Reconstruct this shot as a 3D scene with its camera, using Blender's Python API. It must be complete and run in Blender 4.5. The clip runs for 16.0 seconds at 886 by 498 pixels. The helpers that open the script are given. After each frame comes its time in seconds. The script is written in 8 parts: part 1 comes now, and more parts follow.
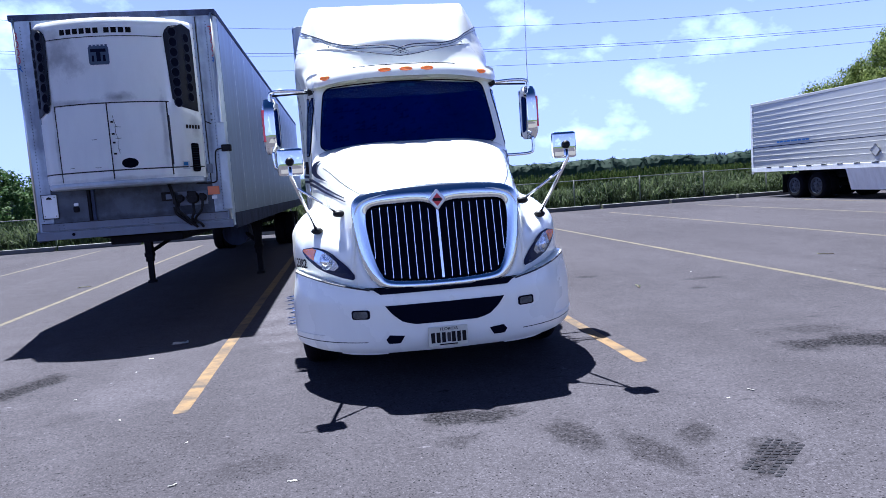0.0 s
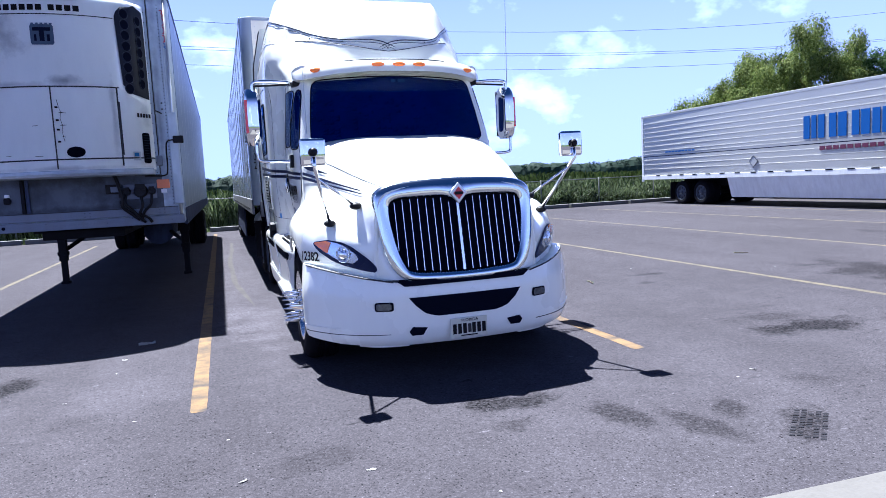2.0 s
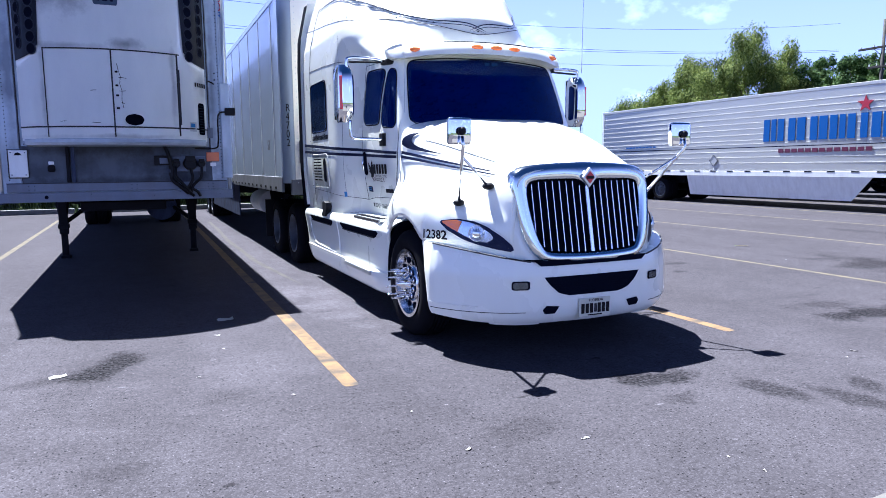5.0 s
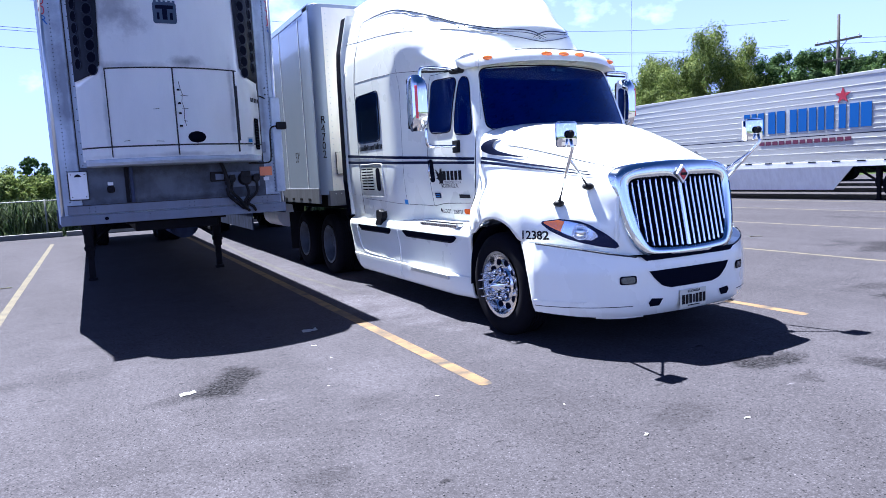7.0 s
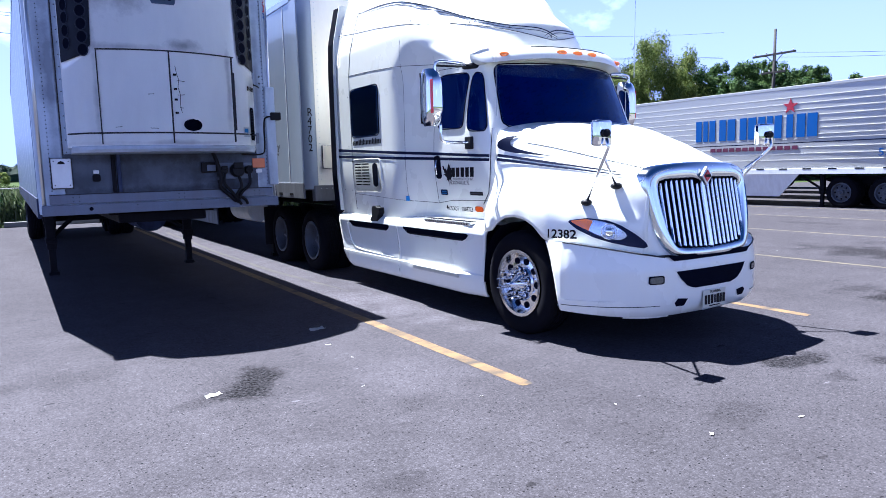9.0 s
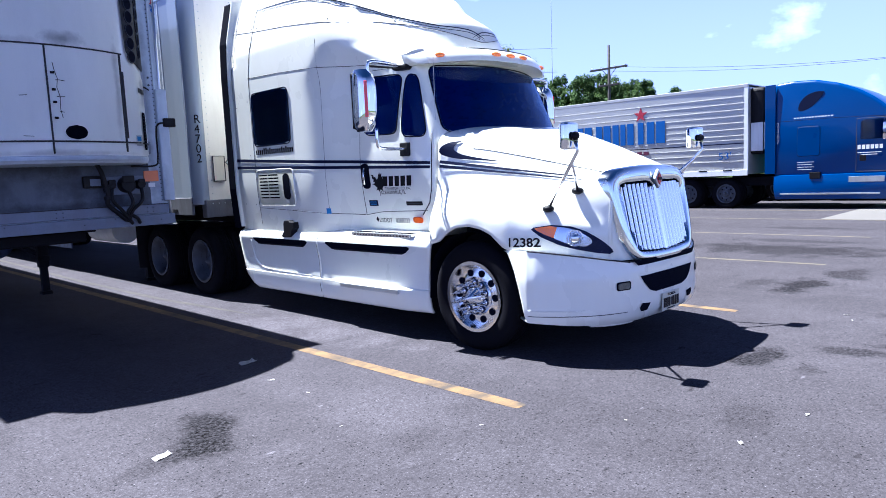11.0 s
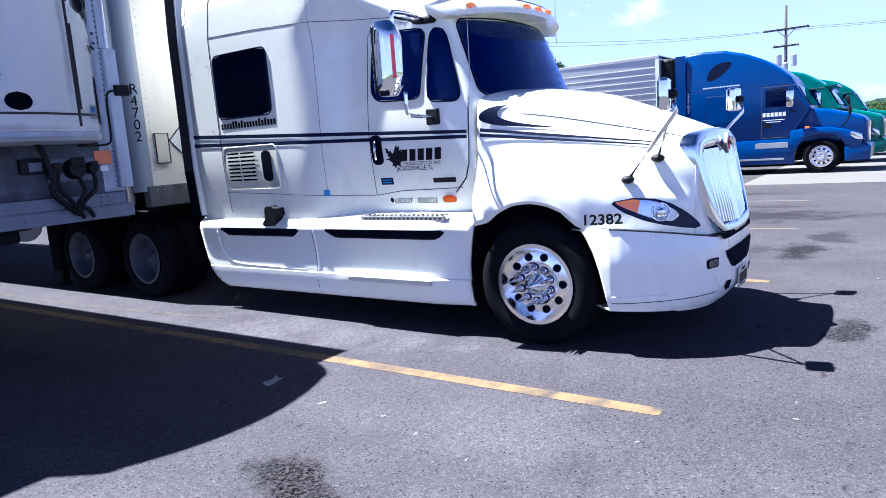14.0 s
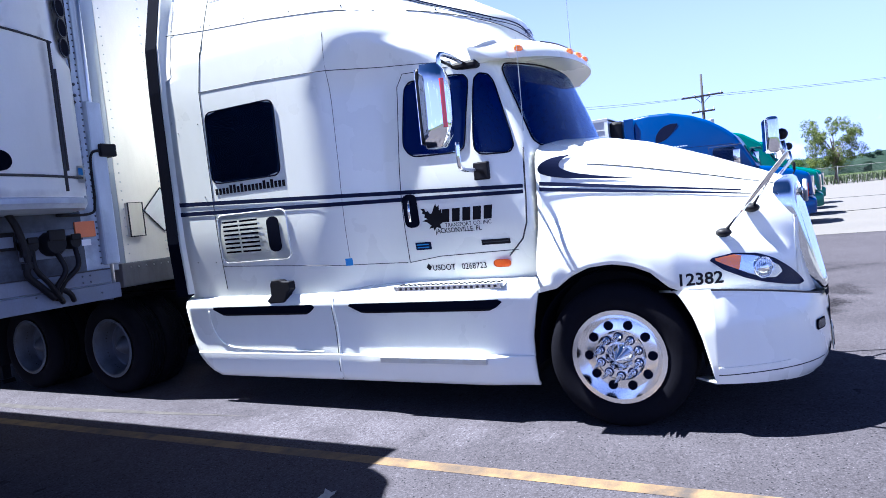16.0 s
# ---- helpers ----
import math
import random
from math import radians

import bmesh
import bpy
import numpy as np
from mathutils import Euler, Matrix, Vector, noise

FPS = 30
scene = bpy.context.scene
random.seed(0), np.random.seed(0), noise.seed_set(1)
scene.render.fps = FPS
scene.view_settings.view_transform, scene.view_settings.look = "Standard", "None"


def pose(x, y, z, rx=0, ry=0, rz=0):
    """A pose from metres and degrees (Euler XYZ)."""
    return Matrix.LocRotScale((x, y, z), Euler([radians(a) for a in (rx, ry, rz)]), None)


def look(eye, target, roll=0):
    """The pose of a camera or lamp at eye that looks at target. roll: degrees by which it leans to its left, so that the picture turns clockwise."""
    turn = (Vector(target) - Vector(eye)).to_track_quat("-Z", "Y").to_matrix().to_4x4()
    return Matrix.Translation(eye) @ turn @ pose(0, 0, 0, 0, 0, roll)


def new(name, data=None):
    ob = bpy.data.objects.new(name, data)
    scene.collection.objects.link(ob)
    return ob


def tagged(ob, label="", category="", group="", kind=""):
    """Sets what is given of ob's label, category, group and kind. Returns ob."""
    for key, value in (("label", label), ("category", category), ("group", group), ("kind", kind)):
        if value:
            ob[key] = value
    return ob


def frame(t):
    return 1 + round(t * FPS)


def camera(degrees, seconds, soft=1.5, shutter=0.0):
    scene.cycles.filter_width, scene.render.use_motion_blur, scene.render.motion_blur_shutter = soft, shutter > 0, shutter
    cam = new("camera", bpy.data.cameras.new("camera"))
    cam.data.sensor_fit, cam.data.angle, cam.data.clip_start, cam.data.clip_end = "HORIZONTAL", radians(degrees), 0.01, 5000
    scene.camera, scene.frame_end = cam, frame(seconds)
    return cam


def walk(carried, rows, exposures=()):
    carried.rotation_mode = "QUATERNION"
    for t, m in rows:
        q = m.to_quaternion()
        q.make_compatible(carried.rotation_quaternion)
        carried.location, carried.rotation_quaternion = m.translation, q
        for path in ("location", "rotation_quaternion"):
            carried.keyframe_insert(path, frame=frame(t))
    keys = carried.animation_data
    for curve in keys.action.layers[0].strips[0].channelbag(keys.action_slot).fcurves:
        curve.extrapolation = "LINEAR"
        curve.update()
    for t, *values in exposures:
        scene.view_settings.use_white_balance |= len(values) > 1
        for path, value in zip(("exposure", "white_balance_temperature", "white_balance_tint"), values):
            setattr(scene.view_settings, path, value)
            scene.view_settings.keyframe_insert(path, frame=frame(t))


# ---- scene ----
cam = camera(66.5, 16.0, soft=0.75)
PATH = [
    (0, (-0.718, -5.235, 1.576), (-0.439, -3.264, 1.381), -4.0),
    (0.5, (-0.924, -5.231, 1.548), (-0.644, -3.262, 1.336), -3.0),
    (1, (-1.225, -5.122, 1.579), (-0.902, -3.161, 1.357), -5.7),
    (1.5, (-1.508, -5.11, 1.558), (-1.103, -3.164, 1.336), -0.6),
    (2, (-1.789, -5.082, 1.56), (-1.176, -3.189, 1.356), -2.9),
    (2.5, (-2.022, -5.066, 1.561), (-1.364, -3.194, 1.308), -1.7),
    (3, (-2.26, -4.906, 1.576), (-1.569, -3.045, 1.332), -4.7),
    (3.5, (-2.56, -4.823, 1.577), (-1.83, -2.974, 1.363), -0.1),
    (4, (-2.856, -4.805, 1.563), (-2.048, -2.984, 1.392), -3.6),
    (4.5, (-3.119, -4.741, 1.566), (-2.305, -2.931, 1.317), -1.1),
    (4.7, (-3.21, -4.677, 1.55), (-2.405, -2.863, 1.305), -0.6),
    (6.8, (-4.422, -4.341, 1.613), (-3.509, -2.577, 1.376), -1.6),
    (7, (-4.506, -4.242, 1.573), (-3.599, -2.474, 1.345), -2.9),
    (7.5, (-4.714, -4.09, 1.616), (-3.852, -2.303, 1.369), -1.7),
    (8, (-5.059, -4.047, 1.647), (-4.043, -2.341, 1.412), -0.0),
    (8.2, (-5.067, -4.002, 1.627), (-4.027, -2.31, 1.391), -1.1),
    (10.3, (-5.391, -3.192, 1.554), (-4.208, -1.597, 1.318), 1.6),
    (10.5, (-5.464, -3.079, 1.568), (-4.176, -1.565, 1.343), 0.3),
    (11, (-5.509, -2.825, 1.574), (-4.099, -1.424, 1.353), -2.6),
    (11.5, (-5.541, -2.573, 1.579), (-4.071, -1.24, 1.331), -2.6),
    (12, (-5.572, -2.306, 1.595), (-4.089, -0.985, 1.363), -6.5),
    (12.5, (-5.674, -2.032, 1.581), (-4.201, -0.702, 1.336), -1.7),
    (13, (-5.784, -1.729, 1.579), (-4.235, -0.492, 1.313), -3.7),
    (13.5, (-5.796, -1.479, 1.573), (-4.199, -0.315, 1.262), -3.2),
    (14, (-5.723, -1.195, 1.585), (-4.099, -0.067, 1.283), -4.1),
    (14.5, (-5.671, -0.922, 1.582), (-4.045, 0.194, 1.247), 1.4),
    (15, (-5.701, -0.59, 1.561), (-4.035, 0.471, 1.245), -2.8),
    (15.5, (-5.635, -0.307, 1.579), (-3.916, 0.677, 1.305), -4.5),
    (16, (-5.575, -0.003, 1.583), (-3.818, 0.945, 1.463), -5.8),
]
SKY, SUNLIGHT, EXPOSURE, KELVIN, TINT = 0.0088, 5.0, 2.69, 4280.0, 15.0
walk(cam, [(t, look(eye, target, roll)) for t, eye, target, roll in PATH], [(t, EXPOSURE + e, KELVIN, TINT) for t, e in ((0.0, -0.34), (2.5, -0.12), (4.5, -0.10), (7.0, 0.06), (8.0, 0.02), (10.5, -0.06), (11.5, -0.10), (14.0, 0.03), (16.0, 0.06))])

# ---- world, sun ----
SUN = Vector((-0.097, 0.5, 1.0)).normalized()
world = bpy.data.worlds.new("sky")
scene.world = world
world.use_nodes = True
wn, wl = world.node_tree.nodes, world.node_tree.links
sky = wn.new("ShaderNodeTexSky")
sky.sky_type, sky.sun_disc = "NISHITA", False
sky.sun_elevation, sky.sun_rotation = math.asin(SUN.z), math.atan2(SUN.x, SUN.y)
sky.air_density, sky.dust_density, sky.ozone_density = 0.62, 0.3, 8.0
co = wn.new("ShaderNodeTexCoord")
sep = wn.new("ShaderNodeSeparateXYZ")
wl.new(co.outputs["Generated"], sep.inputs[0])
# clouds: noise over the sky's direction, flattened towards the horizon
stretch = wn.new("ShaderNodeMapping")
stretch.inputs["Scale"].default_value = (1.0, 1.0, 1.6)
stretch.inputs["Location"].default_value = (0.35, 0.2, 0.0)
wl.new(co.outputs["Generated"], stretch.inputs[0])
cloud = wn.new("ShaderNodeTexNoise")
cloud.inputs["Scale"].default_value, cloud.inputs["Detail"].default_value, cloud.inputs["Roughness"].default_value = 7.0, 8.0, 0.55
wl.new(stretch.outputs[0], cloud.inputs["Vector"])
ramp = wn.new("ShaderNodeValToRGB")
ramp.color_ramp.elements[0].position, ramp.color_ramp.elements[1].position = 0.575, 0.71
wl.new(cloud.outputs["Fac"], ramp.inputs[0])
cloudcol = wn.new("ShaderNodeMixRGB")
cloudcol.inputs["Color2"].default_value = (37.0, 36.5, 36.2, 1)
low = wn.new("ShaderNodeMapRange")
low.inputs["From Min"].default_value, low.inputs["From Max"].default_value = 0.22, 0.42
low.inputs["To Min"].default_value, low.inputs["To Max"].default_value = 0.8, 0.0
wl.new(sep.outputs["Z"], low.inputs["Value"])
haze = wn.new("ShaderNodeMapRange")
haze.interpolation_type = "SMOOTHSTEP"
haze.inputs["From Min"].default_value, haze.inputs["From Max"].default_value = -0.02, 0.72
haze.inputs["To Min"].default_value, haze.inputs["To Max"].default_value = 0.93, 0.0
wl.new(sep.outputs["Z"], haze.inputs["Value"])
cover = wn.new("ShaderNodeMath")
cover.operation = "MULTIPLY"
wl.new(ramp.outputs[0], cover.inputs[0])
wl.new(low.outputs[0], cover.inputs[1])
wl.new(cover.outputs[0], cloudcol.inputs["Fac"])
hazecol = wn.new("ShaderNodeMixRGB")
hazecol.inputs["Color2"].default_value = (19.4, 19.0, 26.6, 1)
wl.new(haze.outputs[0], hazecol.inputs["Fac"])
wl.new(sky.outputs[0], hazecol.inputs["Color1"])
wl.new(hazecol.outputs[0], cloudcol.inputs["Color1"])
back = wn["Background"]
back.inputs["Strength"].default_value = SKY
wl.new(cloudcol.outputs[0], back.inputs["Color"])
sun = new("sun", bpy.data.lights.new("sun", "SUN"))
sun.data.energy, sun.data.angle, sun.data.color = SUNLIGHT, radians(0.53), (1.03, 0.80, 0.49)
sun.matrix_world = look(SUN * 50, (0, 0, 0))


# ---- materials ----
def mat(name, col, rough=0.5, metal=0.0, vary=0.12, scale=6.0, fine=90.0, bump=0.0, coat=0.0, dirt=None, dirtamt=0.0, spec=0.5):
    """A surface: base colour varied at two scales, roughness varied, fine relief, and shaped dirt."""
    m = bpy.data.materials.new(name)
    m.use_nodes = True
    n, l = m.node_tree.nodes, m.node_tree.links
    p = n["Principled BSDF"]
    p.inputs["Metallic"].default_value, p.inputs["Coat Weight"].default_value = metal, coat
    p.inputs["Coat Roughness"].default_value, p.inputs["Specular IOR Level"].default_value = 0.04, spec
    tc = n.new("ShaderNodeTexCoord")
    big, small = n.new("ShaderNodeTexNoise"), n.new("ShaderNodeTexNoise")
    for t, s, d in ((big, scale, 5.0), (small, fine, 3.0)):
        t.inputs["Scale"].default_value, t.inputs["Detail"].default_value = s, d
        l.new(tc.outputs["Object"], t.inputs["Vector"])
    add = n.new("ShaderNodeMath")
    add.operation = "MULTIPLY_ADD"
    add.inputs[1].default_value, add.inputs[2].default_value = 0.4, 0.0
    l.new(small.outputs["Fac"], add.inputs[0])
    total = n.new("ShaderNodeMath")
    total.operation = "MULTIPLY_ADD"
    total.inputs[1].default_value = 0.6
    l.new(big.outputs["Fac"], total.inputs[0])
    l.new(add.outputs[0], total.inputs[2])
    rng = n.new("ShaderNodeMapRange")
    rng.inputs["From Min"].default_value, rng.inputs["From Max"].default_value = 0.25, 0.75
    rng.inputs["To Min"].default_value, rng.inputs["To Max"].default_value = 1 - vary, 1 + vary
    l.new(total.outputs[0], rng.inputs["Value"])
    mul = n.new("ShaderNodeVectorMath")
    mul.operation = "SCALE"
    mul.inputs[0].default_value = col
    l.new(rng.outputs[0], mul.inputs["Scale"])
    out = mul.outputs[0]
    if dirt:
        streak = n.new("ShaderNodeTexNoise")
        mp = n.new("ShaderNodeMapping")
        mp.inputs["Scale"].default_value = (4.0, 4.0, 1.1)
        l.new(tc.outputs["Object"], mp.inputs[0])
        l.new(mp.outputs[0], streak.inputs["Vector"])
        streak.inputs["Scale"].default_value, streak.inputs["Detail"].default_value, streak.inputs["Roughness"].default_value = 1.2, 9.0, 0.65
        sr = n.new("ShaderNodeMapRange")
        sr.inputs["From Min"].default_value, sr.inputs["From Max"].default_value = 0.42, 0.72
        sr.inputs["To Max"].default_value = dirtamt
        l.new(streak.outputs["Fac"], sr.inputs["Value"])
        mix = n.new("ShaderNodeMixRGB")
        mix.inputs["Color2"].default_value = (*dirt, 1)
        l.new(sr.outputs[0], mix.inputs["Fac"])
        l.new(out, mix.inputs["Color1"])
        out = mix.outputs[0]
    l.new(out, p.inputs["Base Color"])
    rr = n.new("ShaderNodeMapRange")
    rr.inputs["To Min"].default_value, rr.inputs["To Max"].default_value = max(0.0, rough * 0.8), min(1.0, rough * 1.2)
    l.new(big.outputs["Fac"], rr.inputs["Value"])
    l.new(rr.outputs[0], p.inputs["Roughness"])
    if bump:
        b = n.new("ShaderNodeBump")
        b.inputs["Strength"].default_value, b.inputs["Distance"].default_value = min(1.0, bump), 0.01
        l.new(small.outputs["Fac"], b.inputs["Height"])
        l.new(b.outputs[0], p.inputs["Normal"])
    return m


def glass_mat(name, col, base=0.03):
    m = bpy.data.materials.new(name)
    m.use_nodes = True
    n, l = m.node_tree.nodes, m.node_tree.links
    n.remove(n["Principled BSDF"])
    clear, gloss, mix, edge = n.new("ShaderNodeBsdfTransparent"), n.new("ShaderNodeBsdfGlossy"), n.new("ShaderNodeMixShader"), n.new("ShaderNodeLayerWeight")
    rise, fres = n.new("ShaderNodeMath"), n.new("ShaderNodeMath")
    rise.operation, fres.operation = "POWER", "MULTIPLY_ADD"
    rise.inputs[1].default_value, fres.inputs[1].default_value, fres.inputs[2].default_value = 5.0, 0.94, base
    l.new(edge.outputs["Facing"], rise.inputs[0])
    l.new(rise.outputs[0], fres.inputs[0])
    clear.inputs["Color"].default_value = (*col, 1)
    gloss.inputs["Roughness"].default_value = 0.01
    gloss.inputs["Color"].default_value = (0.72, 0.84, 1.0, 1)
    l.new(fres.outputs[0], mix.inputs[0])
    l.new(clear.outputs[0], mix.inputs[1])
    l.new(gloss.outputs[0], mix.inputs[2])
    l.new(mix.outputs[0], n["Material Output"].inputs["Surface"])
    return m


def stain(m, spots, col, grain=3.0, flat=False):
    """Soot and rust marks of a given shape: spots are (x, z, half-width, half-height, strength), with y for z where the surface lies flat."""
    n, l = m.node_tree.nodes, m.node_tree.links
    p = n["Principled BSDF"]
    tc, wob = n.new("ShaderNodeTexCoord"), n.new("ShaderNodeTexNoise")
    wob.inputs["Scale"].default_value, wob.inputs["Detail"].default_value, wob.inputs["Roughness"].default_value = grain, 7.0, 0.65
    l.new(tc.outputs["Object"], wob.inputs["Vector"])
    shift = n.new("ShaderNodeMapRange")
    for k, v in zip(("From Min", "From Max", "To Min", "To Max"), (0.3, 0.7, -0.7, 0.7)):
        shift.inputs[k].default_value = v
    l.new(wob.outputs["Fac"], shift.inputs["Value"])
    src = p.inputs["Base Color"].links[0].from_socket
    for x, z, a, b, k in spots:
        mq, ln, ad, rg, mx = n.new("ShaderNodeMapping"), n.new("ShaderNodeVectorMath"), n.new("ShaderNodeMath"), n.new("ShaderNodeMapRange"), n.new("ShaderNodeMixRGB")
        mq.inputs["Location"].default_value = (-x / a, -z / b, 0) if flat else (-x / a, 0, -z / b)
        mq.inputs["Scale"].default_value = (1 / a, 1 / b, 0) if flat else (1 / a, 0, 1 / b)
        l.new(tc.outputs["Object"], mq.inputs[0])
        ln.operation = "LENGTH"
        l.new(mq.outputs[0], ln.inputs[0])
        l.new(ln.outputs["Value"], ad.inputs[0])
        l.new(shift.outputs[0], ad.inputs[1])
        for kk, v in zip(("From Min", "From Max", "To Min", "To Max"), (0.1, 1.3, k, 0.0)):
            rg.inputs[kk].default_value = v
        l.new(ad.outputs[0], rg.inputs["Value"])
        mx.inputs["Color2"].default_value = (*col, 1)
        l.new(rg.outputs[0], mx.inputs["Fac"])
        l.new(src, mx.inputs["Color1"])
        src = mx.outputs[0]
    l.new(src, p.inputs["Base Color"])
    return m


WHITE = mat("white_truck_paint", (0.765, 0.775, 0.71), 0.28, vary=0.02, coat=0.6, scale=1.5, dirt=(0.55, 0.53, 0.5), dirtamt=0.10)
WHITE2 = mat("white_trailer_paint", (0.74, 0.76, 0.79), 0.42, vary=0.05, scale=2.0, dirt=(0.30, 0.29, 0.31), dirtamt=0.30)
# the cool blue of shade is mixed into these two grimy base colours
DIRTY_SHADE = mat("grimy_shade_blue_panel", (0.46, 0.52, 0.62), 0.42, vary=0.08, scale=3.0, dirt=(0.16, 0.19, 0.28), dirtamt=0.36, bump=0.05)
GRIME_SHADE = mat("grimy_shade_blue_steel", (0.050, 0.060, 0.11), 0.65, metal=0.0, spec=0.08, vary=0.6, scale=1.6, dirt=(0.012, 0.015, 0.028), dirtamt=1.0, bump=0.1)
REEFER = mat("reefer_white_panel", (0.88, 0.89, 0.88), 0.32, vary=0.03, scale=2.0, dirt=(0.45, 0.46, 0.50), dirtamt=0.12)
stain(REEFER, [(-4.14, 3.50, 0.26, 0.26, 0.5), (-4.42, 3.80, 0.12, 0.18, 0.75), (-3.98, 3.38, 0.18, 0.12, 0.25), (-3.42, 2.94, 0.16, 0.07, 0.65), (-4.0, 2.90, 0.32, 0.035, 0.4), (-2.93, 2.55, 0.03, 0.35, 0.45), (-4.27, 2.4, 0.025, 0.5, 0.35), (-3.6, 1.91, 1.0, 0.03, 0.4), (-2.60, 2.55, 0.04, 0.2, 0.4), (-3.5, 3.95, 0.9, 0.02, 0.35)], (0.10, 0.11, 0.15))
stain(DIRTY_SHADE, [(-2.46, 2.6, 0.06, 1.3, 0.7), (-4.66, 2.6, 0.07, 1.3, 0.7), (-3.5, 4.05, 1.2, 0.06, 0.7), (-4.75, 3.2, 0.05, 0.7, 0.4), (-2.33, 3.3, 0.05, 0.6, 0.4), (-2.36, 1.5, 0.12, 0.3, 0.5), (-3.5, 1.86, 1.0, 0.05, 0.5), (-4.78, 1.6, 0.08, 0.4, 0.4)], (0.07, 0.08, 0.12), 2.0)
ALU = mat("brushed_aluminium", (0.62, 0.64, 0.66), 0.32, metal=0.85, vary=0.08, scale=5, fine=140, dirt=(0.3, 0.3, 0.3), dirtamt=0.3)
# glossy white whose blue-grey side shade is put into the base colour
SHADEDWHITE = mat("shaded_glossy_white", (0.29, 0.325, 0.39), 0.18, vary=0.05, scale=2.0, coat=0.35, dirt=(0.35, 0.35, 0.38), dirtamt=0.2)
RIBBED = mat("ribbed_aluminium_side", (0.46, 0.46, 0.44), 0.38, metal=0.3, vary=0.06, scale=1.5, dirt=(0.45, 0.45, 0.47), dirtamt=0.35)
SATIN = mat("satin_chrome", (0.74, 0.79, 0.84), 0.13, metal=1.0, vary=0.03)
CHROME = mat("chrome", (0.82, 0.83, 0.85), 0.05, metal=1.0, vary=0.02)
POLISHED = mat("polished_aluminium", (0.80, 0.81, 0.83), 0.19, metal=1.0, vary=0.04, scale=20)
MIRROR = mat("mirror_glass", (0.9, 0.9, 0.92), 0.01, metal=1.0, vary=0.0)
BLACK = mat("black_plastic", (0.007, 0.007, 0.010), 0.5, vary=0.2, scale=20, bump=0.05, spec=0.15)
RUBBER = mat("tyre_rubber", (0.005, 0.005, 0.008), 0.85, vary=0.3, scale=14, bump=0.1, spec=0.06)
DARK = mat("dark_chassis_steel", (0.009, 0.009, 0.013), 0.7, vary=0.4, scale=8, bump=0.2, spec=0.08)
DULLRIM = mat("dull_steel_rim", (0.075, 0.085, 0.11), 0.55, metal=0.3, vary=0.25, scale=10, dirt=(0.03, 0.03, 0.04), dirtamt=0.7)
# near-black for openings, rubber, and window sheets painted as an unlit inside
INNER = mat("near_black", (0.003, 0.004, 0.011), 0.9, vary=0.2, spec=0.03)
LAMPHOUSE = mat("navy_lamp_housing", (0.004, 0.007, 0.035), 0.5, vary=0.1, spec=0.15)
REFLECTOR = mat("lamp_reflector", (0.62, 0.65, 0.72), 0.22, metal=1.0, vary=0.1, scale=30)
# navy darkness behind the glass, painted on a sheet; no cab is built
CABSHADE = mat("navy_unlit_cab_sheet", (0.011, 0.027, 0.125), 0.85, vary=0.3, scale=3, spec=0.05)
GLASS = glass_mat("tinted_glass", (0.30, 0.42, 0.70))
CLEAR = glass_mat("clear_lens", (0.95, 0.97, 1.0), 0.012)
FOGLENS = mat("grey_fog_lens", (0.16, 0.18, 0.22), 0.12, metal=0.6, vary=0.5, scale=40, coat=0.5)
SEAM = mat("panel_gap", (0.018, 0.018, 0.024), 0.7, vary=0.1)
STRIPE = mat("navy_stripe", (0.004, 0.007, 0.032), 0.5, vary=0.05, spec=0.12)
INK = mat("black_lettering", (0.007, 0.007, 0.010), 0.5, vary=0.05, spec=0.12)
AMBER = mat("amber_lens", (0.85, 0.20, 0.02), 0.15, vary=0.05, coat=0.5)
RED = mat("red_reflector", (0.60, 0.03, 0.03), 0.2, vary=0.05, coat=0.4)
ORANGE = mat("orange_reflector", (0.55, 0.16, 0.05), 0.35, vary=0.1)
BLUE = mat("blue_truck_paint", (0.002, 0.034, 0.165), 0.3, vary=0.05, coat=0.2, scale=2, spec=0.25)
REDBITS = mat("red_enamel", (0.45, 0.02, 0.03), 0.3, vary=0.05)
GREEN = mat("green_truck_paint", (0.006, 0.09, 0.08), 0.3, vary=0.05, coat=0.25, scale=2, spec=0.25)
LOGOBLUE = mat("blue_lettering", (0.012, 0.085, 0.34), 0.4, vary=0.05)
LOGORED = mat("red_lettering", (0.34, 0.02, 0.04), 0.4, vary=0.05)
DECALBLUE = mat("small_blue_sticker", (0.05, 0.22, 0.55), 0.4, vary=0.05)
# sticker blue with shade put into the colour, for the windshield
DIMBLUE = mat("shaded_blue_sticker", (0.006, 0.028, 0.10), 0.5, vary=0.05, spec=0.1)
PLATE = mat("plate_face", (0.55, 0.54, 0.44), 0.4, vary=0.06, scale=30)
CONCRETE = mat("pale_concrete", (0.088, 0.083, 0.078), 0.85, vary=0.22, scale=0.6, fine=60, bump=0.2, dirt=(0.115, 0.109, 0.103), dirtamt=0.4)
SCUFF = mat("pale_scuff", (0.062, 0.058, 0.057), 0.95, vary=0.5, scale=8, fine=60, bump=0.4, dirt=(0.042, 0.04, 0.043), dirtamt=1.0, spec=0.05)
KERB = mat("kerb_concrete", (0.0975, 0.0975, 0.1008), 0.85, vary=0.25, scale=3, bump=0.25, dirt=(0.065, 0.065, 0.065), dirtamt=0.5)
WIREMESH = mat("weathered_wire", (0.10, 0.11, 0.11), 0.6, metal=0.3, vary=0.1)
GALV = mat("galvanised_wire", (0.42, 0.44, 0.45), 0.45, metal=0.7, vary=0.1)
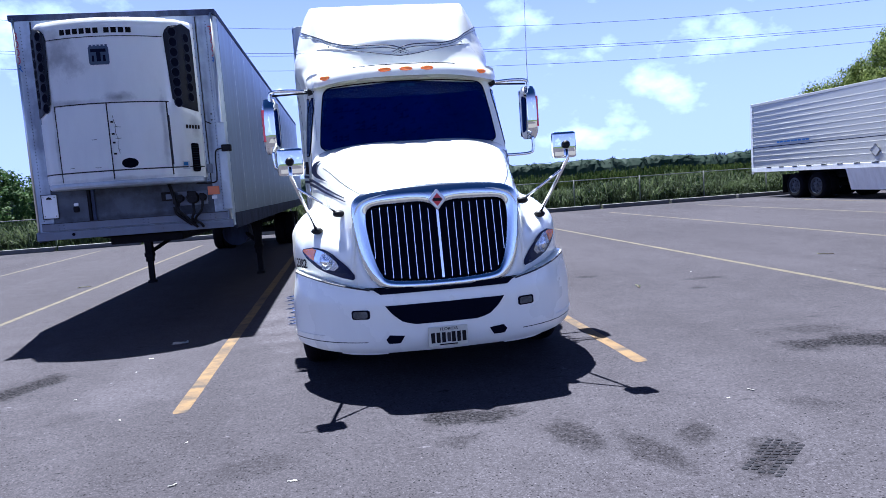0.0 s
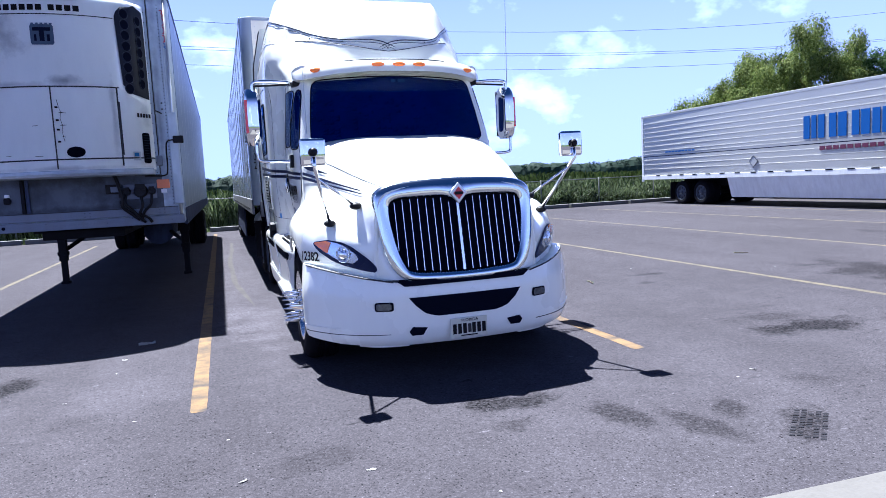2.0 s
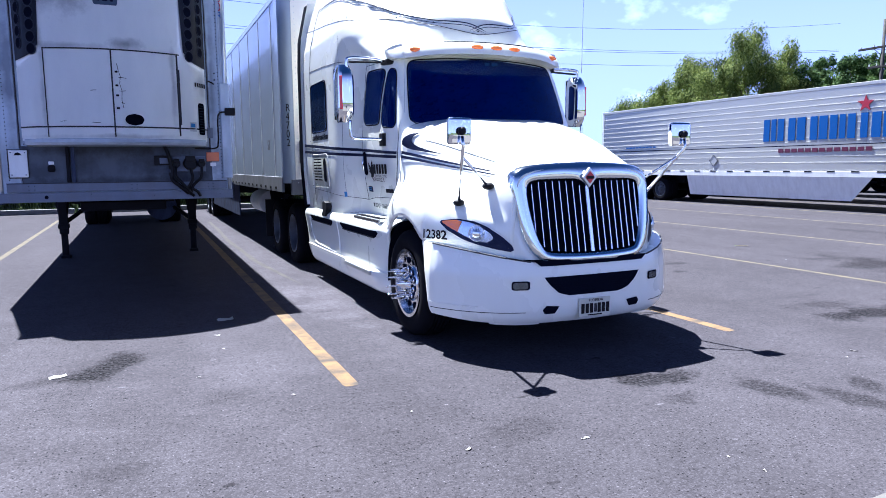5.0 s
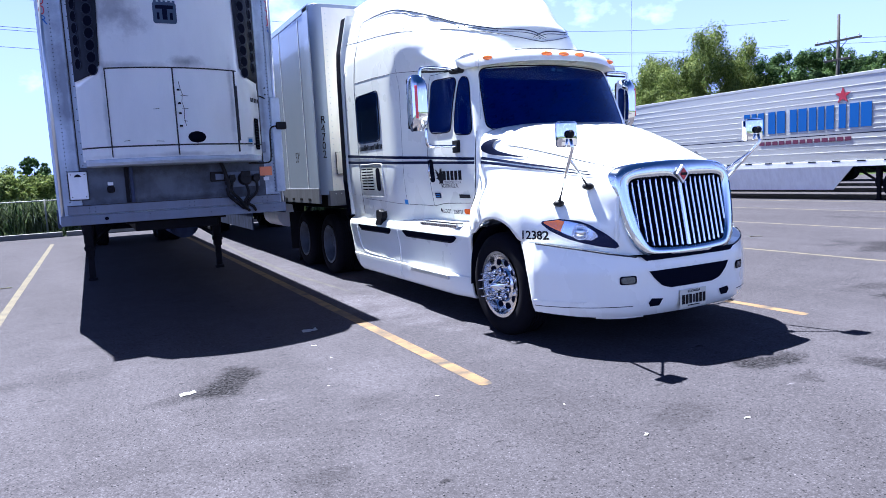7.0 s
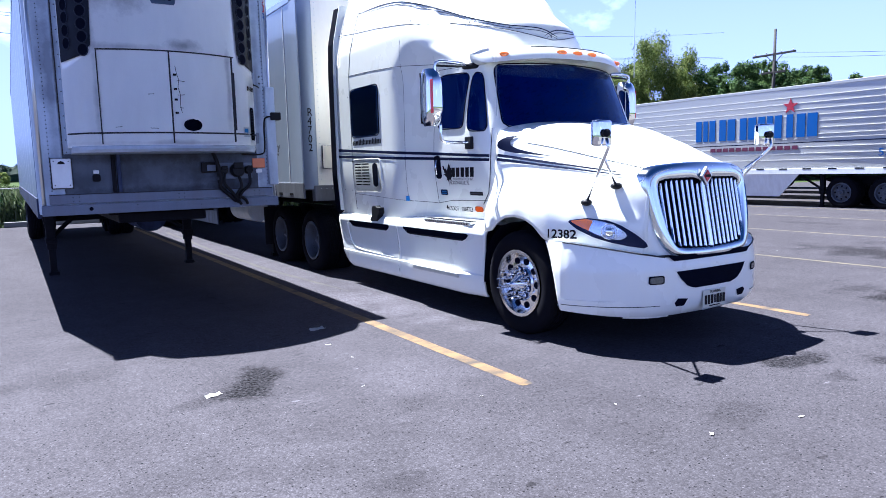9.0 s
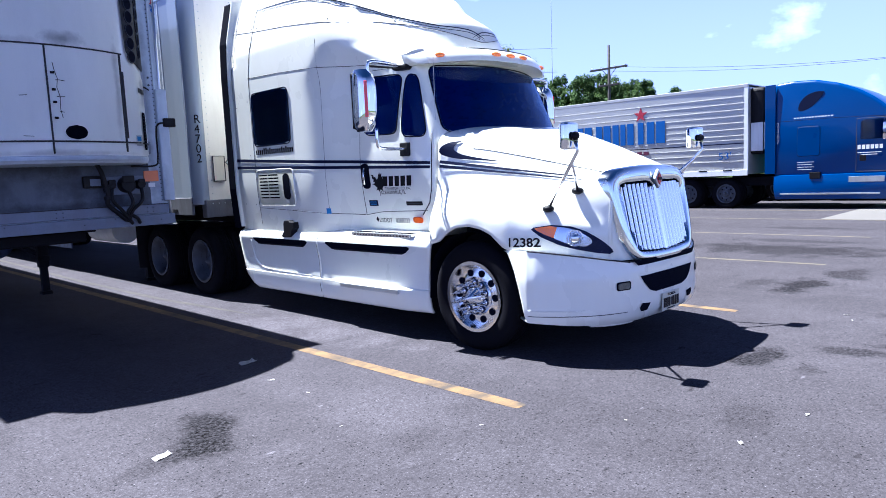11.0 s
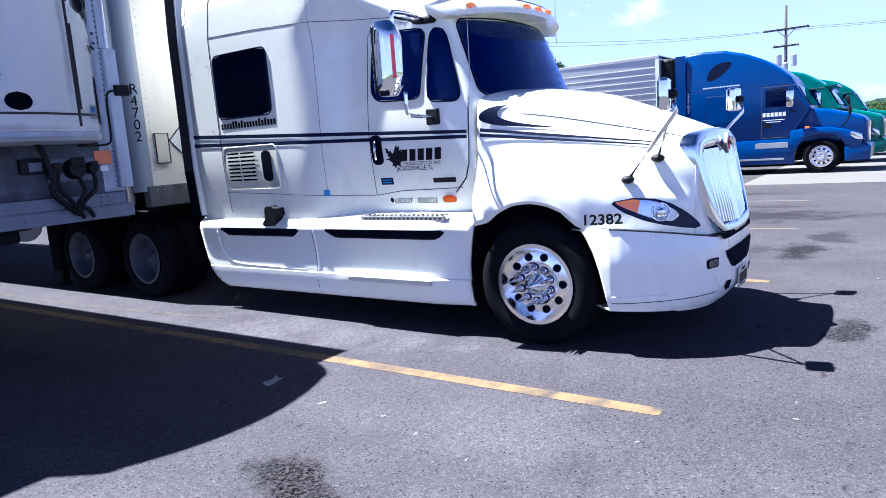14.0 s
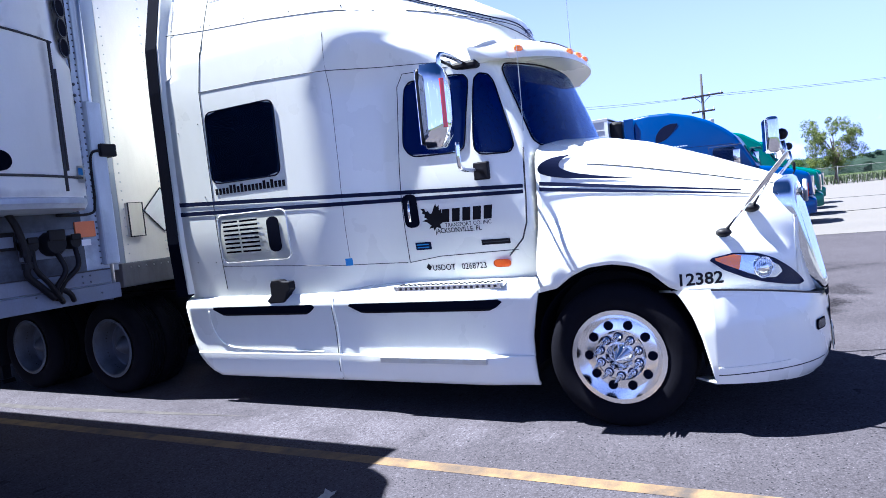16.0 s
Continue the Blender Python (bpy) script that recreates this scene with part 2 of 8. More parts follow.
WOOD = mat("weathered_pole_wood", (0.022, 0.02, 0.022), 0.85, vary=0.3, scale=4, bump=0.3)
WIRE = mat("cable", (0.03, 0.03, 0.035), 0.6)
PAPER = mat("litter_paper", (0.40, 0.39, 0.38), 0.7, vary=0.15, scale=30)
FENCE = mat("dull_fence_steel", (0.11, 0.115, 0.12), 0.6, metal=0.3, vary=0.2, scale=6)
BARK = mat("bark", (0.10, 0.075, 0.055), 0.9, vary=0.3, scale=5, bump=0.4)


def leaf_mat(name, col, col2):
    m = bpy.data.materials.new(name)
    m.use_nodes = True
    n, l = m.node_tree.nodes, m.node_tree.links
    p = n["Principled BSDF"]
    geo = n.new("ShaderNodeNewGeometry")
    mix = n.new("ShaderNodeMixRGB")
    mix.inputs["Color1"].default_value, mix.inputs["Color2"].default_value = (*col, 1), (*col2, 1)
    l.new(geo.outputs["Random Per Island"], mix.inputs["Fac"])
    l.new(mix.outputs[0], p.inputs["Base Color"])
    p.inputs["Roughness"].default_value, p.inputs["Specular IOR Level"].default_value = 0.75, 0.12
    tr = n.new("ShaderNodeBsdfTranslucent")
    l.new(mix.outputs[0], tr.inputs["Color"])
    ms = n.new("ShaderNodeMixShader")
    ms.inputs[0].default_value = 0.35
    l.new(p.outputs[0], ms.inputs[1])
    l.new(tr.outputs[0], ms.inputs[2])
    l.new(ms.outputs[0], n["Material Output"].inputs["Surface"])
    return m


LEAF = leaf_mat("willow_leaves", (0.044, 0.074, 0.014), (0.175, 0.205, 0.045))
LEAF2 = leaf_mat("dark_leaves", (0.022, 0.052, 0.015), (0.080, 0.122, 0.032))
REED = leaf_mat("reed_blades", (0.004, 0.013, 0.004), (0.10, 0.125, 0.055))
PLUME = leaf_mat("pale_plumes", (0.0455, 0.05525, 0.039), (0.104, 0.117, 0.091))
# the bluish haze of distance is mixed into these leaf colours
FARWOOD = leaf_mat("far_wood", (0.0143, 0.02925, 0.0234), (0.02925, 0.04875, 0.0325))
GRASS = mat("rough_grass", (0.03575, 0.05525, 0.0143), 0.9, vary=0.3, scale=0.15, fine=3.0, dirt=(0.0585, 0.0585, 0.026), dirtamt=0.6, spec=0.03)


def asphalt_mat():
    """Worn asphalt: pale aggregate, broad fading, oil and tyre stains at their places, and patches painted brighter."""
    m = bpy.data.materials.new("worn_asphalt")
    m.use_nodes = True
    n, l = m.node_tree.nodes, m.node_tree.links
    p = n["Principled BSDF"]
    p.inputs["Roughness"].default_value, p.inputs["Specular IOR Level"].default_value = 0.9, 0.03
    tc = n.new("ShaderNodeTexCoord")

    def nz(scale, detail=4.0, rough=0.55):
        t = n.new("ShaderNodeTexNoise")
        t.inputs["Scale"].default_value, t.inputs["Detail"].default_value, t.inputs["Roughness"].default_value = scale, detail, rough
        l.new(tc.outputs["Object"], t.inputs["Vector"])
        return t.outputs["Fac"]

    def rng(v, a, b, c, d):
        r = n.new("ShaderNodeMapRange")
        for k, x in zip(("From Min", "From Max", "To Min", "To Max"), (a, b, c, d)):
            r.inputs[k].default_value = x
        l.new(v, r.inputs["Value"])
        return r.outputs[0]

    def math(op, a, b):
        o = n.new("ShaderNodeMath")
        o.operation = op
        for i, x in enumerate((a, b)):
            if isinstance(x, (int, float)):
                o.inputs[i].default_value = x
            else:
                l.new(x, o.inputs[i])
        return o.outputs[0]

    vor = n.new("ShaderNodeTexVoronoi")
    vor.inputs["Scale"].default_value = 120.0
    l.new(tc.outputs["Object"], vor.inputs["Vector"])
    sepc = n.new("ShaderNodeSeparateColor")
    l.new(vor.outputs["Color"], sepc.inputs[0])
    stone = rng(sepc.outputs[0], 0.72, 1.0, 0.0, 1.0)
    val = math("MULTIPLY", rng(nz(0.35, 6), 0.3, 0.7, 0.90, 1.10), rng(nz(3.0, 6), 0.3, 0.7, 0.90, 1.09))
    val = math("MULTIPLY", val, rng(nz(62, 6, 0.85), 0.32, 0.68, 0.52, 1.48))
    val = math("MULTIPLY", val, rng(nz(24, 4, 0.7), 0.35, 0.65, 0.84, 1.16))
    val = math("ADD", val, math("MULTIPLY", stone, 0.5))
    # pits and bright chips, crisp and small
    for sc, size, cut, k in ((34.0, 0.20, 0.88, 0.7), (57.0, 0.24, 0.90, 0.6), (43.0, 0.15, 0.94, -1.2)):
        vp = n.new("ShaderNodeTexVoronoi")
        vp.voronoi_dimensions = "2D"
        vp.inputs["Scale"].default_value = sc
        l.new(tc.outputs["Object"], vp.inputs["Vector"])
        sp = n.new("ShaderNodeSeparateColor")
        l.new(vp.outputs["Color"], sp.inputs[0])
        pit = math("MULTIPLY", rng(vp.outputs["Distance"], size * 0.8, size * 1.1, 1.0, 0.0), rng(sp.outputs[0], cut, cut + 0.02, 0.0, 1.0))
        val = math("MULTIPLY", val, math("SUBTRACT", 1.0, math("MULTIPLY", pit, k)))
    # small scattered dark drips and pale flecks, drawn out a little across the bays
    for sc, seed, size, cut, k in ((1.7, 3.1, 0.045, 0.86, 0.5), (3.4, 8.2, 0.06, 0.84, 0.5), (2.6, 5.5, 0.03, 0.85, -1.2)):
        mv = n.new("ShaderNodeMapping")
        mv.inputs["Scale"].default_value, mv.inputs["Location"].default_value = (0.6 * sc, 1.7 * sc, 0), (seed, seed, 0)
        l.new(tc.outputs["Object"], mv.inputs[0])
        vd = n.new("ShaderNodeTexVoronoi")
        vd.voronoi_dimensions = "2D"
        vd.inputs["Scale"].default_value = 1.0
        l.new(mv.outputs[0], vd.inputs["Vector"])
        sv = n.new("ShaderNodeSeparateColor")
        l.new(vd.outputs["Color"], sv.inputs[0])
        near = math("ADD", vd.outputs["Distance"], rng(nz(9, 6, 0.75), 0.3, 0.7, -1.6 * size, 1.6 * size))
        dot = math("MULTIPLY", rng(near, size * 0.6, size * 1.5, 1.0, 0.0), rng(sv.outputs[0], cut, cut + 0.15, 0.0, 1.0))
        val = math("MULTIPLY", val, math("SUBTRACT", 1.0, math("MULTIPLY", dot, k)))
    # broad worn bands along the bays
    band = n.new("ShaderNodeTexNoise")
    mp = n.new("ShaderNodeMapping")
    mp.inputs["Scale"].default_value = (0.9, 0.12, 1)
    l.new(tc.outputs["Object"], mp.inputs[0])
    l.new(mp.outputs[0], band.inputs["Vector"])
    band.inputs["Scale"].default_value, band.inputs["Detail"].default_value = 1.0, 4.0
    val = math("MULTIPLY", val, rng(band.outputs["Fac"], 0.35, 0.65, 0.91, 1.07))
    # stains and patches painted brighter: x, y, half-width, half-length, strength
    wob = n.new("ShaderNodeTexNoise")
    wob.inputs["Scale"].default_value, wob.inputs["Detail"].default_value = 2.6, 6.0
    l.new(tc.outputs["Object"], wob.inputs["Vector"])
    speck = rng(nz(38, 5, 0.8), 0.38, 0.58, 0.12, 1.0)
    for x, y, a, b, k, turn in ROAD_PATCHES:
        mq = n.new("ShaderNodeMapping")
        mq.vector_type = "TEXTURE"
        mq.inputs["Location"].default_value = (x, y, 0)
        mq.inputs["Rotation"].default_value = (0, 0, radians(turn))
        mq.inputs["Scale"].default_value = (a, b, 1)
        l.new(tc.outputs["Object"], mq.inputs[0])
        ln = n.new("ShaderNodeVectorMath")
        ln.operation = "LENGTH"
        l.new(mq.outputs[0], ln.inputs[0])
        d = math("ADD", ln.outputs["Value"], math("ADD", rng(wob.outputs["Fac"], 0.3, 0.7, -0.5, 0.5), rng(nz(16, 6, 0.7), 0.3, 0.7, -0.3, 0.3)))
        cover = math("MULTIPLY", math("MULTIPLY", rng(d, 0.55, 1.15, 1.0, 0.0), speck), min(1.0, 1.25 * k))
        val = math("MULTIPLY", val, math("SUBTRACT", 1.0, cover))
    col = n.new("ShaderNodeVectorMath")
    col.operation = "SCALE"
    col.inputs[0].default_value = ASPHALT
    l.new(val, col.inputs["Scale"])
    l.new(col.outputs[0], p.inputs["Base Color"])
    b = n.new("ShaderNodeBump")
    b.inputs["Strength"].default_value, b.inputs["Distance"].default_value = 0.25, 0.005
    l.new(nz(85, 3, 0.7), b.inputs["Height"])
    l.new(b.outputs[0], p.inputs["Normal"])
    return m


ASPHALT = (0.0440, 0.0412, 0.0485)
# x, y, half-width, half-length, strength, turn in degrees
OIL = [
    (-3.67, 1.2, 0.21, 0.43, 0.8, -30), (-4.08, 1.0, 0.12, 0.2, 0.35, -60), (-4.92, 2.2, 0.45, 0.25, 0.25, 0), (0.06, -0.87, 0.38, 0.14, 0.75, -8), (-0.12, -1.27, 0.18, 0.09, 0.4, 20),
    (0.56, -1.38, 0.13, 0.30, 0.55, 10), (0.88, -1.75, 0.12, 0.42, 0.5, 4), (1.23, -1.6, 0.10, 0.20, 0.5, -35), (1.44, -2.03, 0.13, 0.30, 0.65, -49), (2.16, -1.4, 0.2, 0.2, 0.4, 0),
    (3.45, -0.12, 0.62, 0.24, 0.95, -6), (3.4, 0.42, 0.4, 0.22, 0.4, 0), (4.6, -0.4, 0.6, 0.3, 0.6, 0), (-1.35, -1.28, 0.25, 0.15, 0.25, 0), (-3.63, -0.88, 0.22, 0.15, 0.3, 0), (-2.86, 0.1, 0.25, 0.15, 0.2, 0),
]
# patches at x -4.9 and -4.2: brighter exposure painted into the asphalt
WEAR_AND_LIFT = [
    (6.9, 1.2, 0.8, 1.8, 0.6, 0), (4.17, 3.5, 0.3, 0.12, 0.5, 0), (3.67, 2.84, 0.16, 0.12, 0.5, 0), (2.86, 4.55, 0.16, 0.12, 0.5, 0), (8.3, 1.5, 0.3, 1.2, 0.4, 0),
    (10.9, 1.9, 0.3, 1.3, 0.4, 0), (11.5, 5.5, 0.3, 1.0, 0.35, 0), (0.9, 6.5, 0.6, 1.5, 0.5, 0), (-1.62, 8.5, 0.42, 7.0, -0.22, 0), (-1.45, 3.0, 0.4, 1.2, -0.3, 0), (-2.6, 0.6, 0.5, 0.6, -0.18, 0), (-4.9, 1.2, 1.3, 2.6, -0.16, 0), (-4.2, -0.9, 1.6, 0.9, -0.12, 0), (1.0, 2.2, 0.5, 0.7, 0.4, 0),
]
ROAD_PATCHES = OIL + WEAR_AND_LIFT
ROAD = asphalt_mat()


def line_mat():
    """Yellow road paint, worn through to the asphalt in places."""
    m = mat("worn_yellow_paint", (0.158, 0.108, 0.054), 0.92, vary=0.15, scale=4, bump=0.3, dirt=(0.046, 0.043, 0.044), dirtamt=1.0, spec=0.1)
    stain(m, [(-2.06, 0.62, 0.25, 0.07, 0.75), (-2.06, 0.27, 0.25, 0.05, 0.6), (-2.06, 1.9, 0.2, 0.12, 0.5), (-2.06, 3.1, 0.2, 0.2, 0.5), (-2.06, 5.2, 0.2, 0.5, 0.55), (1.60, 0.35, 0.25, 0.06, 0.6), (1.60, 1.6, 0.2, 0.3, 0.5), (-2.0, -0.08, 0.06, 0.06, 0.8), (1.65, -0.08, 0.06, 0.06, 0.8)], (0.041, 0.04, 0.043), 7.0, True)
    return m


YELLOW = line_mat()
PALELINE = mat("faded_bay_paint", (0.110, 0.096, 0.068), 0.92, vary=0.2, scale=4, bump=0.3, dirt=(0.055, 0.051, 0.049), dirtamt=1.0, spec=0.08)


# ---- geometry helpers ----
def part(name, bm, material, parent=None, label="", smooth=False, at=None):
    """Links a bmesh as one mesh object, under a thing or a part."""
    me = bpy.data.meshes.new(name)
    bm.normal_update()
    bm.to_mesh(me)
    bm.free()
    me.materials.append(material)
    if smooth:
        me.polygons.foreach_set("use_smooth", [True] * len(me.polygons))
        if smooth != "all":
            me.set_sharp_from_angle(angle=radians(38))
    ob = new(name, me)
    ob.parent = parent
    if at is not None:
        ob.matrix_basis = at
    if label:
        ob["label"] = label
    return ob


def again(ob, m, parent=None):
    """Another object on the same mesh."""
    c = new(ob.name.split(".")[0], ob.data)
    c.parent = parent or ob.parent
    c.matrix_basis = m
    if "label" in ob:
        c["label"] = ob["label"]
    return c


def thing(name, label, category, m=None, group="", kind=""):
    e = new(name)
    if m is not None:
        e.matrix_basis = m
    return tagged(e, label, category, group, kind)


def box(x0, y0, z0, x1, y1, z1, bevel=0.0, bm=None, seg=2):
    own = bm is None
    b = bmesh.new()
    r = bmesh.ops.create_cube(b, size=1)
    for v in r["verts"]:
        v.co = Vector(((x0 + x1) / 2 + v.co.x * (x1 - x0), (y0 + y1) / 2 + v.co.y * (y1 - y0), (z0 + z1) / 2 + v.co.z * (z1 - z0)))
    if bevel:
        bmesh.ops.bevel(b, geom=b.edges[:], offset=bevel, segments=seg, affect="EDGES", profile=0.5)
    if own:
        return b
    join(bm, b)
    return bm


def join(bm, other, m=None):
    if m is not None:
        other.transform(m)
    me = bpy.data.meshes.new("t")
    other.to_mesh(me)
    other.free()
    bm.from_mesh(me)
    bpy.data.meshes.remove(me)
    return bm


def grid(rows, closed=False, bm=None, flip=False):
    """Faces between rows of points."""
    bm = bm or bmesh.new()
    vs = [[bm.verts.new(p) for p in r] for r in rows]
    for a, b in zip(vs, vs[1:]):
        n = len(a)
        for i in range(n if closed else n - 1):
            q = (a[i], a[(i + 1) % n], b[(i + 1) % n], b[i])
            q = q[::-1] if flip else q
            try:
                bm.faces.new(q)
            except ValueError:
                pass
    return bm


def tube(points, r, n=8, bm=None, cap=True):
    """A round bar along a line of points; r may be one radius or one for each point."""
    bm = bm or bmesh.new()
    pts = [Vector(p) for p in points]
    rs = [r] * len(pts) if isinstance(r, (int, float)) else r
    rings = []
    side = None
    for i, p in enumerate(pts):
        d = (pts[min(i + 1, len(pts) - 1)] - pts[max(i - 1, 0)]).normalized()
        if side is None:
            side = d.orthogonal().normalized()
        side = (side - d * side.dot(d)).normalized()
        up = d.cross(side)
        rings.append([p + rs[i] * (math.cos(a) * side + math.sin(a) * up) for a in (2 * math.pi * k / n for k in range(n))])
    grid(rings, True, bm)
    if cap:
        bm.verts.ensure_lookup_table()
        k = len(bm.verts)
        bm.faces.new([bm.verts[k - n * len(pts) + j] for j in range(n)][::-1])
        bm.faces.new([bm.verts[k - n + j] for j in range(n)])
    return bm


def smoothed(points, per=6):
    """A Catmull-Rom line through the points."""
    p = [Vector(q) for q in points]
    p = [2 * p[0] - p[1]] + p + [2 * p[-1] - p[-2]]
    out = []
    for i in range(1, len(p) - 2):
        for k in range(per):
            t = k / per
            a, b, c, d = p[i - 1], p[i], p[i + 1], p[i + 2]
            out.append(0.5 * ((2 * b) + (c - a) * t + (2 * a - 5 * b + 4 * c - d) * t * t + (3 * b - a - 3 * c + d) * t ** 3))
    return out + [p[-2]]


def lathe(profile, axis="x", n=32, bm=None, centre=(0, 0, 0)):
    """Turns (along, radius) points about an axis."""
    bm = bm or bmesh.new()
    c = Vector(centre)
    rows = []
    for a, r in profile:
        ring = []
        for k in range(n):
            t = 2 * math.pi * k / n
            u, v = r * math.cos(t), r * math.sin(t)
            ring.append(c + (Vector((a, u, v)) if axis == "x" else Vector((u, v, a)) if axis == "z" else Vector((v, a, u))))
        rows.append(ring)
    grid(rows, True, bm)
    return bm


def prism(poly, lo, hi, axis="x", bevel=0.0, seg=2):
    """A flat polygon drawn thick along an axis. poly: (y, z) for x, (x, z) for y, (x, y) for z."""
    b = bmesh.new()
    def at(p, h):
        return (h, p[0], p[1]) if axis == "x" else (p[0], h, p[1]) if axis == "y" else (p[0], p[1], h)
    lo_v, hi_v = [b.verts.new(at(p, lo)) for p in poly], [b.verts.new(at(p, hi)) for p in poly]
    b.faces.new(lo_v)
    b.faces.new(hi_v[::-1])
    for i in range(len(poly)):
        j = (i + 1) % len(poly)
        b.faces.new((lo_v[j], lo_v[i], hi_v[i], hi_v[j]))
    bmesh.ops.recalc_face_normals(b, faces=b.faces[:])
    if bevel:
        bmesh.ops.bevel(b, geom=b.edges[:], offset=bevel, segments=seg, affect="EDGES", profile=0.5)
    return b


def rounded(x0, z0, x1, z1, r, n=5):
    """A rectangle with rounded corners, as a polygon."""
    out = []
    for cx, cz, a in ((x1 - r, z0 + r, -90), (x1 - r, z1 - r, 0), (x0 + r, z1 - r, 90), (x0 + r, z0 + r, 180)):
        for k in range(n + 1):
            t = radians(a + 90 * k / n)
            out.append((cx + r * math.cos(t), cz + r * math.sin(t)))
    return out


def patch(poly, surf, lift=0.004, n=14, m=14, thick=0.0):
    """A skin over a curved surface inside an outline. surf(u, v) gives the point and the way out there."""
    vs = [p[1] for p in poly]
    lo, hi = min(vs) + 1e-4, max(vs) - 1e-4
    rows = []
    for i in range(n + 1):
        v = lo + (hi - lo) * i / n
        hits = []
        for a, b in zip(poly, poly[1:] + poly[:1]):
            if (a[1] - v) * (b[1] - v) <= 0 and a[1] != b[1]:
                hits.append(a[0] + (b[0] - a[0]) * (v - a[1]) / (b[1] - a[1]))
        u0, u1 = min(hits), max(hits)
        row = []
        for j in range(m + 1):
            p, out = surf(u0 + (u1 - u0) * j / m, v)
            row.append(Vector(p) + lift * Vector(out))
        rows.append(row)
    bm = grid(rows)
    if thick:
        bmesh.ops.solidify(bm, geom=bm.faces[:], thickness=thick)
    bmesh.ops.recalc_face_normals(bm, faces=bm.faces[:])
    return bm


def lerp(x, xs, ys):
    return float(np.interp(x, xs, ys))


def words(name, text, size, m, material, parent, wide=1.0, label=""):
    """Lettering in the built-in font, as a thin mesh that faces local +z."""
    cu = bpy.data.curves.new(name, "FONT")
    cu.body, cu.size, cu.extrude, cu.resolution_u = text, size, 0.001, 3
    cu.align_x, cu.align_y = "LEFT", "BOTTOM"
    tmp = bpy.data.objects.new(name, cu)
    scene.collection.objects.link(tmp)
    bpy.context.view_layer.update()
    me = bpy.data.meshes.new_from_object(tmp.evaluated_get(bpy.context.evaluated_depsgraph_get()))
    bpy.data.objects.remove(tmp)
    me.materials.clear()
    me.materials.append(material)
    ob = new(name, me)
    ob.parent = parent
    ob.matrix_basis = m @ Matrix.Diagonal((wide, 1, 1, 1))
    if label:
        ob["label"] = label
    return ob


def words_on(name, text, size, surf, y0, z0, material, parent, wide=1.0, bold=0.0, lift=0.005, out=-1):
    """Lettering laid on a curved flank: it starts at y0, z0 and runs towards the nose."""
    cu = bpy.data.curves.new(name, "FONT")
    cu.body, cu.size, cu.resolution_u, cu.offset = text, size, 3, bold
    tmp = bpy.data.objects.new(name, cu)
    scene.collection.objects.link(tmp)
    bpy.context.view_layer.update()
    me = bpy.data.meshes.new_from_object(tmp.evaluated_get(bpy.context.evaluated_depsgraph_get()))
    bpy.data.objects.remove(tmp)
    for v in me.vertices:
        p, o = surf(y0 + out * v.co.x * wide, z0 + v.co.y)
        v.co = Vector(p) + lift * Vector(o)
    me.materials.clear()
    me.materials.append(material)
    ob = new(name, me)
    ob.parent = parent
    return ob


def facing(side, x, y, z):
    """Lettering poses: on a face that looks to -x, +x or -y."""
    r = {"-x": (90, 0, -90), "+x": (90, 0, 90), "-y": (90, 0, 0)}[side]
    return pose(x, y, z, *r)


def bars(name, parent, material, spots, plane, at, thick=0.003):
    """Unreadable or brand writing as plain bars, one part each. spots: (u0, v0, u1, v1)."""
    for u0, v0, u1, v1 in spots:
        if plane == "x":
            part(name, box(at - thick, u0, v0, at + thick, u1, v1), material, parent)
        else:
            part(name, box(u0, at - thick, v0, u1, at + thick, v1), material, parent)

# ---- ground, lot, kerb ----
bm = bmesh.new()
N = 60
rows = []
for j in range(N + 1):
    v = -1 + 2 * j / N
    rows.append([(2600 * math.copysign(abs(u) ** 3, u), 2600 * math.copysign(abs(v) ** 3, v), -0.06) for u in (-1 + 2 * i / N for i in range(N + 1))])
ground = part("ground", grid(rows), GRASS)
tagged(ground, "rough grass and field reaching to the horizon", "ground", kind="structure")
lot = part("parking_lot", box(-60, -40, -0.05, 150, 22.4, 0.0), ROAD)
tagged(lot, "worn grey asphalt of a lorry park with oil stains", "asphalt", kind="structure")
apron = thing("concrete_apron", "pale cracked concrete apron laid beside the asphalt", "concrete", kind="structure")
bm = bmesh.new()
for poly in ([(13.3, 2.4), (13.3, -40), (140, -40), (140, 2.4)], [(-3.0, -2.80), (-0.9, -2.73), (-0.1, -2.69), (0.5, -2.65), (1.1, -2.67), (2.2, -2.68), (6.0, -2.6), (13.3, -2.4), (13.3, -12), (-3.0, -12)]):
    join(bm, prism(poly, -0.02, 0.006, "z"))
part("slab", bm, CONCRETE, apron)
bm = bmesh.new()
for pts in ([(22, -38, 0.008), (23.5, -8, 0.008), (22, 2, 0.008)], [(36, -38, 0.008), (34, -12, 0.008), (37, 2, 0.008)], [(13.4, -6.5, 0.008), (60, -7.2, 0.008)]):
    tube(smoothed(pts, 8), 0.02, 4, bm)
part("crack", bm, SEAM, apron)

lines = [(-9.45, 0.0, 20.5), (-5.67, 0.4, 19.0), (-2.06, -0.08, 21.0), (1.60, -0.08, 20.0), (5.36, 0.1, 20.5), (9.35, 0.4, 19.5), (13.25, 0.7, 20.0), (16.4, 1.0, 18.0), (20.6, 1.0, 18.0)]
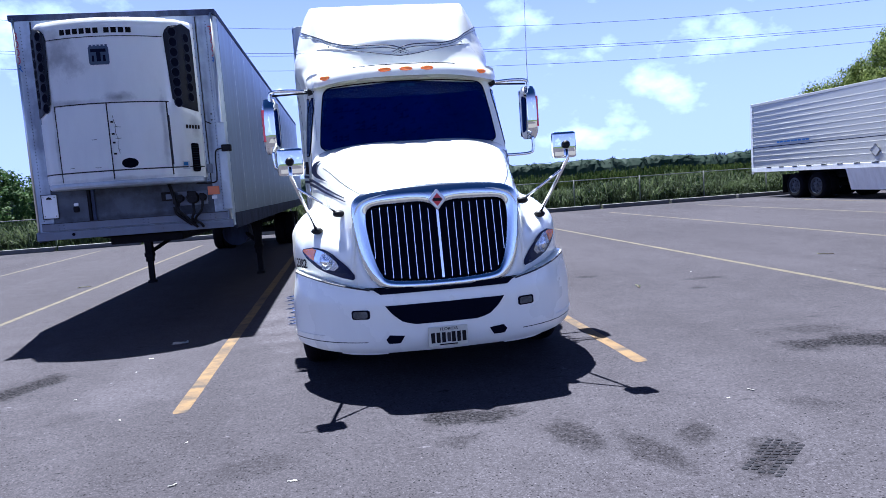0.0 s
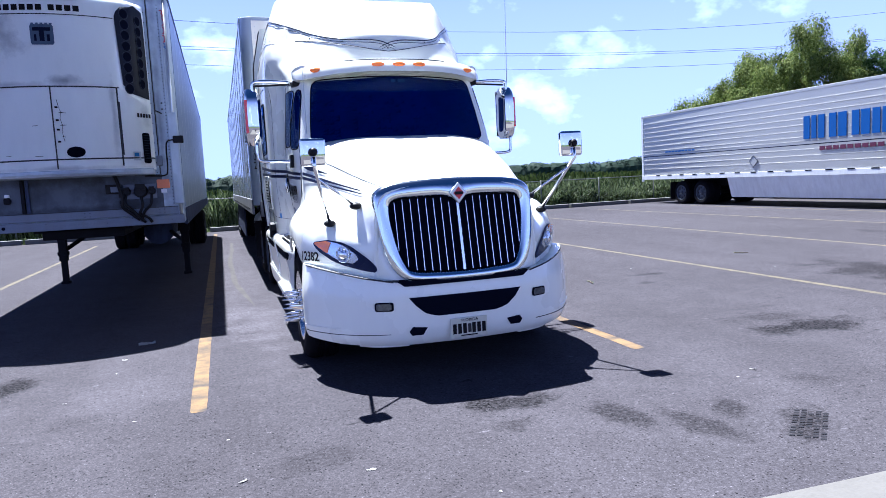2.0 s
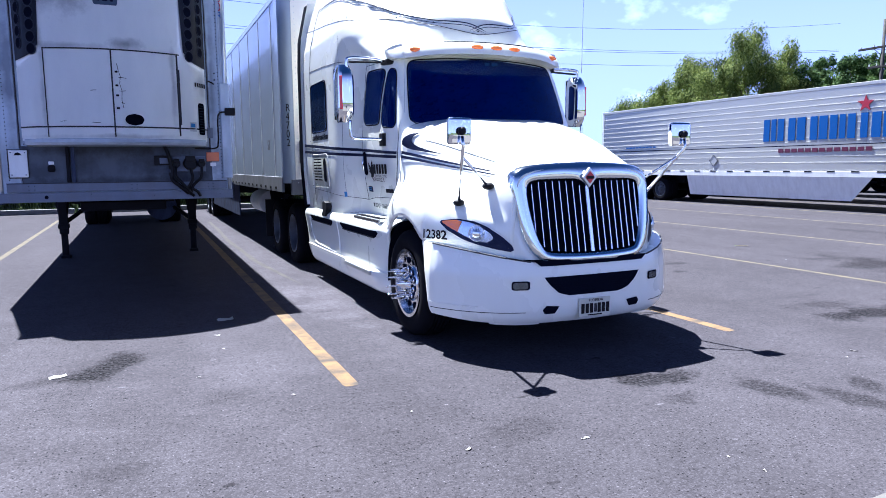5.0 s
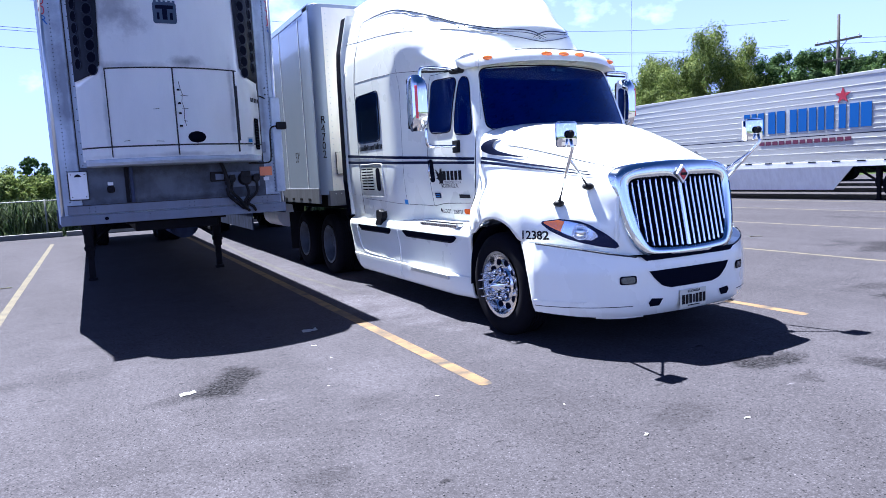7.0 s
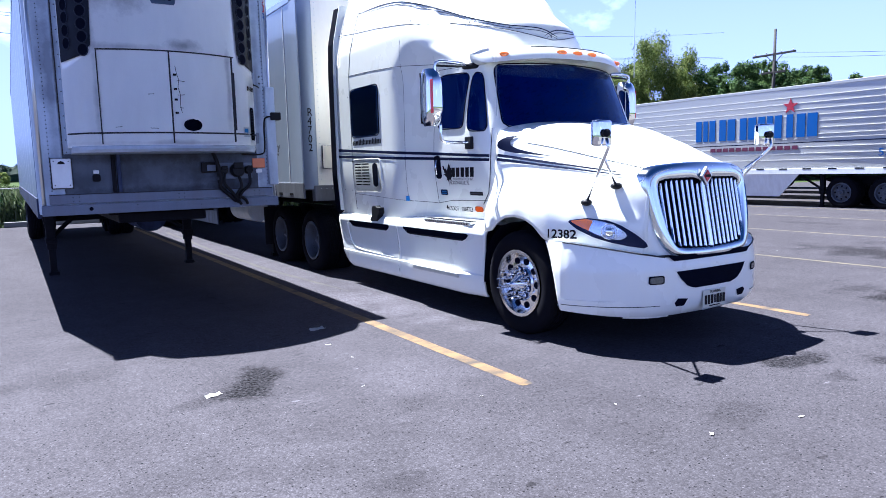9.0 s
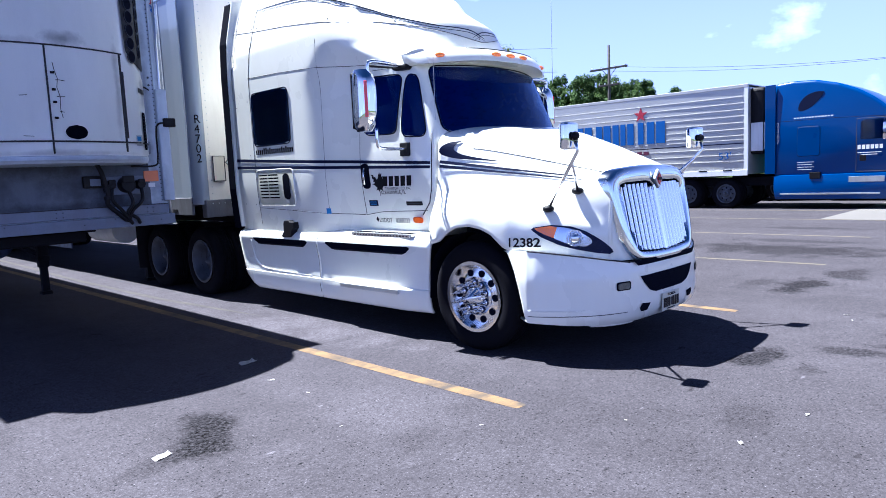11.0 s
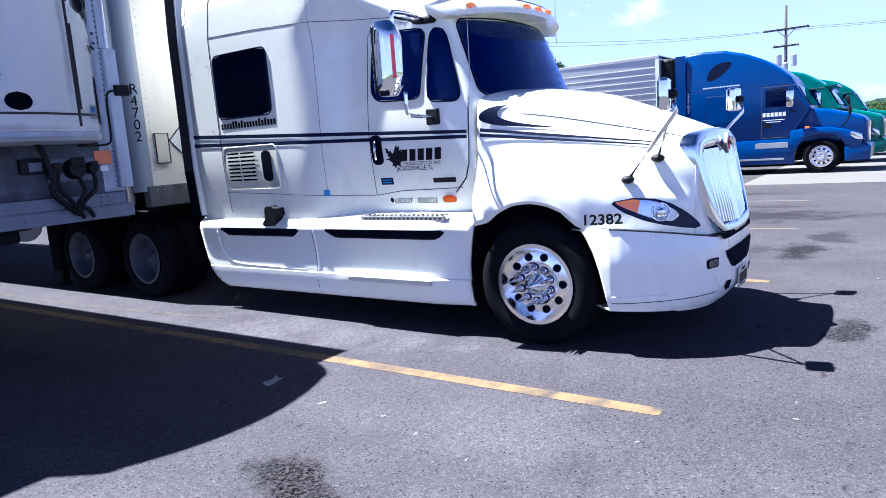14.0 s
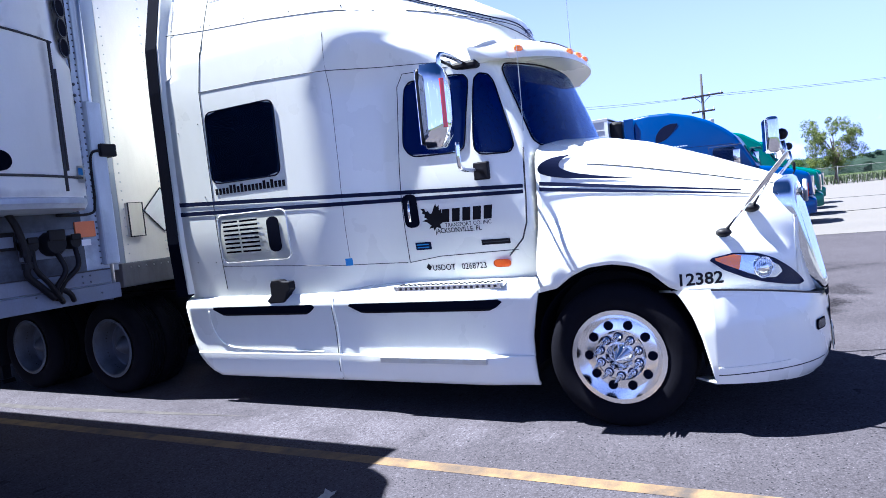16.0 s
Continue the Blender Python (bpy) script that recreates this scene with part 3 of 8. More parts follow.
for x, y0, y1 in lines:
    bm = bmesh.new()
    n = 80
    hw = 0.06 if -3 < x < 2 else 0.05
    along = [0.0, 0.008, 0.02, 0.04, 0.07] + [0.12 + (y1 - y0 - 0.12) * k / n for k in range(n + 1)]
    rows = []
    for d in along:
        w = hw * (0.55 + 0.45 * math.sqrt(1 - (1 - min(d / 0.07, 1.0)) ** 2))
        rows.append([(x - w + 0.008 * noise.noise((x, 3 * d, 1)), y0 + d, 0.002), (x + w + 0.008 * noise.noise((x, 3 * d, 5)), y0 + d, 0.002)])
    grid(rows, bm=bm, flip=True)
    tagged(part("parking_line", bm, YELLOW if -3 < x < 2 else PALELINE), "worn yellow painted bay line on the asphalt" if -3 < x < 2 else "faded cream painted bay line on the asphalt", "road marking", "bay lines", "structure")

scuff = [(-1.46, 4.2), (-1.56, 5.4), (-1.66, 6.8), (-1.68, 8.7), (-1.69, 10.8), (-1.62, 13.0), (-1.58, 16.0)]
line_ = smoothed([(x, y, 0.002) for x, y in scuff], 10)
line_ = [a.lerp(b, k / 6) for a, b in zip(line_, line_[1:]) for k in range(6)]
bm = grid([[p + Vector((d - w, 0, 0)), p + Vector((d + w, 0, 0))] for p, w, d in ((p, max(0.002, (0.045 + 0.02 * noise.noise((p.y * 1.3, 2, 2)) + 0.01 * noise.noise((p.y * 9, 2, 2))) * min(1, (p.y - 4.1) / 1.6)), 0.012 * noise.noise((p.y * 1.1, 7, 2))) for p in line_)], flip=True)
tagged(part("paint_scuff", bm, SCUFF), "pale scuffed streak on the asphalt beside the bay line", "road marking", kind="structure")

# a lorry's tread print beside the concrete
PRINT = mat("tyre_print", (0.0195, 0.0195, 0.02405), 0.9, vary=0.4, scale=20, spec=0.03)
tread = bmesh.new()
for i in range(5):
    for j in range(11):
        if noise.noise((i * 1.7, j * 0.9, 3)) > -0.25:
            u, v = -0.09 + 0.042 * i, -0.19 + 0.036 * j + (0.016 if i % 2 else 0)
            grid([[(u, v, 0), (u + 0.03, v + 0.008, 0)], [(u, v + 0.02, 0), (u + 0.03, v + 0.028, 0)]], bm=tread)
tagged(part("tyre_print", tread, PRINT, at=pose(1.43, -2.03, 0.003, 0, 0, -49) @ Matrix.Diagonal((0.95, 1.25, 1, 1))), "dark tread print left by a tyre on the asphalt", "tyre mark", kind="structure")

# kerb of precast blocks along the edge of the lot
kerb = thing("kerb", "low precast concrete wheel-stop kerb with gaps between its blocks", "kerb", kind="structure")
b = box(-1.5, -0.12, 0.0, 1.5, 0.12, 0.17, 0.02)
first = None
x = -46.0
while x < 30:
    m = pose(x + 1.55, 22.45 + 0.03 * noise.noise((x, 3, 3)), 0.0, 0, 0, 0.5 * noise.noise((x, 1, 1)))
    if first is None:
        first = part("kerb_block", b, KERB, kerb, at=m)
    else:
        again(first, m)
    x += 3.12

# ---- wheels ----
def wheel(parent, x, y, z=0.49, out=-1, spikes=False, r=0.49, bright=True, width=0.27, light=False, dish=False):
    """A lorry wheel: rim under the parent; tyre, hub, nuts and hand holes under the rim. out: the side its face looks to."""
    o = out
    prof = [(0.02, 0.29), (0.0, 0.305), (0.02, 0.315), (0.02, 0.285), (-0.02, 0.275), (-0.05, 0.262), (-0.035, 0.23), (-0.03, 0.17), (-0.012, 0.155), (-0.012, 0.085), (-0.03, 0.0)]
    if dish:
        prof = [(0.02, 0.275), (0.004, 0.295), (0.02, 0.31), (0.022, 0.285), (0.0, 0.268), (-0.06, 0.258), (-0.10, 0.25), (-0.15, 0.225), (-0.165, 0.17), (-0.165, 0.0)]
    rim = part("wheel", lathe([(o * a, q * r / 0.49) for a, q in prof], "x", 40), POLISHED if bright else DULLRIM, parent, smooth=True, at=pose(x, y, z))
    w = width
    tp = [(0.0, 0.31), (0.022, 0.345), (0.028, 0.40), (0.018, 0.445), (-0.01, 0.478), (-0.04, 0.489)]
    for k in range(5):
        a = -0.05 - (w - 0.1) * (k + 0.15) / 5
        tp += [(a, 0.49), (a - (w - 0.1) / 5 * 0.72, 0.49), (a - (w - 0.1) / 5 * 0.78, 0.478), (a - (w - 0.1) / 5 * 0.95, 0.478)]
    tp += [(-w + 0.04, 0.489), (-w + 0.01, 0.47), (-w - 0.02, 0.40), (-w, 0.31), (-w, 0.27), (-0.1, 0.25), (-0.06, 0.26)]
    part("tyre", lathe([(o * a, q * r / 0.49) for a, q in tp], "x", 48), RUBBER, rim, "black worn tyre", smooth=True)
    if dish:
        part("hub", lathe([(o * -0.03, 0.0), (o * -0.05, 0.035), (o * -0.11, 0.085), (o * -0.135, 0.10), (o * -0.15, 0.2)], "x", 24), DULLRIM, rim, "dull cone-shaped hub", smooth=True)
        return rim
    if light:
        part("hub", lathe([(o * 0.0, 0.0), (o * 0.04, 0.05), (o * 0.03, 0.08), (o * -0.03, 0.09)], "x", 20), DULLRIM, rim, smooth=True)
        hole = None
        for k in range(8):
            t = 2 * math.pi * k / 8
            m = pose(o * -0.028, 0.2 * math.cos(t), 0.2 * math.sin(t))
            if hole is None:
                hole = part("hand_hole", lathe([(-0.006, 0.0), (-0.006, 0.026), (0.006, 0.026), (0.006, 0.0)], "x", 12), INNER, rim, at=m)
            else:
                again(hole, m)
        return rim
    if spikes:
        hub = [(0.125, 0.0), (0.118, 0.006), (0.012, 0.09), (0.004, 0.088), (-0.012, 0.089), (-0.014, 0.102), (-0.03, 0.104)]
    else:
        hub = [(0.03, 0.0), (0.03, 0.06), (0.02, 0.075), (-0.03, 0.085)]
    part("hub_cap", lathe([(o * a, q) for a, q in hub], "x", 28), CHROME, rim, "pointed chrome hub cap" if spikes else "", smooth=True)
    nut = hole = nutshade = None
    for k in range(10):
        t = 2 * math.pi * (k + 0.5) / 10
        m = pose(o * -0.01, 0.132 * math.cos(t), 0.132 * math.sin(t))
        if nut is None:
            np_ = [(0.185, 0.0), (0.176, 0.004), (0.10, 0.014), (0.05, 0.0185), (0.022, 0.0165), (0.014, 0.024), (-0.01, 0.024)] if spikes else [(0.035, 0.0), (0.032, 0.012), (0.0, 0.017)]
            nut = part("lug_nut", lathe([(o * a, q) for a, q in np_], "x", 10), CHROME, rim, "spiked chrome nut cover" if spikes else "", smooth=True, at=m)
        else:
            again(nut, m)
        # dark discs drawn as the shadow round each nut
        if spikes:
            m = pose(o * -0.006, 0.132 * math.cos(t), 0.132 * math.sin(t))
            if nutshade is None:
                nutshade = part("nut_shadow_ring", lathe([(-0.004, 0.0), (-0.004, 0.031), (0.004, 0.031), (0.004, 0.0)], "x", 14), LAMPHOUSE, rim, "dark ring drawn as shadow round the nut", at=m)
            else:
                again(nutshade, m)
        t = 2 * math.pi * k / 10
        m = pose(o * -0.033, 0.212 * math.cos(t), 0.212 * math.sin(t))
        if hole is None:
            hole = part("hand_hole", lathe([(-0.009, 0.0), (-0.009, 0.031), (0.009, 0.031), (0.009, 0.0)], "x", 16), INNER, rim, at=m)
        else:
            again(hole, m)
    return rim


# ---- white tractor ----
truck = thing("tractor_truck", "white long-nosed sleeper tractor truck parked in a marked bay", "truck", pose(0, 0, 0))

# hood and fenders: lines along the length that carry the cross-section, as (y, x, z)
RIDGE = [(0.04, 0.0, 1.53), (0.15, 0.0, 1.58), (0.64, 0.0, 1.79), (1.0, 0.0, 1.925), (1.32, 0.0, 2.0), (1.66, 0.0, 2.03)]
CROWN = [(0.04, 0.35, 1.525), (0.15, 0.36, 1.575), (0.64, 0.42, 1.78), (1.0, 0.45, 1.915), (1.32, 0.50, 1.99), (1.66, 0.58, 2.015)]
SHOULDER = [(0.04, 0.60, 1.46), (0.3, 0.64, 1.56), (0.64, 0.70, 1.69), (1.0, 0.76, 1.80), (1.32, 0.83, 1.87), (1.66, 0.95, 1.92)]
CHEEK = [(0.04, 0.655, 1.30), (0.3, 0.73, 1.38), (0.64, 0.80, 1.49), (1.0, 0.87, 1.58), (1.32, 0.93, 1.64), (1.66, 1.01, 1.68)]
VALLEY = [(0.04, 0.665, 1.14), (0.3, 0.79, 1.22), (0.64, 0.87, 1.34), (1.0, 0.93, 1.43), (1.32, 0.98, 1.46), (1.66, 1.03, 1.46)]
FENDER_TOP = [(0.04, 0.67, 1.02), (0.16, 0.79, 1.08), (0.3, 0.89, 1.14), (0.52, 1.0, 1.24), (0.75, 1.06, 1.32), (1.1, 1.09, 1.37), (1.4, 1.10, 1.36), (1.66, 1.08, 1.31)]
FENDER_SIDE = [(0.04, 0.67, 0.93), (0.16, 0.80, 0.97), (0.3, 0.935, 1.0), (0.52, 1.08, 1.09), (0.75, 1.16, 1.18), (1.1, 1.20, 1.235), (1.4, 1.19, 1.22), (1.66, 1.15, 1.15)]
FENDER_EDGE = [(0.04, 0.665, 0.80), (0.16, 0.80, 0.82), (0.3, 0.935, 0.85), (0.52, 1.085, 0.895), (0.7, 1.165, 0.905), (0.78, 1.18, 0.94), (0.89, 1.20, 1.045), (1.0, 1.205, 1.09), (1.13, 1.21, 1.11), (1.28, 1.21, 1.095), (1.41, 1.20, 1.04), (1.52, 1.19, 0.96), (1.66, 1.17, 0.93)]
HOOD = [RIDGE, CROWN, SHOULDER, CHEEK, VALLEY, FENDER_TOP, FENDER_SIDE, FENDER_EDGE]


def hood_section(y, per=5):
    ctrl = []
    for tr in HOOD:
        ys = [q[0] for q in tr]
        ctrl.append((lerp(y, ys, [q[1] for q in tr]), y, lerp(y, ys, [q[2] for q in tr])))
    return smoothed(ctrl, per)


rows = []
for k in range(49):
    half = hood_section(0.04 + 1.62 * k / 48)
    rows.append([(-p.x, p.y, p.z) for p in half[::-1]] + [(p.x, p.y, p.z) for p in half[1:]])
bm = grid(rows, flip=True)
bmesh.ops.smooth_vert(bm, verts=[v for v in bm.verts if not v.is_boundary], factor=0.5, use_axis_x=True, use_axis_y=True, use_axis_z=True)
bmesh.ops.recalc_face_normals(bm, faces=bm.faces[:])
hood = part("hood", bm, WHITE, truck, "glossy white hood with moulded fenders", smooth="all")
sol = hood.modifiers.new("thickness", "SOLIDIFY")
sol.thickness, sol.offset = 0.02, -1


def flank(y, z):
    """The right-hand hood flank by y and height: the outermost point at that height."""
    half = hood_section(y, 10)
    best = half[-1]
    for a, b in zip(half, half[1:]):
        if (a.z - z) * (b.z - z) <= 0 and a.z != b.z:
            p = a.lerp(b, (z - a.z) / (b.z - a.z))
            best = p
    y2 = min(y + 0.05, 1.65)
    half2 = hood_section(y2, 10)
    bx = half2[-1].x
    for a, b in zip(half2, half2[1:]):
        if (a.z - z) * (b.z - z) <= 0 and a.z != b.z:
            bx = a.lerp(b, (z - a.z) / (b.z - a.z)).x
    slope = (bx - best.x) / max(y2 - y, 1e-3)
    return Vector((-best.x, y, z)), Vector((-1, -slope, 0.25)).normalized()


def mirrored(surf):
    def other(u, v):
        p, o = surf(u, v)
        return Vector((-p.x, p.y, p.z)), Vector((-o.x, o.y, o.z))
    return other


# dark wheel housings, and a plain box under the hood added to block light
part("hood_light_block", box(-0.62, 0.12, 0.5, 0.62, 1.7, 1.42, 0.03), DARK, truck)
for s in (-1, 1):
    part("wheel_housing", prism([(0.62, 0.45), (0.72, 0.82), (0.9, 1.02), (1.13, 1.09), (1.4, 1.02), (1.6, 0.85), (1.72, 0.5)], s * 0.6, s * 0.85, "x"), DARK, truck)

# wheel arch liners
    rows = [(0.60, 0.42), (0.64, 0.70), (0.74, 0.88), (0.90, 1.0), (1.13, 1.06), (1.38, 1.01), (1.54, 0.90), (1.66, 0.72), (1.70, 0.42)]
    line = smoothed([(0, a, b) for a, b in rows], 4)
    part("arch_liner", grid([[(s * 0.84, p.y, p.z) for p in line], [(s * 1.155, p.y, p.z) for p in line]]), INNER, truck, "black wheel arch liner", smooth="all")

# bumper
PLAN = ([0, 0.4, 0.6, 0.7, 0.8, 0.9, 1.0, 1.08, 1.14, 1.18, 1.2], [-0.115, -0.105, -0.07, -0.035, 0.015, 0.085, 0.18, 0.285, 0.38, 0.455, 0.52])


def bumper_at(x, z):
    top = lerp(abs(x), (0, 0.55, 0.8, 1.2), (0.775, 0.785, 0.83, 0.915))
    o = lerp(z, (0.28, 0.31, 0.36, 0.42, 0.66, 0.72, 0.80, 0.92), (-0.07, -0.035, -0.012, 0.0, 0.0, -0.006, -0.02, -0.045))
    s = min(abs(x), 1.2)
    e = 0.01
    y = lerp(s, *PLAN)
    sl = (lerp(min(s + e, 1.2), *PLAN) - lerp(max(s - e, 0), *PLAN)) / (2 * e)
    nrm = Vector((sl * (1 if x >= 0 else -1), -1, 0)).normalized()
    p = Vector((x, y, z)) + o * nrm
    return p, nrm


xs_ = [1.2 * math.sin(math.pi / 2 * k / 40) for k in range(41)]
xs_ = [-x for x in xs_[::-1]] + xs_[1:]
rows = []
for k in range(19):
    row = []
    for x in xs_:
        top = lerp(abs(x), (0, 0.55, 0.8, 1.2), (0.775, 0.785, 0.83, 0.915))
        bot = lerp(abs(x), (0, 0.7, 1.0, 1.2), (0.275, 0.285, 0.30, 0.325))
        row.append(bumper_at(x, bot + (top - bot) * k / 18)[0])
    # the ends run back to the wheel arch and follow its curve
    zz = row[0].z
    ye = lerp(zz, (0.325, 0.45, 0.62, 0.74, 0.84, 0.92), (0.54, 0.565, 0.605, 0.645, 0.70, 0.755))
    a, b = row[0], row[-1]
    ext_l = [Vector((a.x - 0.001 * i, a.y + (ye - a.y) * i / 4, a.z)) for i in range(1, 5)]
    ext_r = [Vector((-p.x, p.y, p.z)) for p in ext_l]
    rows.append(ext_l[::-1] + row + ext_r)
inner_top = [Vector((p.x * 0.9, p.y + 0.12, p.z - 0.01)) for p in rows[-1]]
inner_bot = [Vector((p.x * 0.93, p.y + 0.14, p.z + 0.01)) for p in rows[0]]
bm = grid([inner_bot] + rows + [inner_top])
bmesh.ops.recalc_face_normals(bm, faces=bm.faces[:])
bumper = part("bumper", bm, WHITE, truck, "white moulded bumper", smooth=True)
sol = bumper.modifiers.new("thickness", "SOLIDIFY")
sol.thickness, sol.offset = 0.015, -1


# thin dark line drawn in place of the crease's own shading
for s in (-1, 1):
    part("bumper_crease", tube([bumper_at(s * x, 0.385)[0] for x in (0.62, 0.7, 0.8, 0.9, 1.0, 1.08, 1.14, 1.18, 1.2)], 0.0035, 5), SEAM, bumper, smooth="all")


def on_bumper(x, z):
    return bumper_at(x, z)


air = [(-0.47, 0.665), (0.47, 0.665), (0.42, 0.60), (0.34, 0.53), (0.24, 0.505), (-0.24, 0.505), (-0.34, 0.53), (-0.42, 0.60)]
part("air_intake", patch(air, on_bumper, 0.004, 10, 24), INNER, bumper, "black mesh intake")
bm = bmesh.new()
for k in range(7):
    z = 0.53 + 0.02 * k
    w = lerp(z, (0.505, 0.53, 0.60, 0.665), (0.24, 0.34, 0.42, 0.47)) - 0.02
    part("intake_bar", tube([bumper_at(-w + 2 * w * i / 16, z)[0] + Vector((0, -0.004, 0)) for i in range(17)], 0.003, 4), INNER, bumper)
part("valance", patch([(-0.56, 0.80), (0.56, 0.80), (0.50, 0.755), (-0.50, 0.755)], lambda u, v: (Vector((u, lerp(abs(u), *PLAN) - 0.002, v)), Vector((0, -1, 0))), 0.004, 4, 24), INNER, bumper, "black gap above the bumper")
for s in (-1, 1):
    fog = part("fog_light", patch([(s * 0.655 + a, 0.605 + b) for a, b in rounded(-0.072, -0.036, 0.066, 0.036, 0.016)], on_bumper, 0.004, 8, 8), INNER, bumper, "black bezel")
    part("lens", patch([(s * 0.655 + a, 0.605 + b) for a, b in rounded(-0.06, -0.026, 0.05, 0.026, 0.012)], on_bumper, 0.010, 6, 6, 0.004), FOGLENS, fog, "bright reflector lens")
    part("tow_hole", patch([(s * 0.40 + s * a, 0.40 + b) for a, b in [(-0.07, 0.03), (0.05, 0.035), (0.08, 0.0), (0.06, -0.035), (-0.03, -0.035)]], on_bumper, 0.004, 6, 6), INNER, bumper)
    bm = bmesh.new()
    tube([bumper_at(s * x, 0.43)[0] for x in [0.95 + 0.025 * k for k in range(11)]], 0.006, 5, bm)
    part("side_crease", bm, WHITE, bumper, smooth=True)
    bm = bmesh.new()
    tube([bumper_at(s * x, lerp(x, (0, 0.55, 0.8, 1.2), (0.775, 0.785, 0.83, 0.915)))[0] + Vector((0, -0.006, 0.0)) for x in [0.58 + 0.031 * k for k in range(21)]], 0.007, 5, bm)
    part("bumper_gap", bm, SEAM, bumper, smooth=True)
for s in (-1, 1):
    rows = []
    for k in range(13):
        q, o = bumper_at(s * (0.48 + 0.034 * k), 0.30)
        q = q - o * (0.03 + 0.03 * (k / 12) ** 4)
        rows.append([q - o * 0.01 + Vector((0, 0, -0.005)), q + Vector((0, 0, -0.018)), q + Vector((0, 0, -0.030)), q - o * 0.05 + Vector((0, 0, -0.034))])
    part("lower_lip", grid(rows), WHITE, bumper, smooth="all")
plate = part("number_plate", box(-0.155, -0.128, 0.315, 0.155, -0.120, 0.47, 0.003), PLATE, truck, "small pale number plate")
for k in range(6):
    u = -0.135 + 0.042 * k + (0.035 if k > 2 else 0)
    part("plate_bar", box(u, -0.1325, 0.345, u + 0.03, -0.1295, 0.425), INK, plate)
part("plate_mark", box(-0.009, -0.1325, 0.35, 0.019, -0.1295, 0.42, 0.001), SEAM, plate)
part("plate_bar", box(-0.07, -0.1325, 0.325, 0.07, -0.1295, 0.334), INK, plate)
words("plate_state", "FLORIDA", 0.032, pose(-0.065, -0.1325, 0.434, 90, 0, 0), INK, plate, 1.1)

# grille
def grille_y(x, z):
    return -0.095 + 0.20 * (z - 0.8) + 0.11 * x * x


OUT = [(0.0, 1.575), (0.3, 1.565), (0.52, 1.545), (0.63, 1.50), (0.665, 1.42), (0.655, 1.25), (0.625, 1.05), (0.575, 0.90), (0.50, 0.82), (0.40, 0.785), (0.2, 0.775), (0.0, 0.775)]
INN = [(0.0, 1.385), (0.10, 1.432), (0.3, 1.434), (0.46, 1.43), (0.535, 1.405), (0.557, 1.345), (0.55, 1.22), (0.52, 1.05), (0.48, 0.93), (0.42, 0.865), (0.2, 0.845), (0.0, 0.84)]
o_, i_ = smoothed([(x, 0, z) for x, z in OUT], 4), smoothed([(x, 0, z) for x, z in INN], 4)


def full(line):
    return [(p.x, p.z) for p in line] + [(-p.x, p.z) for p in line[::-1][1:-1]]


fo, fi = full(o_), full(i_)
rows = []
for f, fwd in ((0.0, 0.10), (0.0, 0.0), (0.10, -0.022), (0.5, -0.030), (0.9, -0.022), (1.0, 0.0), (1.0, 0.06)):
    rows.append([(a[0] + (b[0] - a[0]) * f, grille_y(a[0] + (b[0] - a[0]) * f, a[1] + (b[1] - a[1]) * f) + fwd, a[1] + (b[1] - a[1]) * f) for a, b in zip(fo, fi)])
bm = grid(rows, True)
bmesh.ops.recalc_face_normals(bm, faces=bm.faces[:])
grille = part("grille", bm, SATIN, truck, "chrome grille surround", smooth="all")
part("backing", patch(fi, lambda u, v: (Vector((u, grille_y(u, v) + 0.05, v)), Vector((0, -1, 0))), 0.0, 24, 16), INNER, grille)
for s in (-1, 1):
    for k in range(8):
        x = 0.072 + 0.0625 * k
        top = 1.42 if x < 0.5 else 1.40
        if x < 0.09:
            top = 1.385
        bot = lerp(x, (0, 0.2, 0.42, 0.48, 0.52, 0.56), (0.85, 0.855, 0.875, 0.94, 1.06, 1.3))
        zz = [bot + (top - bot) * i / 10 for i in range(11)]
        bm = bmesh.new()
        grid([[(s * x + dx, grille_y(x, z) + dy, z) for dx, dy in ((-0.004, 0.04), (-0.0035, -0.006), (0, -0.012), (0.0035, -0.006), (0.004, 0.04))] for z in zz], bm=bm)
        part("grille_bar", bm, CHROME, grille, smooth="all")
zz = [0.85 + 0.55 * i / 10 for i in range(11)]
bm = bmesh.new()
grid([[(dx, grille_y(0, z) + dy, z) for dx, dy in ((-0.013, 0.03), (-0.011, -0.015), (0, -0.026), (0.011, -0.015), (0.013, 0.03))] for z in zz], bm=bm)
part("centre_bar", bm, CHROME, grille, smooth="all")
badge = part("badge", prism([(0, 1.365), (0.072, 1.45), (0, 1.535), (-0.072, 1.45)], -0.03, 0.0, "y", 0.008), ALU, grille, "bright metal diamond badge")
part("badge_face", prism([(0, 1.40), (0.043, 1.45), (0, 1.50), (-0.043, 1.45)], -0.037, -0.029, "y"), REDBITS, badge, "red enamel")
part("badge_mark", prism([(-0.034, 1.438), (0.034, 1.438), (0.034, 1.462), (-0.034, 1.462)], -0.042, -0.035, "y"), INK, badge)
# nose panels that close the hood against the grille surround
ring = sorted([(p.z, p.x) for p in o_[len(o_) // 4:] if p.z < 1.5])
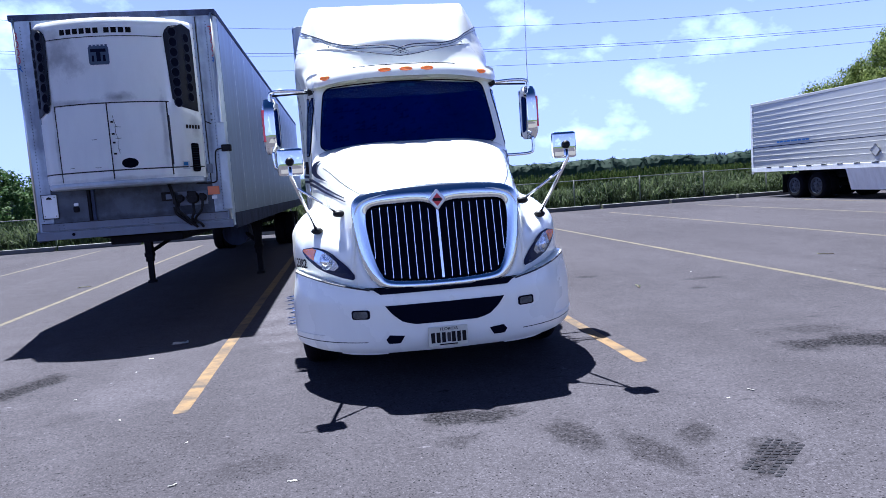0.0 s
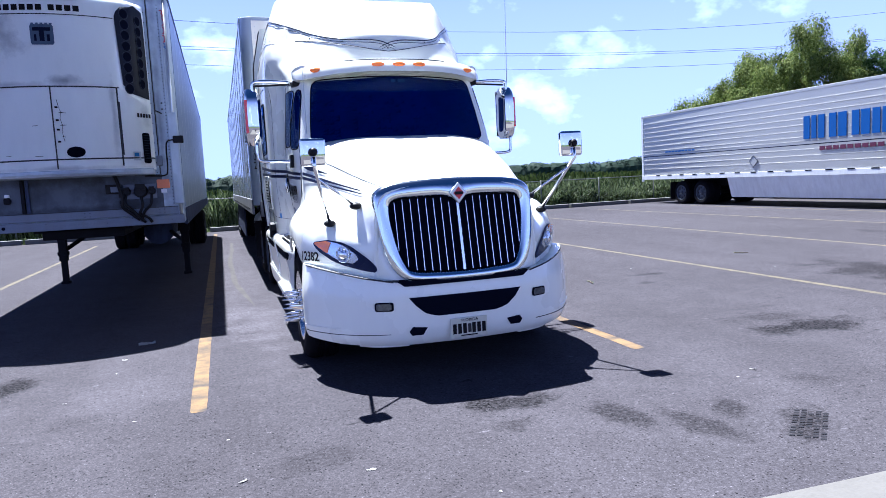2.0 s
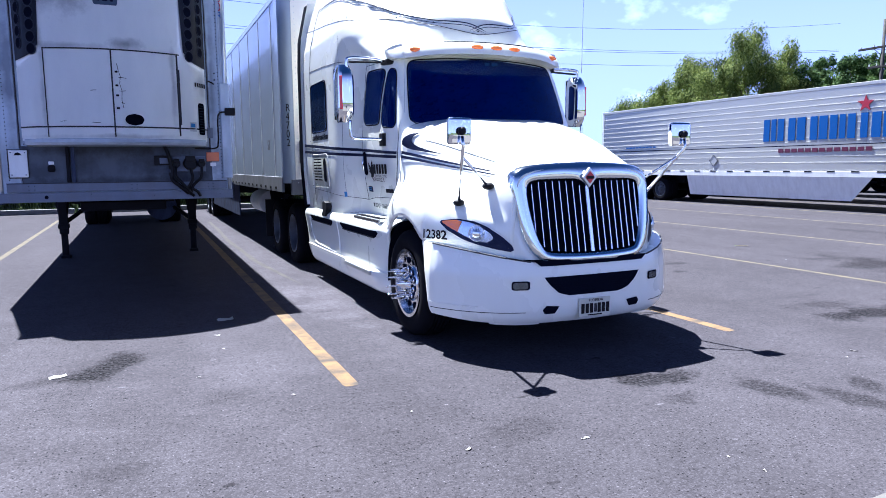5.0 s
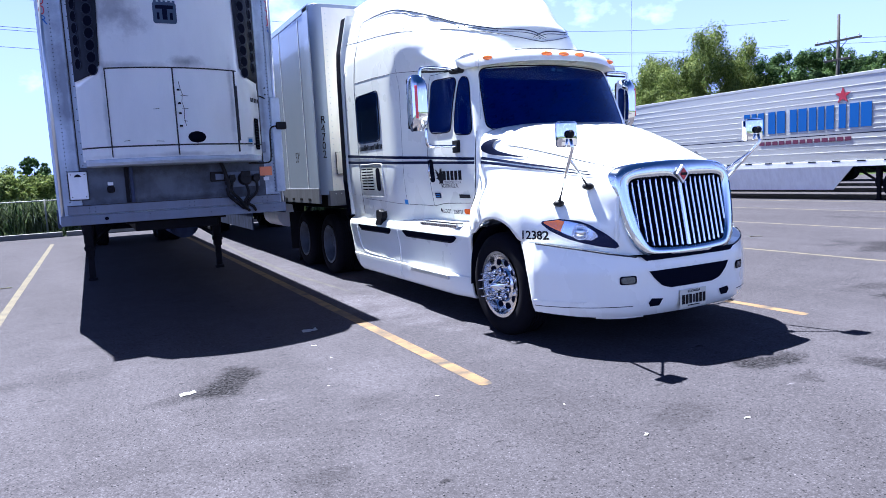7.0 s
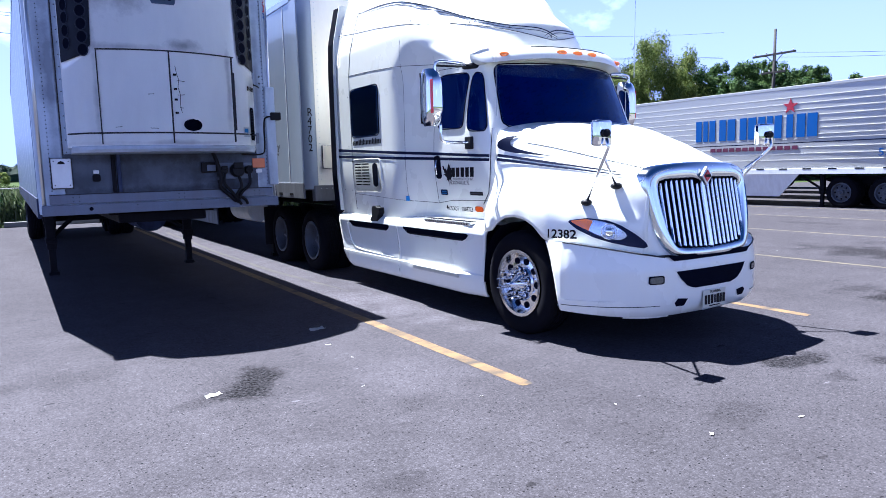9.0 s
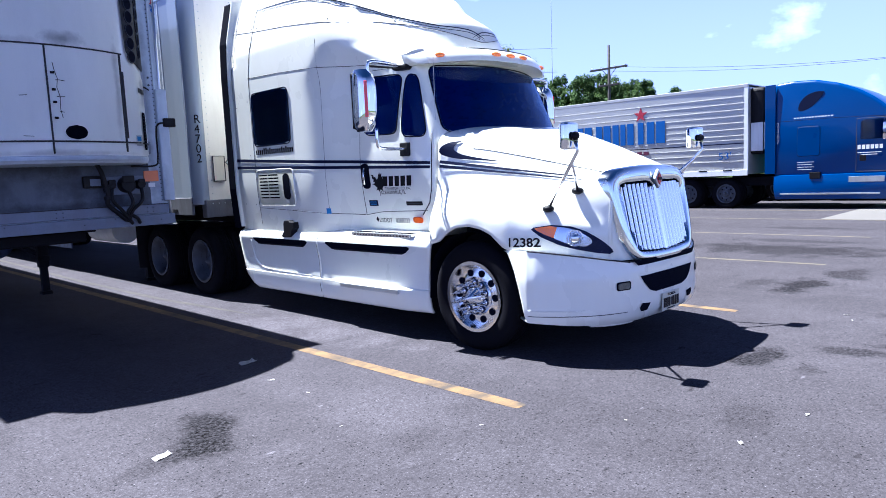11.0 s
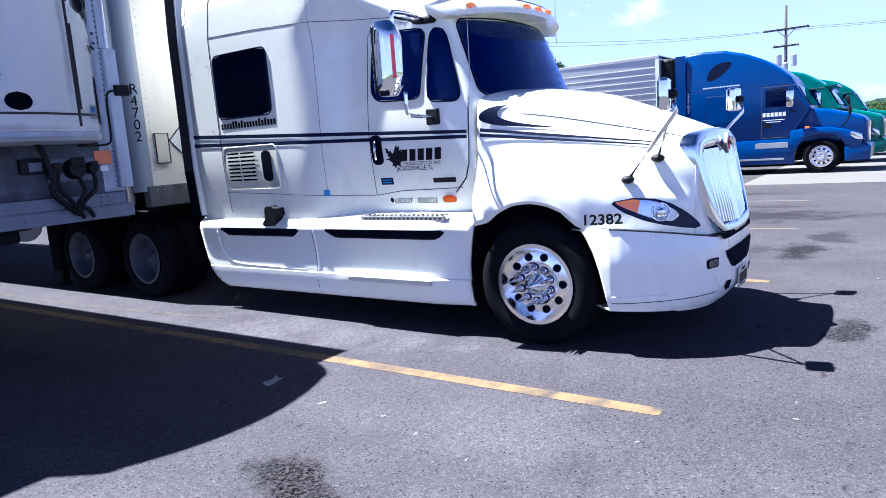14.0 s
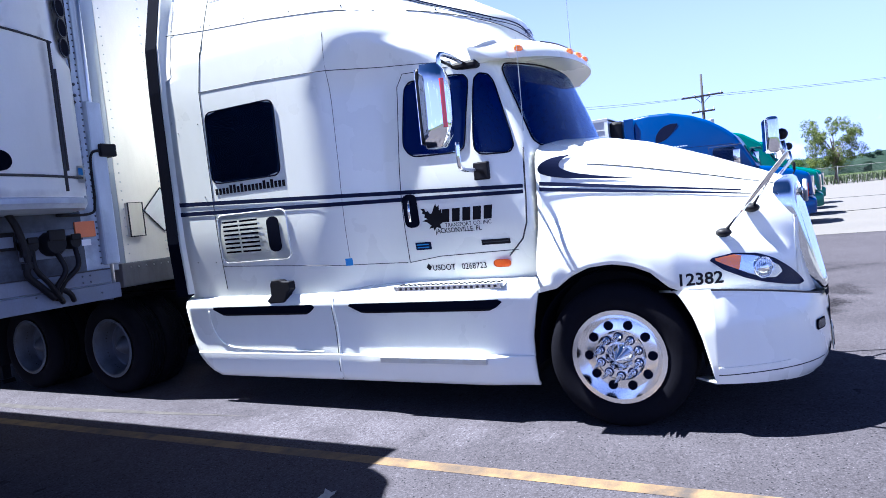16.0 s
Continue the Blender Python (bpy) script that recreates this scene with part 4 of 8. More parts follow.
for s in (-1, 1):
    rows = []
    for k in range(25):
        z = 0.80 + 0.66 * k / 24
        xr = lerp(z, [q[0] for q in ring], [q[1] for q in ring])
        xh = -flank(0.06, z)[0].x
        yr = grille_y(xr, z) + 0.03
        rows.append([(s * (xr - 0.01), yr + 0.02, z), (s * xr, yr, z), (s * (xr + (xh - xr) * 0.5), yr + (0.062 - yr) * 0.45, z), (s * (xh + 0.004), 0.06, z)])
    b_ = grid(rows, flip=s > 0)
    bmesh.ops.recalc_face_normals(b_, faces=b_.faces[:])
    part("nose_panel", b_, WHITE, hood, smooth="all")

# headlights: on the corner, from the inner tip near the grille out to the flank
def lamp_surf(s):
    """u runs along the corner in plan from 0 (inner) to 1 (outer)."""
    def f(u, v):
        y = 0.03 + 0.52 * u ** 1.35
        half = hood_section(max(y, 0.045), 10)
        px = half[-1].x
        for a, b in zip(half, half[1:]):
            if (a.z - v) * (b.z - v) <= 0 and a.z != b.z:
                px = a.lerp(b, (v - a.z) / (b.z - a.z)).x
        return Vector((s * px, y, v)), Vector((s * 0.75, -0.66, 0.12)).normalized()
    return f


LAMP = [(0.0, 0.875), (0.12, 0.865), (0.30, 0.88), (0.5, 0.91), (0.7, 0.955), (0.88, 1.02), (1.0, 1.095), (0.93, 1.115), (0.8, 1.12), (0.6, 1.105), (0.42, 1.06), (0.25, 0.99), (0.1, 0.92)]
for s in (-1, 1):
    f = lamp_surf(s)
    hl = part("headlight", patch(LAMP, f, 0.006, 16, 20), LAMPHOUSE, truck, "almond-shaped headlight in a dark housing", smooth="all")
    sc = [(0.55 + (u - 0.55) * 0.9, 1.0 + (v - 1.0) * 0.86) for u, v in LAMP]
    part("reflector", patch([(0.34, 0.965), (0.42, 0.935), (0.54, 0.945), (0.68, 0.985), (0.82, 1.035), (0.92, 1.085), (0.90, 1.106), (0.78, 1.108), (0.62, 1.092), (0.48, 1.050), (0.37, 1.005)], f, 0.010, 14, 18), REFLECTOR, hl, "bright reflector", smooth="all")
    part("turn_signal", patch([(0.76, 1.014), (0.84, 1.040), (0.91, 1.068), (0.965, 1.094), (0.92, 1.108), (0.80, 1.110), (0.735, 1.100)], f, 0.014, 8, 10), AMBER, hl, "amber turn lamp")
    p, o = f(0.54, 1.008)
    rimr = bmesh.new()
    tube([p + o * 0.016 + 0.064 * Vector((math.cos(a) * o.y * -1, math.cos(a) * o.x, math.sin(a))) for a in [2 * math.pi * k / 20 for k in range(21)]], 0.006, 6, rimr)
    part("projector_ring", rimr, CHROME, hl, smooth="all")
    pr = bmesh.new()
    bmesh.ops.create_uvsphere(pr, u_segments=16, v_segments=10, radius=0.05)
    bmesh.ops.transform(pr, matrix=Matrix.Translation(p - o * 0.012), verts=pr.verts)
    part("projector", pr, CHROME, hl, smooth="all")
    for k in range(-3, 4):
        w_ = 0.058 * math.sqrt(1 - (k / 4.2) ** 2)
        side_ = Vector((-o.y, o.x, 0)).normalized()
        part("lens_flute", tube([p + o * 0.02 + side_ * 0.015 * k + Vector((0, 0, -w_)), p + o * 0.03 + side_ * 0.015 * k, p + o * 0.02 + side_ * 0.015 * k + Vector((0, 0, w_))], 0.003, 5), REFLECTOR, hl)
    part("lens", patch(sc, f, 0.024, 14, 18, 0.003), CLEAR, hl, "clear lens", smooth="all")

# ---- cab ----
ZL = (0.98, 1.40, 1.95, 2.30, 2.60, 2.70, 2.80, 2.92, 3.0, 3.13, 3.27, 3.42, 3.57, 3.70, 3.79, 3.87, 3.92)
YC = (1.72, 1.66, 1.50, 1.62, 1.74, 1.82, 1.90, 1.945, 1.975, 2.03, 2.27, 2.52, 2.78, 3.04, 3.25, 3.65, 4.2)
YS = (1.72, 1.70, 1.72, 1.85, 1.97, 2.05, 2.25, 2.52, 2.62, 2.72, 2.79, 2.87, 2.96, 3.07, 3.22, 3.75, 4.3)
XF = (0.92, 1.02, 0.99, 0.945, 0.90, 0.90, 0.93, 0.95, 0.945, 0.93, 0.91, 0.89, 0.87, 0.85, 0.83, 0.78, 0.68)


def cap_step(x, y, z, deep):
    """The roof cap sits a little inside the band below its seam."""
    seam_z = min(2.92 + 0.23 * (abs(x) / 0.87) ** 1.4, lerp(y, (2.4, 2.74, 3.2, 3.9, 4.56, 5.07), (3.10, 3.15, 3.22, 3.30, 3.355, 3.41)))
    return deep * ease((z - seam_z + 0.005) / 0.03) * ease((3.88 - z) / 0.3)


def ease(t):
    t = min(max(t, 0.0), 1.0)
    return t * t * (3 - 2 * t)


def front_y(x, z):
    c, s, w = lerp(z, ZL, YC), lerp(z, ZL, YS), lerp(z, ZL, XF)
    t = min(abs(x) / w, 1.0)
    y = c + (s - c) * t ** 2.4
    return y + (cap_step(x, y, z, 0.012) if z > 2.8 else 0.0)


def front(x, z):
    e = 0.02
    dz = (front_y(x, z + e) - front_y(x, z - e)) / (2 * e)
    dx = (front_y(x + e, z) - front_y(x - e, z)) / (2 * e)
    return Vector((x, front_y(x, z), z)), Vector((dx, -1, dz)).normalized()


def soft_lerp(xs, at, values):
    """A broken line, rounded by its mean over neighbouring places."""
    return sum(lerp(x, at, values) for x in xs) / len(xs)


def side_x(y, z):
    """Half width of the cab and sleeper at y and height z."""
    w0, ys = lerp(z, ZL, XF), lerp(z, ZL, YS)
    zs = [z + d for d in (-0.12, -0.08, -0.04, 0.0, 0.04, 0.08, 0.12)]
    door = soft_lerp(zs, (0.98, 1.2, 1.45, 1.7, 2.0, 2.6, 2.75, 2.95, 3.3, 3.92), (0.95, 0.985, 1.03, 1.055, 1.05, 1.005, 1.03, 1.09, 1.05, 0.80))
    slp = soft_lerp(zs, (0.98, 1.2, 1.5, 2.3, 2.8, 3.2, 3.5, 3.75, 3.88), (1.13, 1.15, 1.175, 1.18, 1.18, 1.165, 1.10, 1.02, 0.93))
    w = w0 + (door - w0) * math.sin(math.pi / 2 * min(max((y - ys) / 0.38, 0), 1))
    a = 2.85 if z < 2.6 else lerp(z, (2.6, 3.0, 3.88), (2.85, 2.6, 3.0))
    return w + (slp - w) * ease((y - a + 0.06) / 0.74) - (cap_step(0.87, y, z, 0.012) if z > 2.9 else 0.0)


def side(y, z):
    e = 0.02
    dy = (side_x(y + e, z) - side_x(y - e, z)) / (2 * e)
    dz = (side_x(y, z + e) - side_x(y, z - e)) / (2 * e)
    return Vector((-side_x(y, z), y, z)), Vector((-1, dy * -1, dz * -1)).normalized()


levels = [0.98 + 0.08 * k for k in range(23)] + [2.79 + 0.028 * k for k in range(24)] + [3.46 + 0.06 * k for k in range(7)] + [3.87, 3.90, 3.92]
rows = []
for z in levels:
    w, ys = lerp(z, ZL, XF), lerp(z, ZL, YS)
    half = [(w * k / 24, front_y(w * k / 24, z)) for k in range(25)]
    ymax = 5.08
    for k in range(1, 43):
        y = ys + (ymax - ys) * (k / 42) ** 1.25
        half.append((side_x(y, z), y))
    half += [(half[-1][0] * 0.5, ymax), (0, ymax)]
    rows.append([(x, y, z) for x, y in half] + [(-x, y, z) for x, y in half[::-1][1:-1]])
bm = grid(rows, True)
top_ring = [bm.verts.new(((x * 0.6), 4.55 + (y - 4.55) * 0.55, 3.935)) for x, y, z in rows[-1]]
bm.verts.ensure_lookup_table()
nring = len(rows[-1])
last = [bm.verts[len(rows) * nring - nring + k] for k in range(nring)]
for k in range(nring):
    bm.faces.new((last[k], last[(k + 1) % nring], top_ring[(k + 1) % nring], top_ring[k]))
bm.faces.new(top_ring)
for _ in range(2):
    bmesh.ops.smooth_vert(bm, verts=[v for v in bm.verts if 3.0 < v.co.z < 3.9], factor=0.5, use_axis_x=True, use_axis_y=True, use_axis_z=True)
bmesh.ops.recalc_face_normals(bm, faces=bm.faces[:])
cab = part("cab", bm, WHITE, truck, "white cab and high sleeper with a sloped roof fairing", smooth="all")


def window(name, poly, surf, parent, m=14, n=22, rim=0.006, inside=None):
    """A dark sheet painted as the unlit cab, its tinted pane and a rubber edge, on a curved body."""
    for _ in range(2):
        poly = [((a[0] * (1 - t) + b[0] * t), (a[1] * (1 - t) + b[1] * t)) for a, b in zip(poly, poly[1:] + poly[:1]) for t in (0.15, 0.85)]
    rec = part(name, patch(poly, surf, 0.006, n, m), inside or CABSHADE, parent, smooth="all")
    part("pane", patch(poly, surf, 0.010, n, m, 0.002), GLASS, rec, "dark tinted glass", smooth="all")
    loop = []
    for a, b in zip(poly, poly[1:] + poly[:1]):
        for k in range(2):
            p, o = surf(a[0] + (b[0] - a[0]) * k / 2, a[1] + (b[1] - a[1]) * k / 2)
            loop.append(p + o * 0.005)
    part("seal", tube(loop + [loop[0]], rim, 6), INNER, rec, "black rubber seal", smooth="all")
    return rec


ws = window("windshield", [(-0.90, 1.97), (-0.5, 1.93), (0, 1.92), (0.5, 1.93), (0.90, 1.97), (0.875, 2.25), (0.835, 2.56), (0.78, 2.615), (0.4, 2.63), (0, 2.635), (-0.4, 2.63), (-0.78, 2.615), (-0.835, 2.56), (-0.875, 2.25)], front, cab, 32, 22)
sticker = bmesh.new()
for x0, x1, m_ in ((-0.055, -0.01, 0), (0.02, 0.09, 1)):
    p, o = front((x0 + x1) / 2, 2.585)
    box(x0, p.y - 0.026, 2.57, x1, p.y - 0.020, 2.60, bm=sticker)
part("windshield_sticker", sticker, DIMBLUE, ws)
sticker = bmesh.new()
p, o = front(-0.15, 1.99)
box(-0.22, p.y - 0.024, 1.985, -0.05, p.y - 0.018, 2.0, bm=sticker)
part("dash_paper", sticker, PAPER, ws)
for s in (-1, 1):
    pts = [front(s * (0.12 + 0.065 * k), 1.965 + 0.012 * abs(k - 4) * 0.2)[0] + Vector((0, -0.03, 0.0)) for k in range(10)]
    part("wiper", tube(pts, 0.009, 6), BLACK, cab, smooth="all")

def edge_x(z):
    return lerp(z, (1.0, 1.5, 2.9, 3.3, 3.9), (1.17, 1.205, 1.205, 1.19, 1.06))


# windows of the flanks, both sides
SLPWIN = rounded(3.83, 2.0, 4.62, 2.63, 0.07, 4)
DOORWIN = [(2.66, 2.03), (2.70, 2.10), (2.66, 2.52), (2.60, 2.575), (2.16, 2.555), (2.12, 2.5), (2.17, 2.02), (2.22, 1.985), (2.60, 1.995)]
QUARTER = [(2.05, 1.945), (2.10, 2.0), (2.085, 2.50), (2.05, 2.545), (1.985, 2.53), (1.94, 2.46), (1.80, 1.99), (1.83, 1.935)]
for s in (-1, 1):
    f = side if s < 0 else mirrored(side)
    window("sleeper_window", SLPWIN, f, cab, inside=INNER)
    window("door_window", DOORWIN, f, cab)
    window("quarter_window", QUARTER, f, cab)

    def seam(name, pts, r=0.005, m_=SEAM, lift=0.0, par=cab, ff=f):
        line = []
        for a, b in zip(pts, pts[1:]):
            n_ = max(2, int(abs(a[0] - b[0]) * 10 + abs(a[1] - b[1]) * 8))
            for k in range(n_):
                q, o = ff(a[0] + (b[0] - a[0]) * k / n_, a[1] + (b[1] - a[1]) * k / n_)
                line.append(q + o * lift)
        q, o = ff(*pts[-1])
        line.append(q + o * lift)
        return part(name, tube(line, r, 5), m_, par, smooth="all")

    # door outline, sleeper seams, roof seams
    seam("door_gap", [(2.78, 1.18), (2.76, 1.7), (2.72, 2.55), (2.66, 2.64), (2.2, 2.62)], 0.0032)
    seam("door_gap", [(2.78, 1.18), (2.5, 1.215), (1.85, 1.23)], 0.0032)
    seam("cowl_gap", [(1.92, 1.19), (1.80, 1.31), (1.755, 1.42), (1.745, 1.6), (1.74, 1.96)], 0.006)
    seam("lower_seam", [(4.64, 1.26), (4.0, 1.235), (3.3, 1.20), (2.8, 1.18)], 0.0032)
    seam("roof_seam", [(4.67, 2.82), (4.0, 2.80), (3.27, 2.76), (2.7, 2.71), (2.25, 2.66)], 0.0035)
    seam("cap_seam", [(5.07, 3.41), (4.56, 3.355), (3.9, 3.30), (3.2, 3.22), (2.85, 3.165)], 0.0035)
    seam("extender_gap", [(4.64, 1.05), (4.65, 2.0), (4.66, 2.82), (4.58, 3.36), (4.55, 3.7)], 0.004)
    seam("sleeper_gap", [(3.27, 1.2), (3.26, 2.0), (3.27, 2.76), (3.26, 3.18)], 0.002)
    bolt = None
    for y, z in [(y_, lerp(y_, (2.74, 3.2, 3.9, 4.56, 5.07), (3.15, 3.22, 3.30, 3.355, 3.41)) + 0.04) for y_ in (5.0, 4.62, 4.5, 4.1, 3.6, 3.1)] + [(4.72, 1.3), (4.95, 1.31), (4.74, 1.9), (4.72, 2.55), (4.98, 2.5)]:
        q, o = f(y, z)
        if bolt is None:
            bb = bmesh.new()
            bmesh.ops.create_icosphere(bb, subdivisions=1, radius=0.007)
            bolt = part("bolt", bb, SEAM, cab, at=Matrix.Translation(q - o * 0.001))
        else:
            again(bolt, Matrix.Translation(q - o * 0.001))
    # stripes: two navy bands along the flank
    for lo, hi, name in (((5.10, 1.855), (1.76, 1.685), "stripe_upper"), ((5.10, 1.765), (1.76, 1.645), "stripe_lower")):
        w_ = (0.019, 0.014)
        rows_ = []
        for k in range(61):
            t = k / 60
            y_, z_ = lo[0] + (hi[0] - lo[0]) * t, lo[1] + (hi[1] - lo[1]) * t
            h_ = w_[0] + (w_[1] - w_[0]) * t
            r_ = []
            for dz in (-h_, h_):
                q, o = f(y_, z_ + dz)
                r_.append(q + o * 0.004)
            rows_.append(r_)
        bs = grid(rows_)
        bmesh.ops.recalc_face_normals(bs, faces=bs.faces[:])
        part(name, bs, STRIPE, cab, "navy pinstripe")
    # door handle, vent, grab bracket, marker lamp
    hd = part("door_handle", patch([(2.69 + a, 1.585 + b) for a, b in rounded(-0.065, -0.13, 0.065, 0.13, 0.045)], f, 0.005, 24, 6), INNER, cab, "black recessed door handle")
    q, o = f(2.69, 1.585)
    part("lever", tube([q + o * 0.02 + Vector((0, 0, -0.08)), q + o * 0.035, q + o * 0.02 + Vector((0, 0, 0.08))], 0.012, 8), CHROME, hd, smooth="all")
    vt = part("vent_panel", patch(rounded(3.83, 1.29, 4.62, 1.715, 0.06), f, 0.006, 10, 14, 0.006), WHITE, cab, "white louvred vent panel", smooth=True)
    part("panel_edge", tube([f(a, b)[0] + f(a, b)[1] * 0.005 for a, b in rounded(3.83, 1.29, 4.62, 1.715, 0.06)] + [f(*rounded(3.83, 1.29, 4.62, 1.715, 0.06)[0])[0]], 0.006, 5), WHITE, vt, smooth="all")
    for k in range(8):
        z_ = 1.375 + 0.038 * k
        for y0_, y1_ in ((4.15, 4.36), (4.38, 4.56)):
            part("louvre", patch([(y0_, z_), (y1_, z_), (y1_, z_ + 0.017), (y0_, z_ + 0.017)], f, 0.009, 2, 3), INNER, vt)
            part("blade", patch([(y0_ - 0.004, z_ + 0.017), (y1_ + 0.004, z_ + 0.017), (y1_ + 0.004, z_ + 0.030), (y0_ - 0.004, z_ + 0.030)], f, 0.014, 2, 3, 0.006), WHITE, vt)
    part("vent_window", patch(rounded(3.91, 1.36, 4.05, 1.66, 0.05), f, 0.010, 20, 5), INNER, vt)
    br = bmesh.new()
    q, o = f(3.98, 1.08)
    join(br, prism([(4.07, 1.08), (4.05, 1.115), (3.96, 1.12), (3.93, 1.10), (3.85, 1.10), (3.85, 1.03), (3.89, 1.0), (3.91, 0.95), (3.94, 0.92), (4.10, 0.915), (4.12, 0.94), (4.07, 0.99)], q.x + s * 0.07, q.x - s * 0.03, "x", 0.01))
    part("filler_recess", br, BLACK, cab, "black filler bracket")
    mk = [(1.985 + a, 1.14 + b) for a, b in rounded(-0.07, -0.03, 0.07, 0.03, 0.028)]
    part("side_marker", patch(mk, f, 0.02, 6, 8, 0.018), AMBER, cab, "amber side marker lamp", smooth="all")
    # side extender with its rubber edge
    ext = bmesh.new()
    grid([[(s * (side_x(5.06, z) - 0.01), 5.06, z), (s * (edge_x(z) - 0.005), 5.10, z), (s * (edge_x(z) - 0.005), 5.13, z), (s * (side_x(5.06, z) - 0.02), 5.13, z)] for z in [1.02 + 0.1 * k for k in range(29)]], bm=ext)
    part("extender_panel", ext, WHITE, cab, smooth=True)
    rb = bmesh.new()
    for z0 in (1.02,):
        grid([[(s * (edge_x(z) - 0.05), 5.125, z), (s * edge_x(z), 5.125, z), (s * (edge_x(z) + 0.008), 5.26, z), (s * (edge_x(z) - 0.04), 5.26, z), (s * (edge_x(z) - 0.05), 5.125, z)] for z in [1.0 + 0.1 * k for k in range(29)]], bm=rb)
    part("rubber_edge", rb, INNER, cab, "black rubber gap strip")

# roof fairing trim lines on the front and flanks of the cap
for s in (-1, 1):
    f = side if s < 0 else mirrored(side)
    front_pts = [(-0.09, 2.965), (-0.03, 2.995), (0.05, 3.03), (0.15, 3.05), (0.30, 3.06), (0.45, 3.075), (0.58, 3.115), (0.68, 3.17), (0.76, 3.23), (0.83, 3.29)]
    side_pts = [(2.98, 3.40), (3.15, 3.455), (3.4, 3.52), (3.8, 3.575), (4.2, 3.60), (4.55, 3.61)]
    for dz, r_ in ((0.0, 0.0055), (-0.03, 0.003)):
        line = []
        for x, z in front_pts:
            q, o = front(s * x, z + dz)
            line.append(q + o * 0.003)
        for y_, z in side_pts:
            q, o = f(y_, z + dz)
            line.append(q + o * 0.003)
        line = smoothed(line, 5)
        taper = [r_ * min(1.0, 0.3 + 6 * k / len(line), 0.3 + 3 * (1 - k / len(line))) for k in range(len(line))]
        part("cap_pinstripe", tube(line, taper, 5), STRIPE, cab, "navy pinstripe", smooth="all")
    line = []
    for k in range(10):
        x = 0.87 * k / 9
        q, o = front(s * x, 2.922 + 0.23 * (x / 0.87) ** 1.4)
        line.append(q + o * 0.003)
    part("cap_front_seam", tube(line, 0.0035, 5), SEAM, cab, smooth="all")
    for x in (0.0, 0.45, 0.74):
        q, o = front(s * x, 2.96 + 0.23 * (x / 0.87) ** 1.4)
        bb = bmesh.new()
        bmesh.ops.create_icosphere(bb, subdivisions=1, radius=0.010)
        part("bolt", bb, SEAM, cab, at=Matrix.Translation(q))

# sun visor over the windshield, with five lamps
rows = []
for k in range(41):
    x = math.copysign(1 - (1 - abs(k - 20) / 20) ** 1.3, k - 20)
    t = abs(x)
    yb = front_y(min(t, 0.9) * (1 if x > 0 else -1), 2.66) if t < 0.9 else 1.98 + (t - 0.9) * 0.8
    drop = 0.025 + 0.05 * t ** 3
    yf = yb - 0.26 + 0.10 * t ** 3
    rows.append([(x, yb + 0.10, 2.835 - drop), (x, yb - 0.08, 2.83 - drop), (x, yf + 0.10, 2.808 - drop), (x, yf + 0.05, 2.77 - drop), (x, yf + 0.015, 2.715 - drop), (x, yf + 0.004, 2.678 - drop), (x, yb - 0.04, 2.69 - drop), (x, yb + 0.05, 2.68 - drop)])
for row in rows:
    k = 1 - 0.6 * (1 - math.sqrt(1 - min(max((abs(row[0][0]) - 0.92) / 0.08, 0.0), 1.0) ** 2))
    my = (row[0][1] + row[4][1]) / 2 + 0.03
    row[:] = [(x, my + (y - my) * k, 2.715 + (z - 2.715) * k) for x, y, z in row]
bm = grid(rows, True)
bm.verts.ensure_lookup_table()
bm.faces.new([bm.verts[k] for k in range(8)])
bm.faces.new([bm.verts[len(bm.verts) - 8 + k] for k in range(8)][::-1])
bmesh.ops.recalc_face_normals(bm, faces=bm.faces[:])
visor = part("sun_visor", bm, WHITE, cab, "white visor over the windshield", smooth=True)
for x in (-0.79, -0.21, 0.0, 0.21, 0.79):
    t = abs(x)
    yb = front_y(x, 2.66)
    yf = yb - 0.26 + 0.10 * t ** 3
    lamp = bmesh.new()
    bmesh.ops.create_uvsphere(lamp, u_segments=16, v_segments=8, radius=1)
    bmesh.ops.transform(lamp, matrix=Matrix.LocRotScale((x, yf + 0.036, 2.723 - 0.05 * t ** 3), None, (0.066, 0.03, 0.024)), verts=lamp.verts)
    part("roof_marker", lamp, AMBER, visor, "amber marker lamp", smooth="all")
groove = [(x, front_y(x, 2.66) - 0.26 + 0.10 * abs(x) ** 3 + 0.099, 2.784 - 0.05 * abs(x) ** 3) for x in [-0.52 + 0.08 * k for k in range(14)]]
part("visor_groove", tube(groove, 0.005, 5), SEAM, visor, "thin dark groove", smooth="all")

# side skirts with steps
def skirt_x(y, z):
    x = lerp(z, (0.25, 0.30, 0.42, 0.470, 0.478, 0.60, 0.72, 0.82, 0.90, 0.95, 0.99, 1.02), (1.13, 1.155, 1.170, 1.172, 1.160, 1.158, 1.168, 1.185, 1.195, 1.18, 1.13, 1.04))
    # a bulge that carries the lower step
    b = ease((y - 1.85) / 0.25) * ease((3.25 - y) / 0.3) * ease((z - 0.28) / 0.16) * ease((0.492 - z) / 0.024)
    return x + 0.038 * b - 0.05 * ease((2.15 - y) / 0.4)


def skirt(y, z):
    e = 0.02
    dz = (skirt_x(y, z + e) - skirt_x(y, z - e)) / (2 * e)
    return Vector((-skirt_x(y, z), y, z)), Vector((-1, 0, -dz)).normalized()


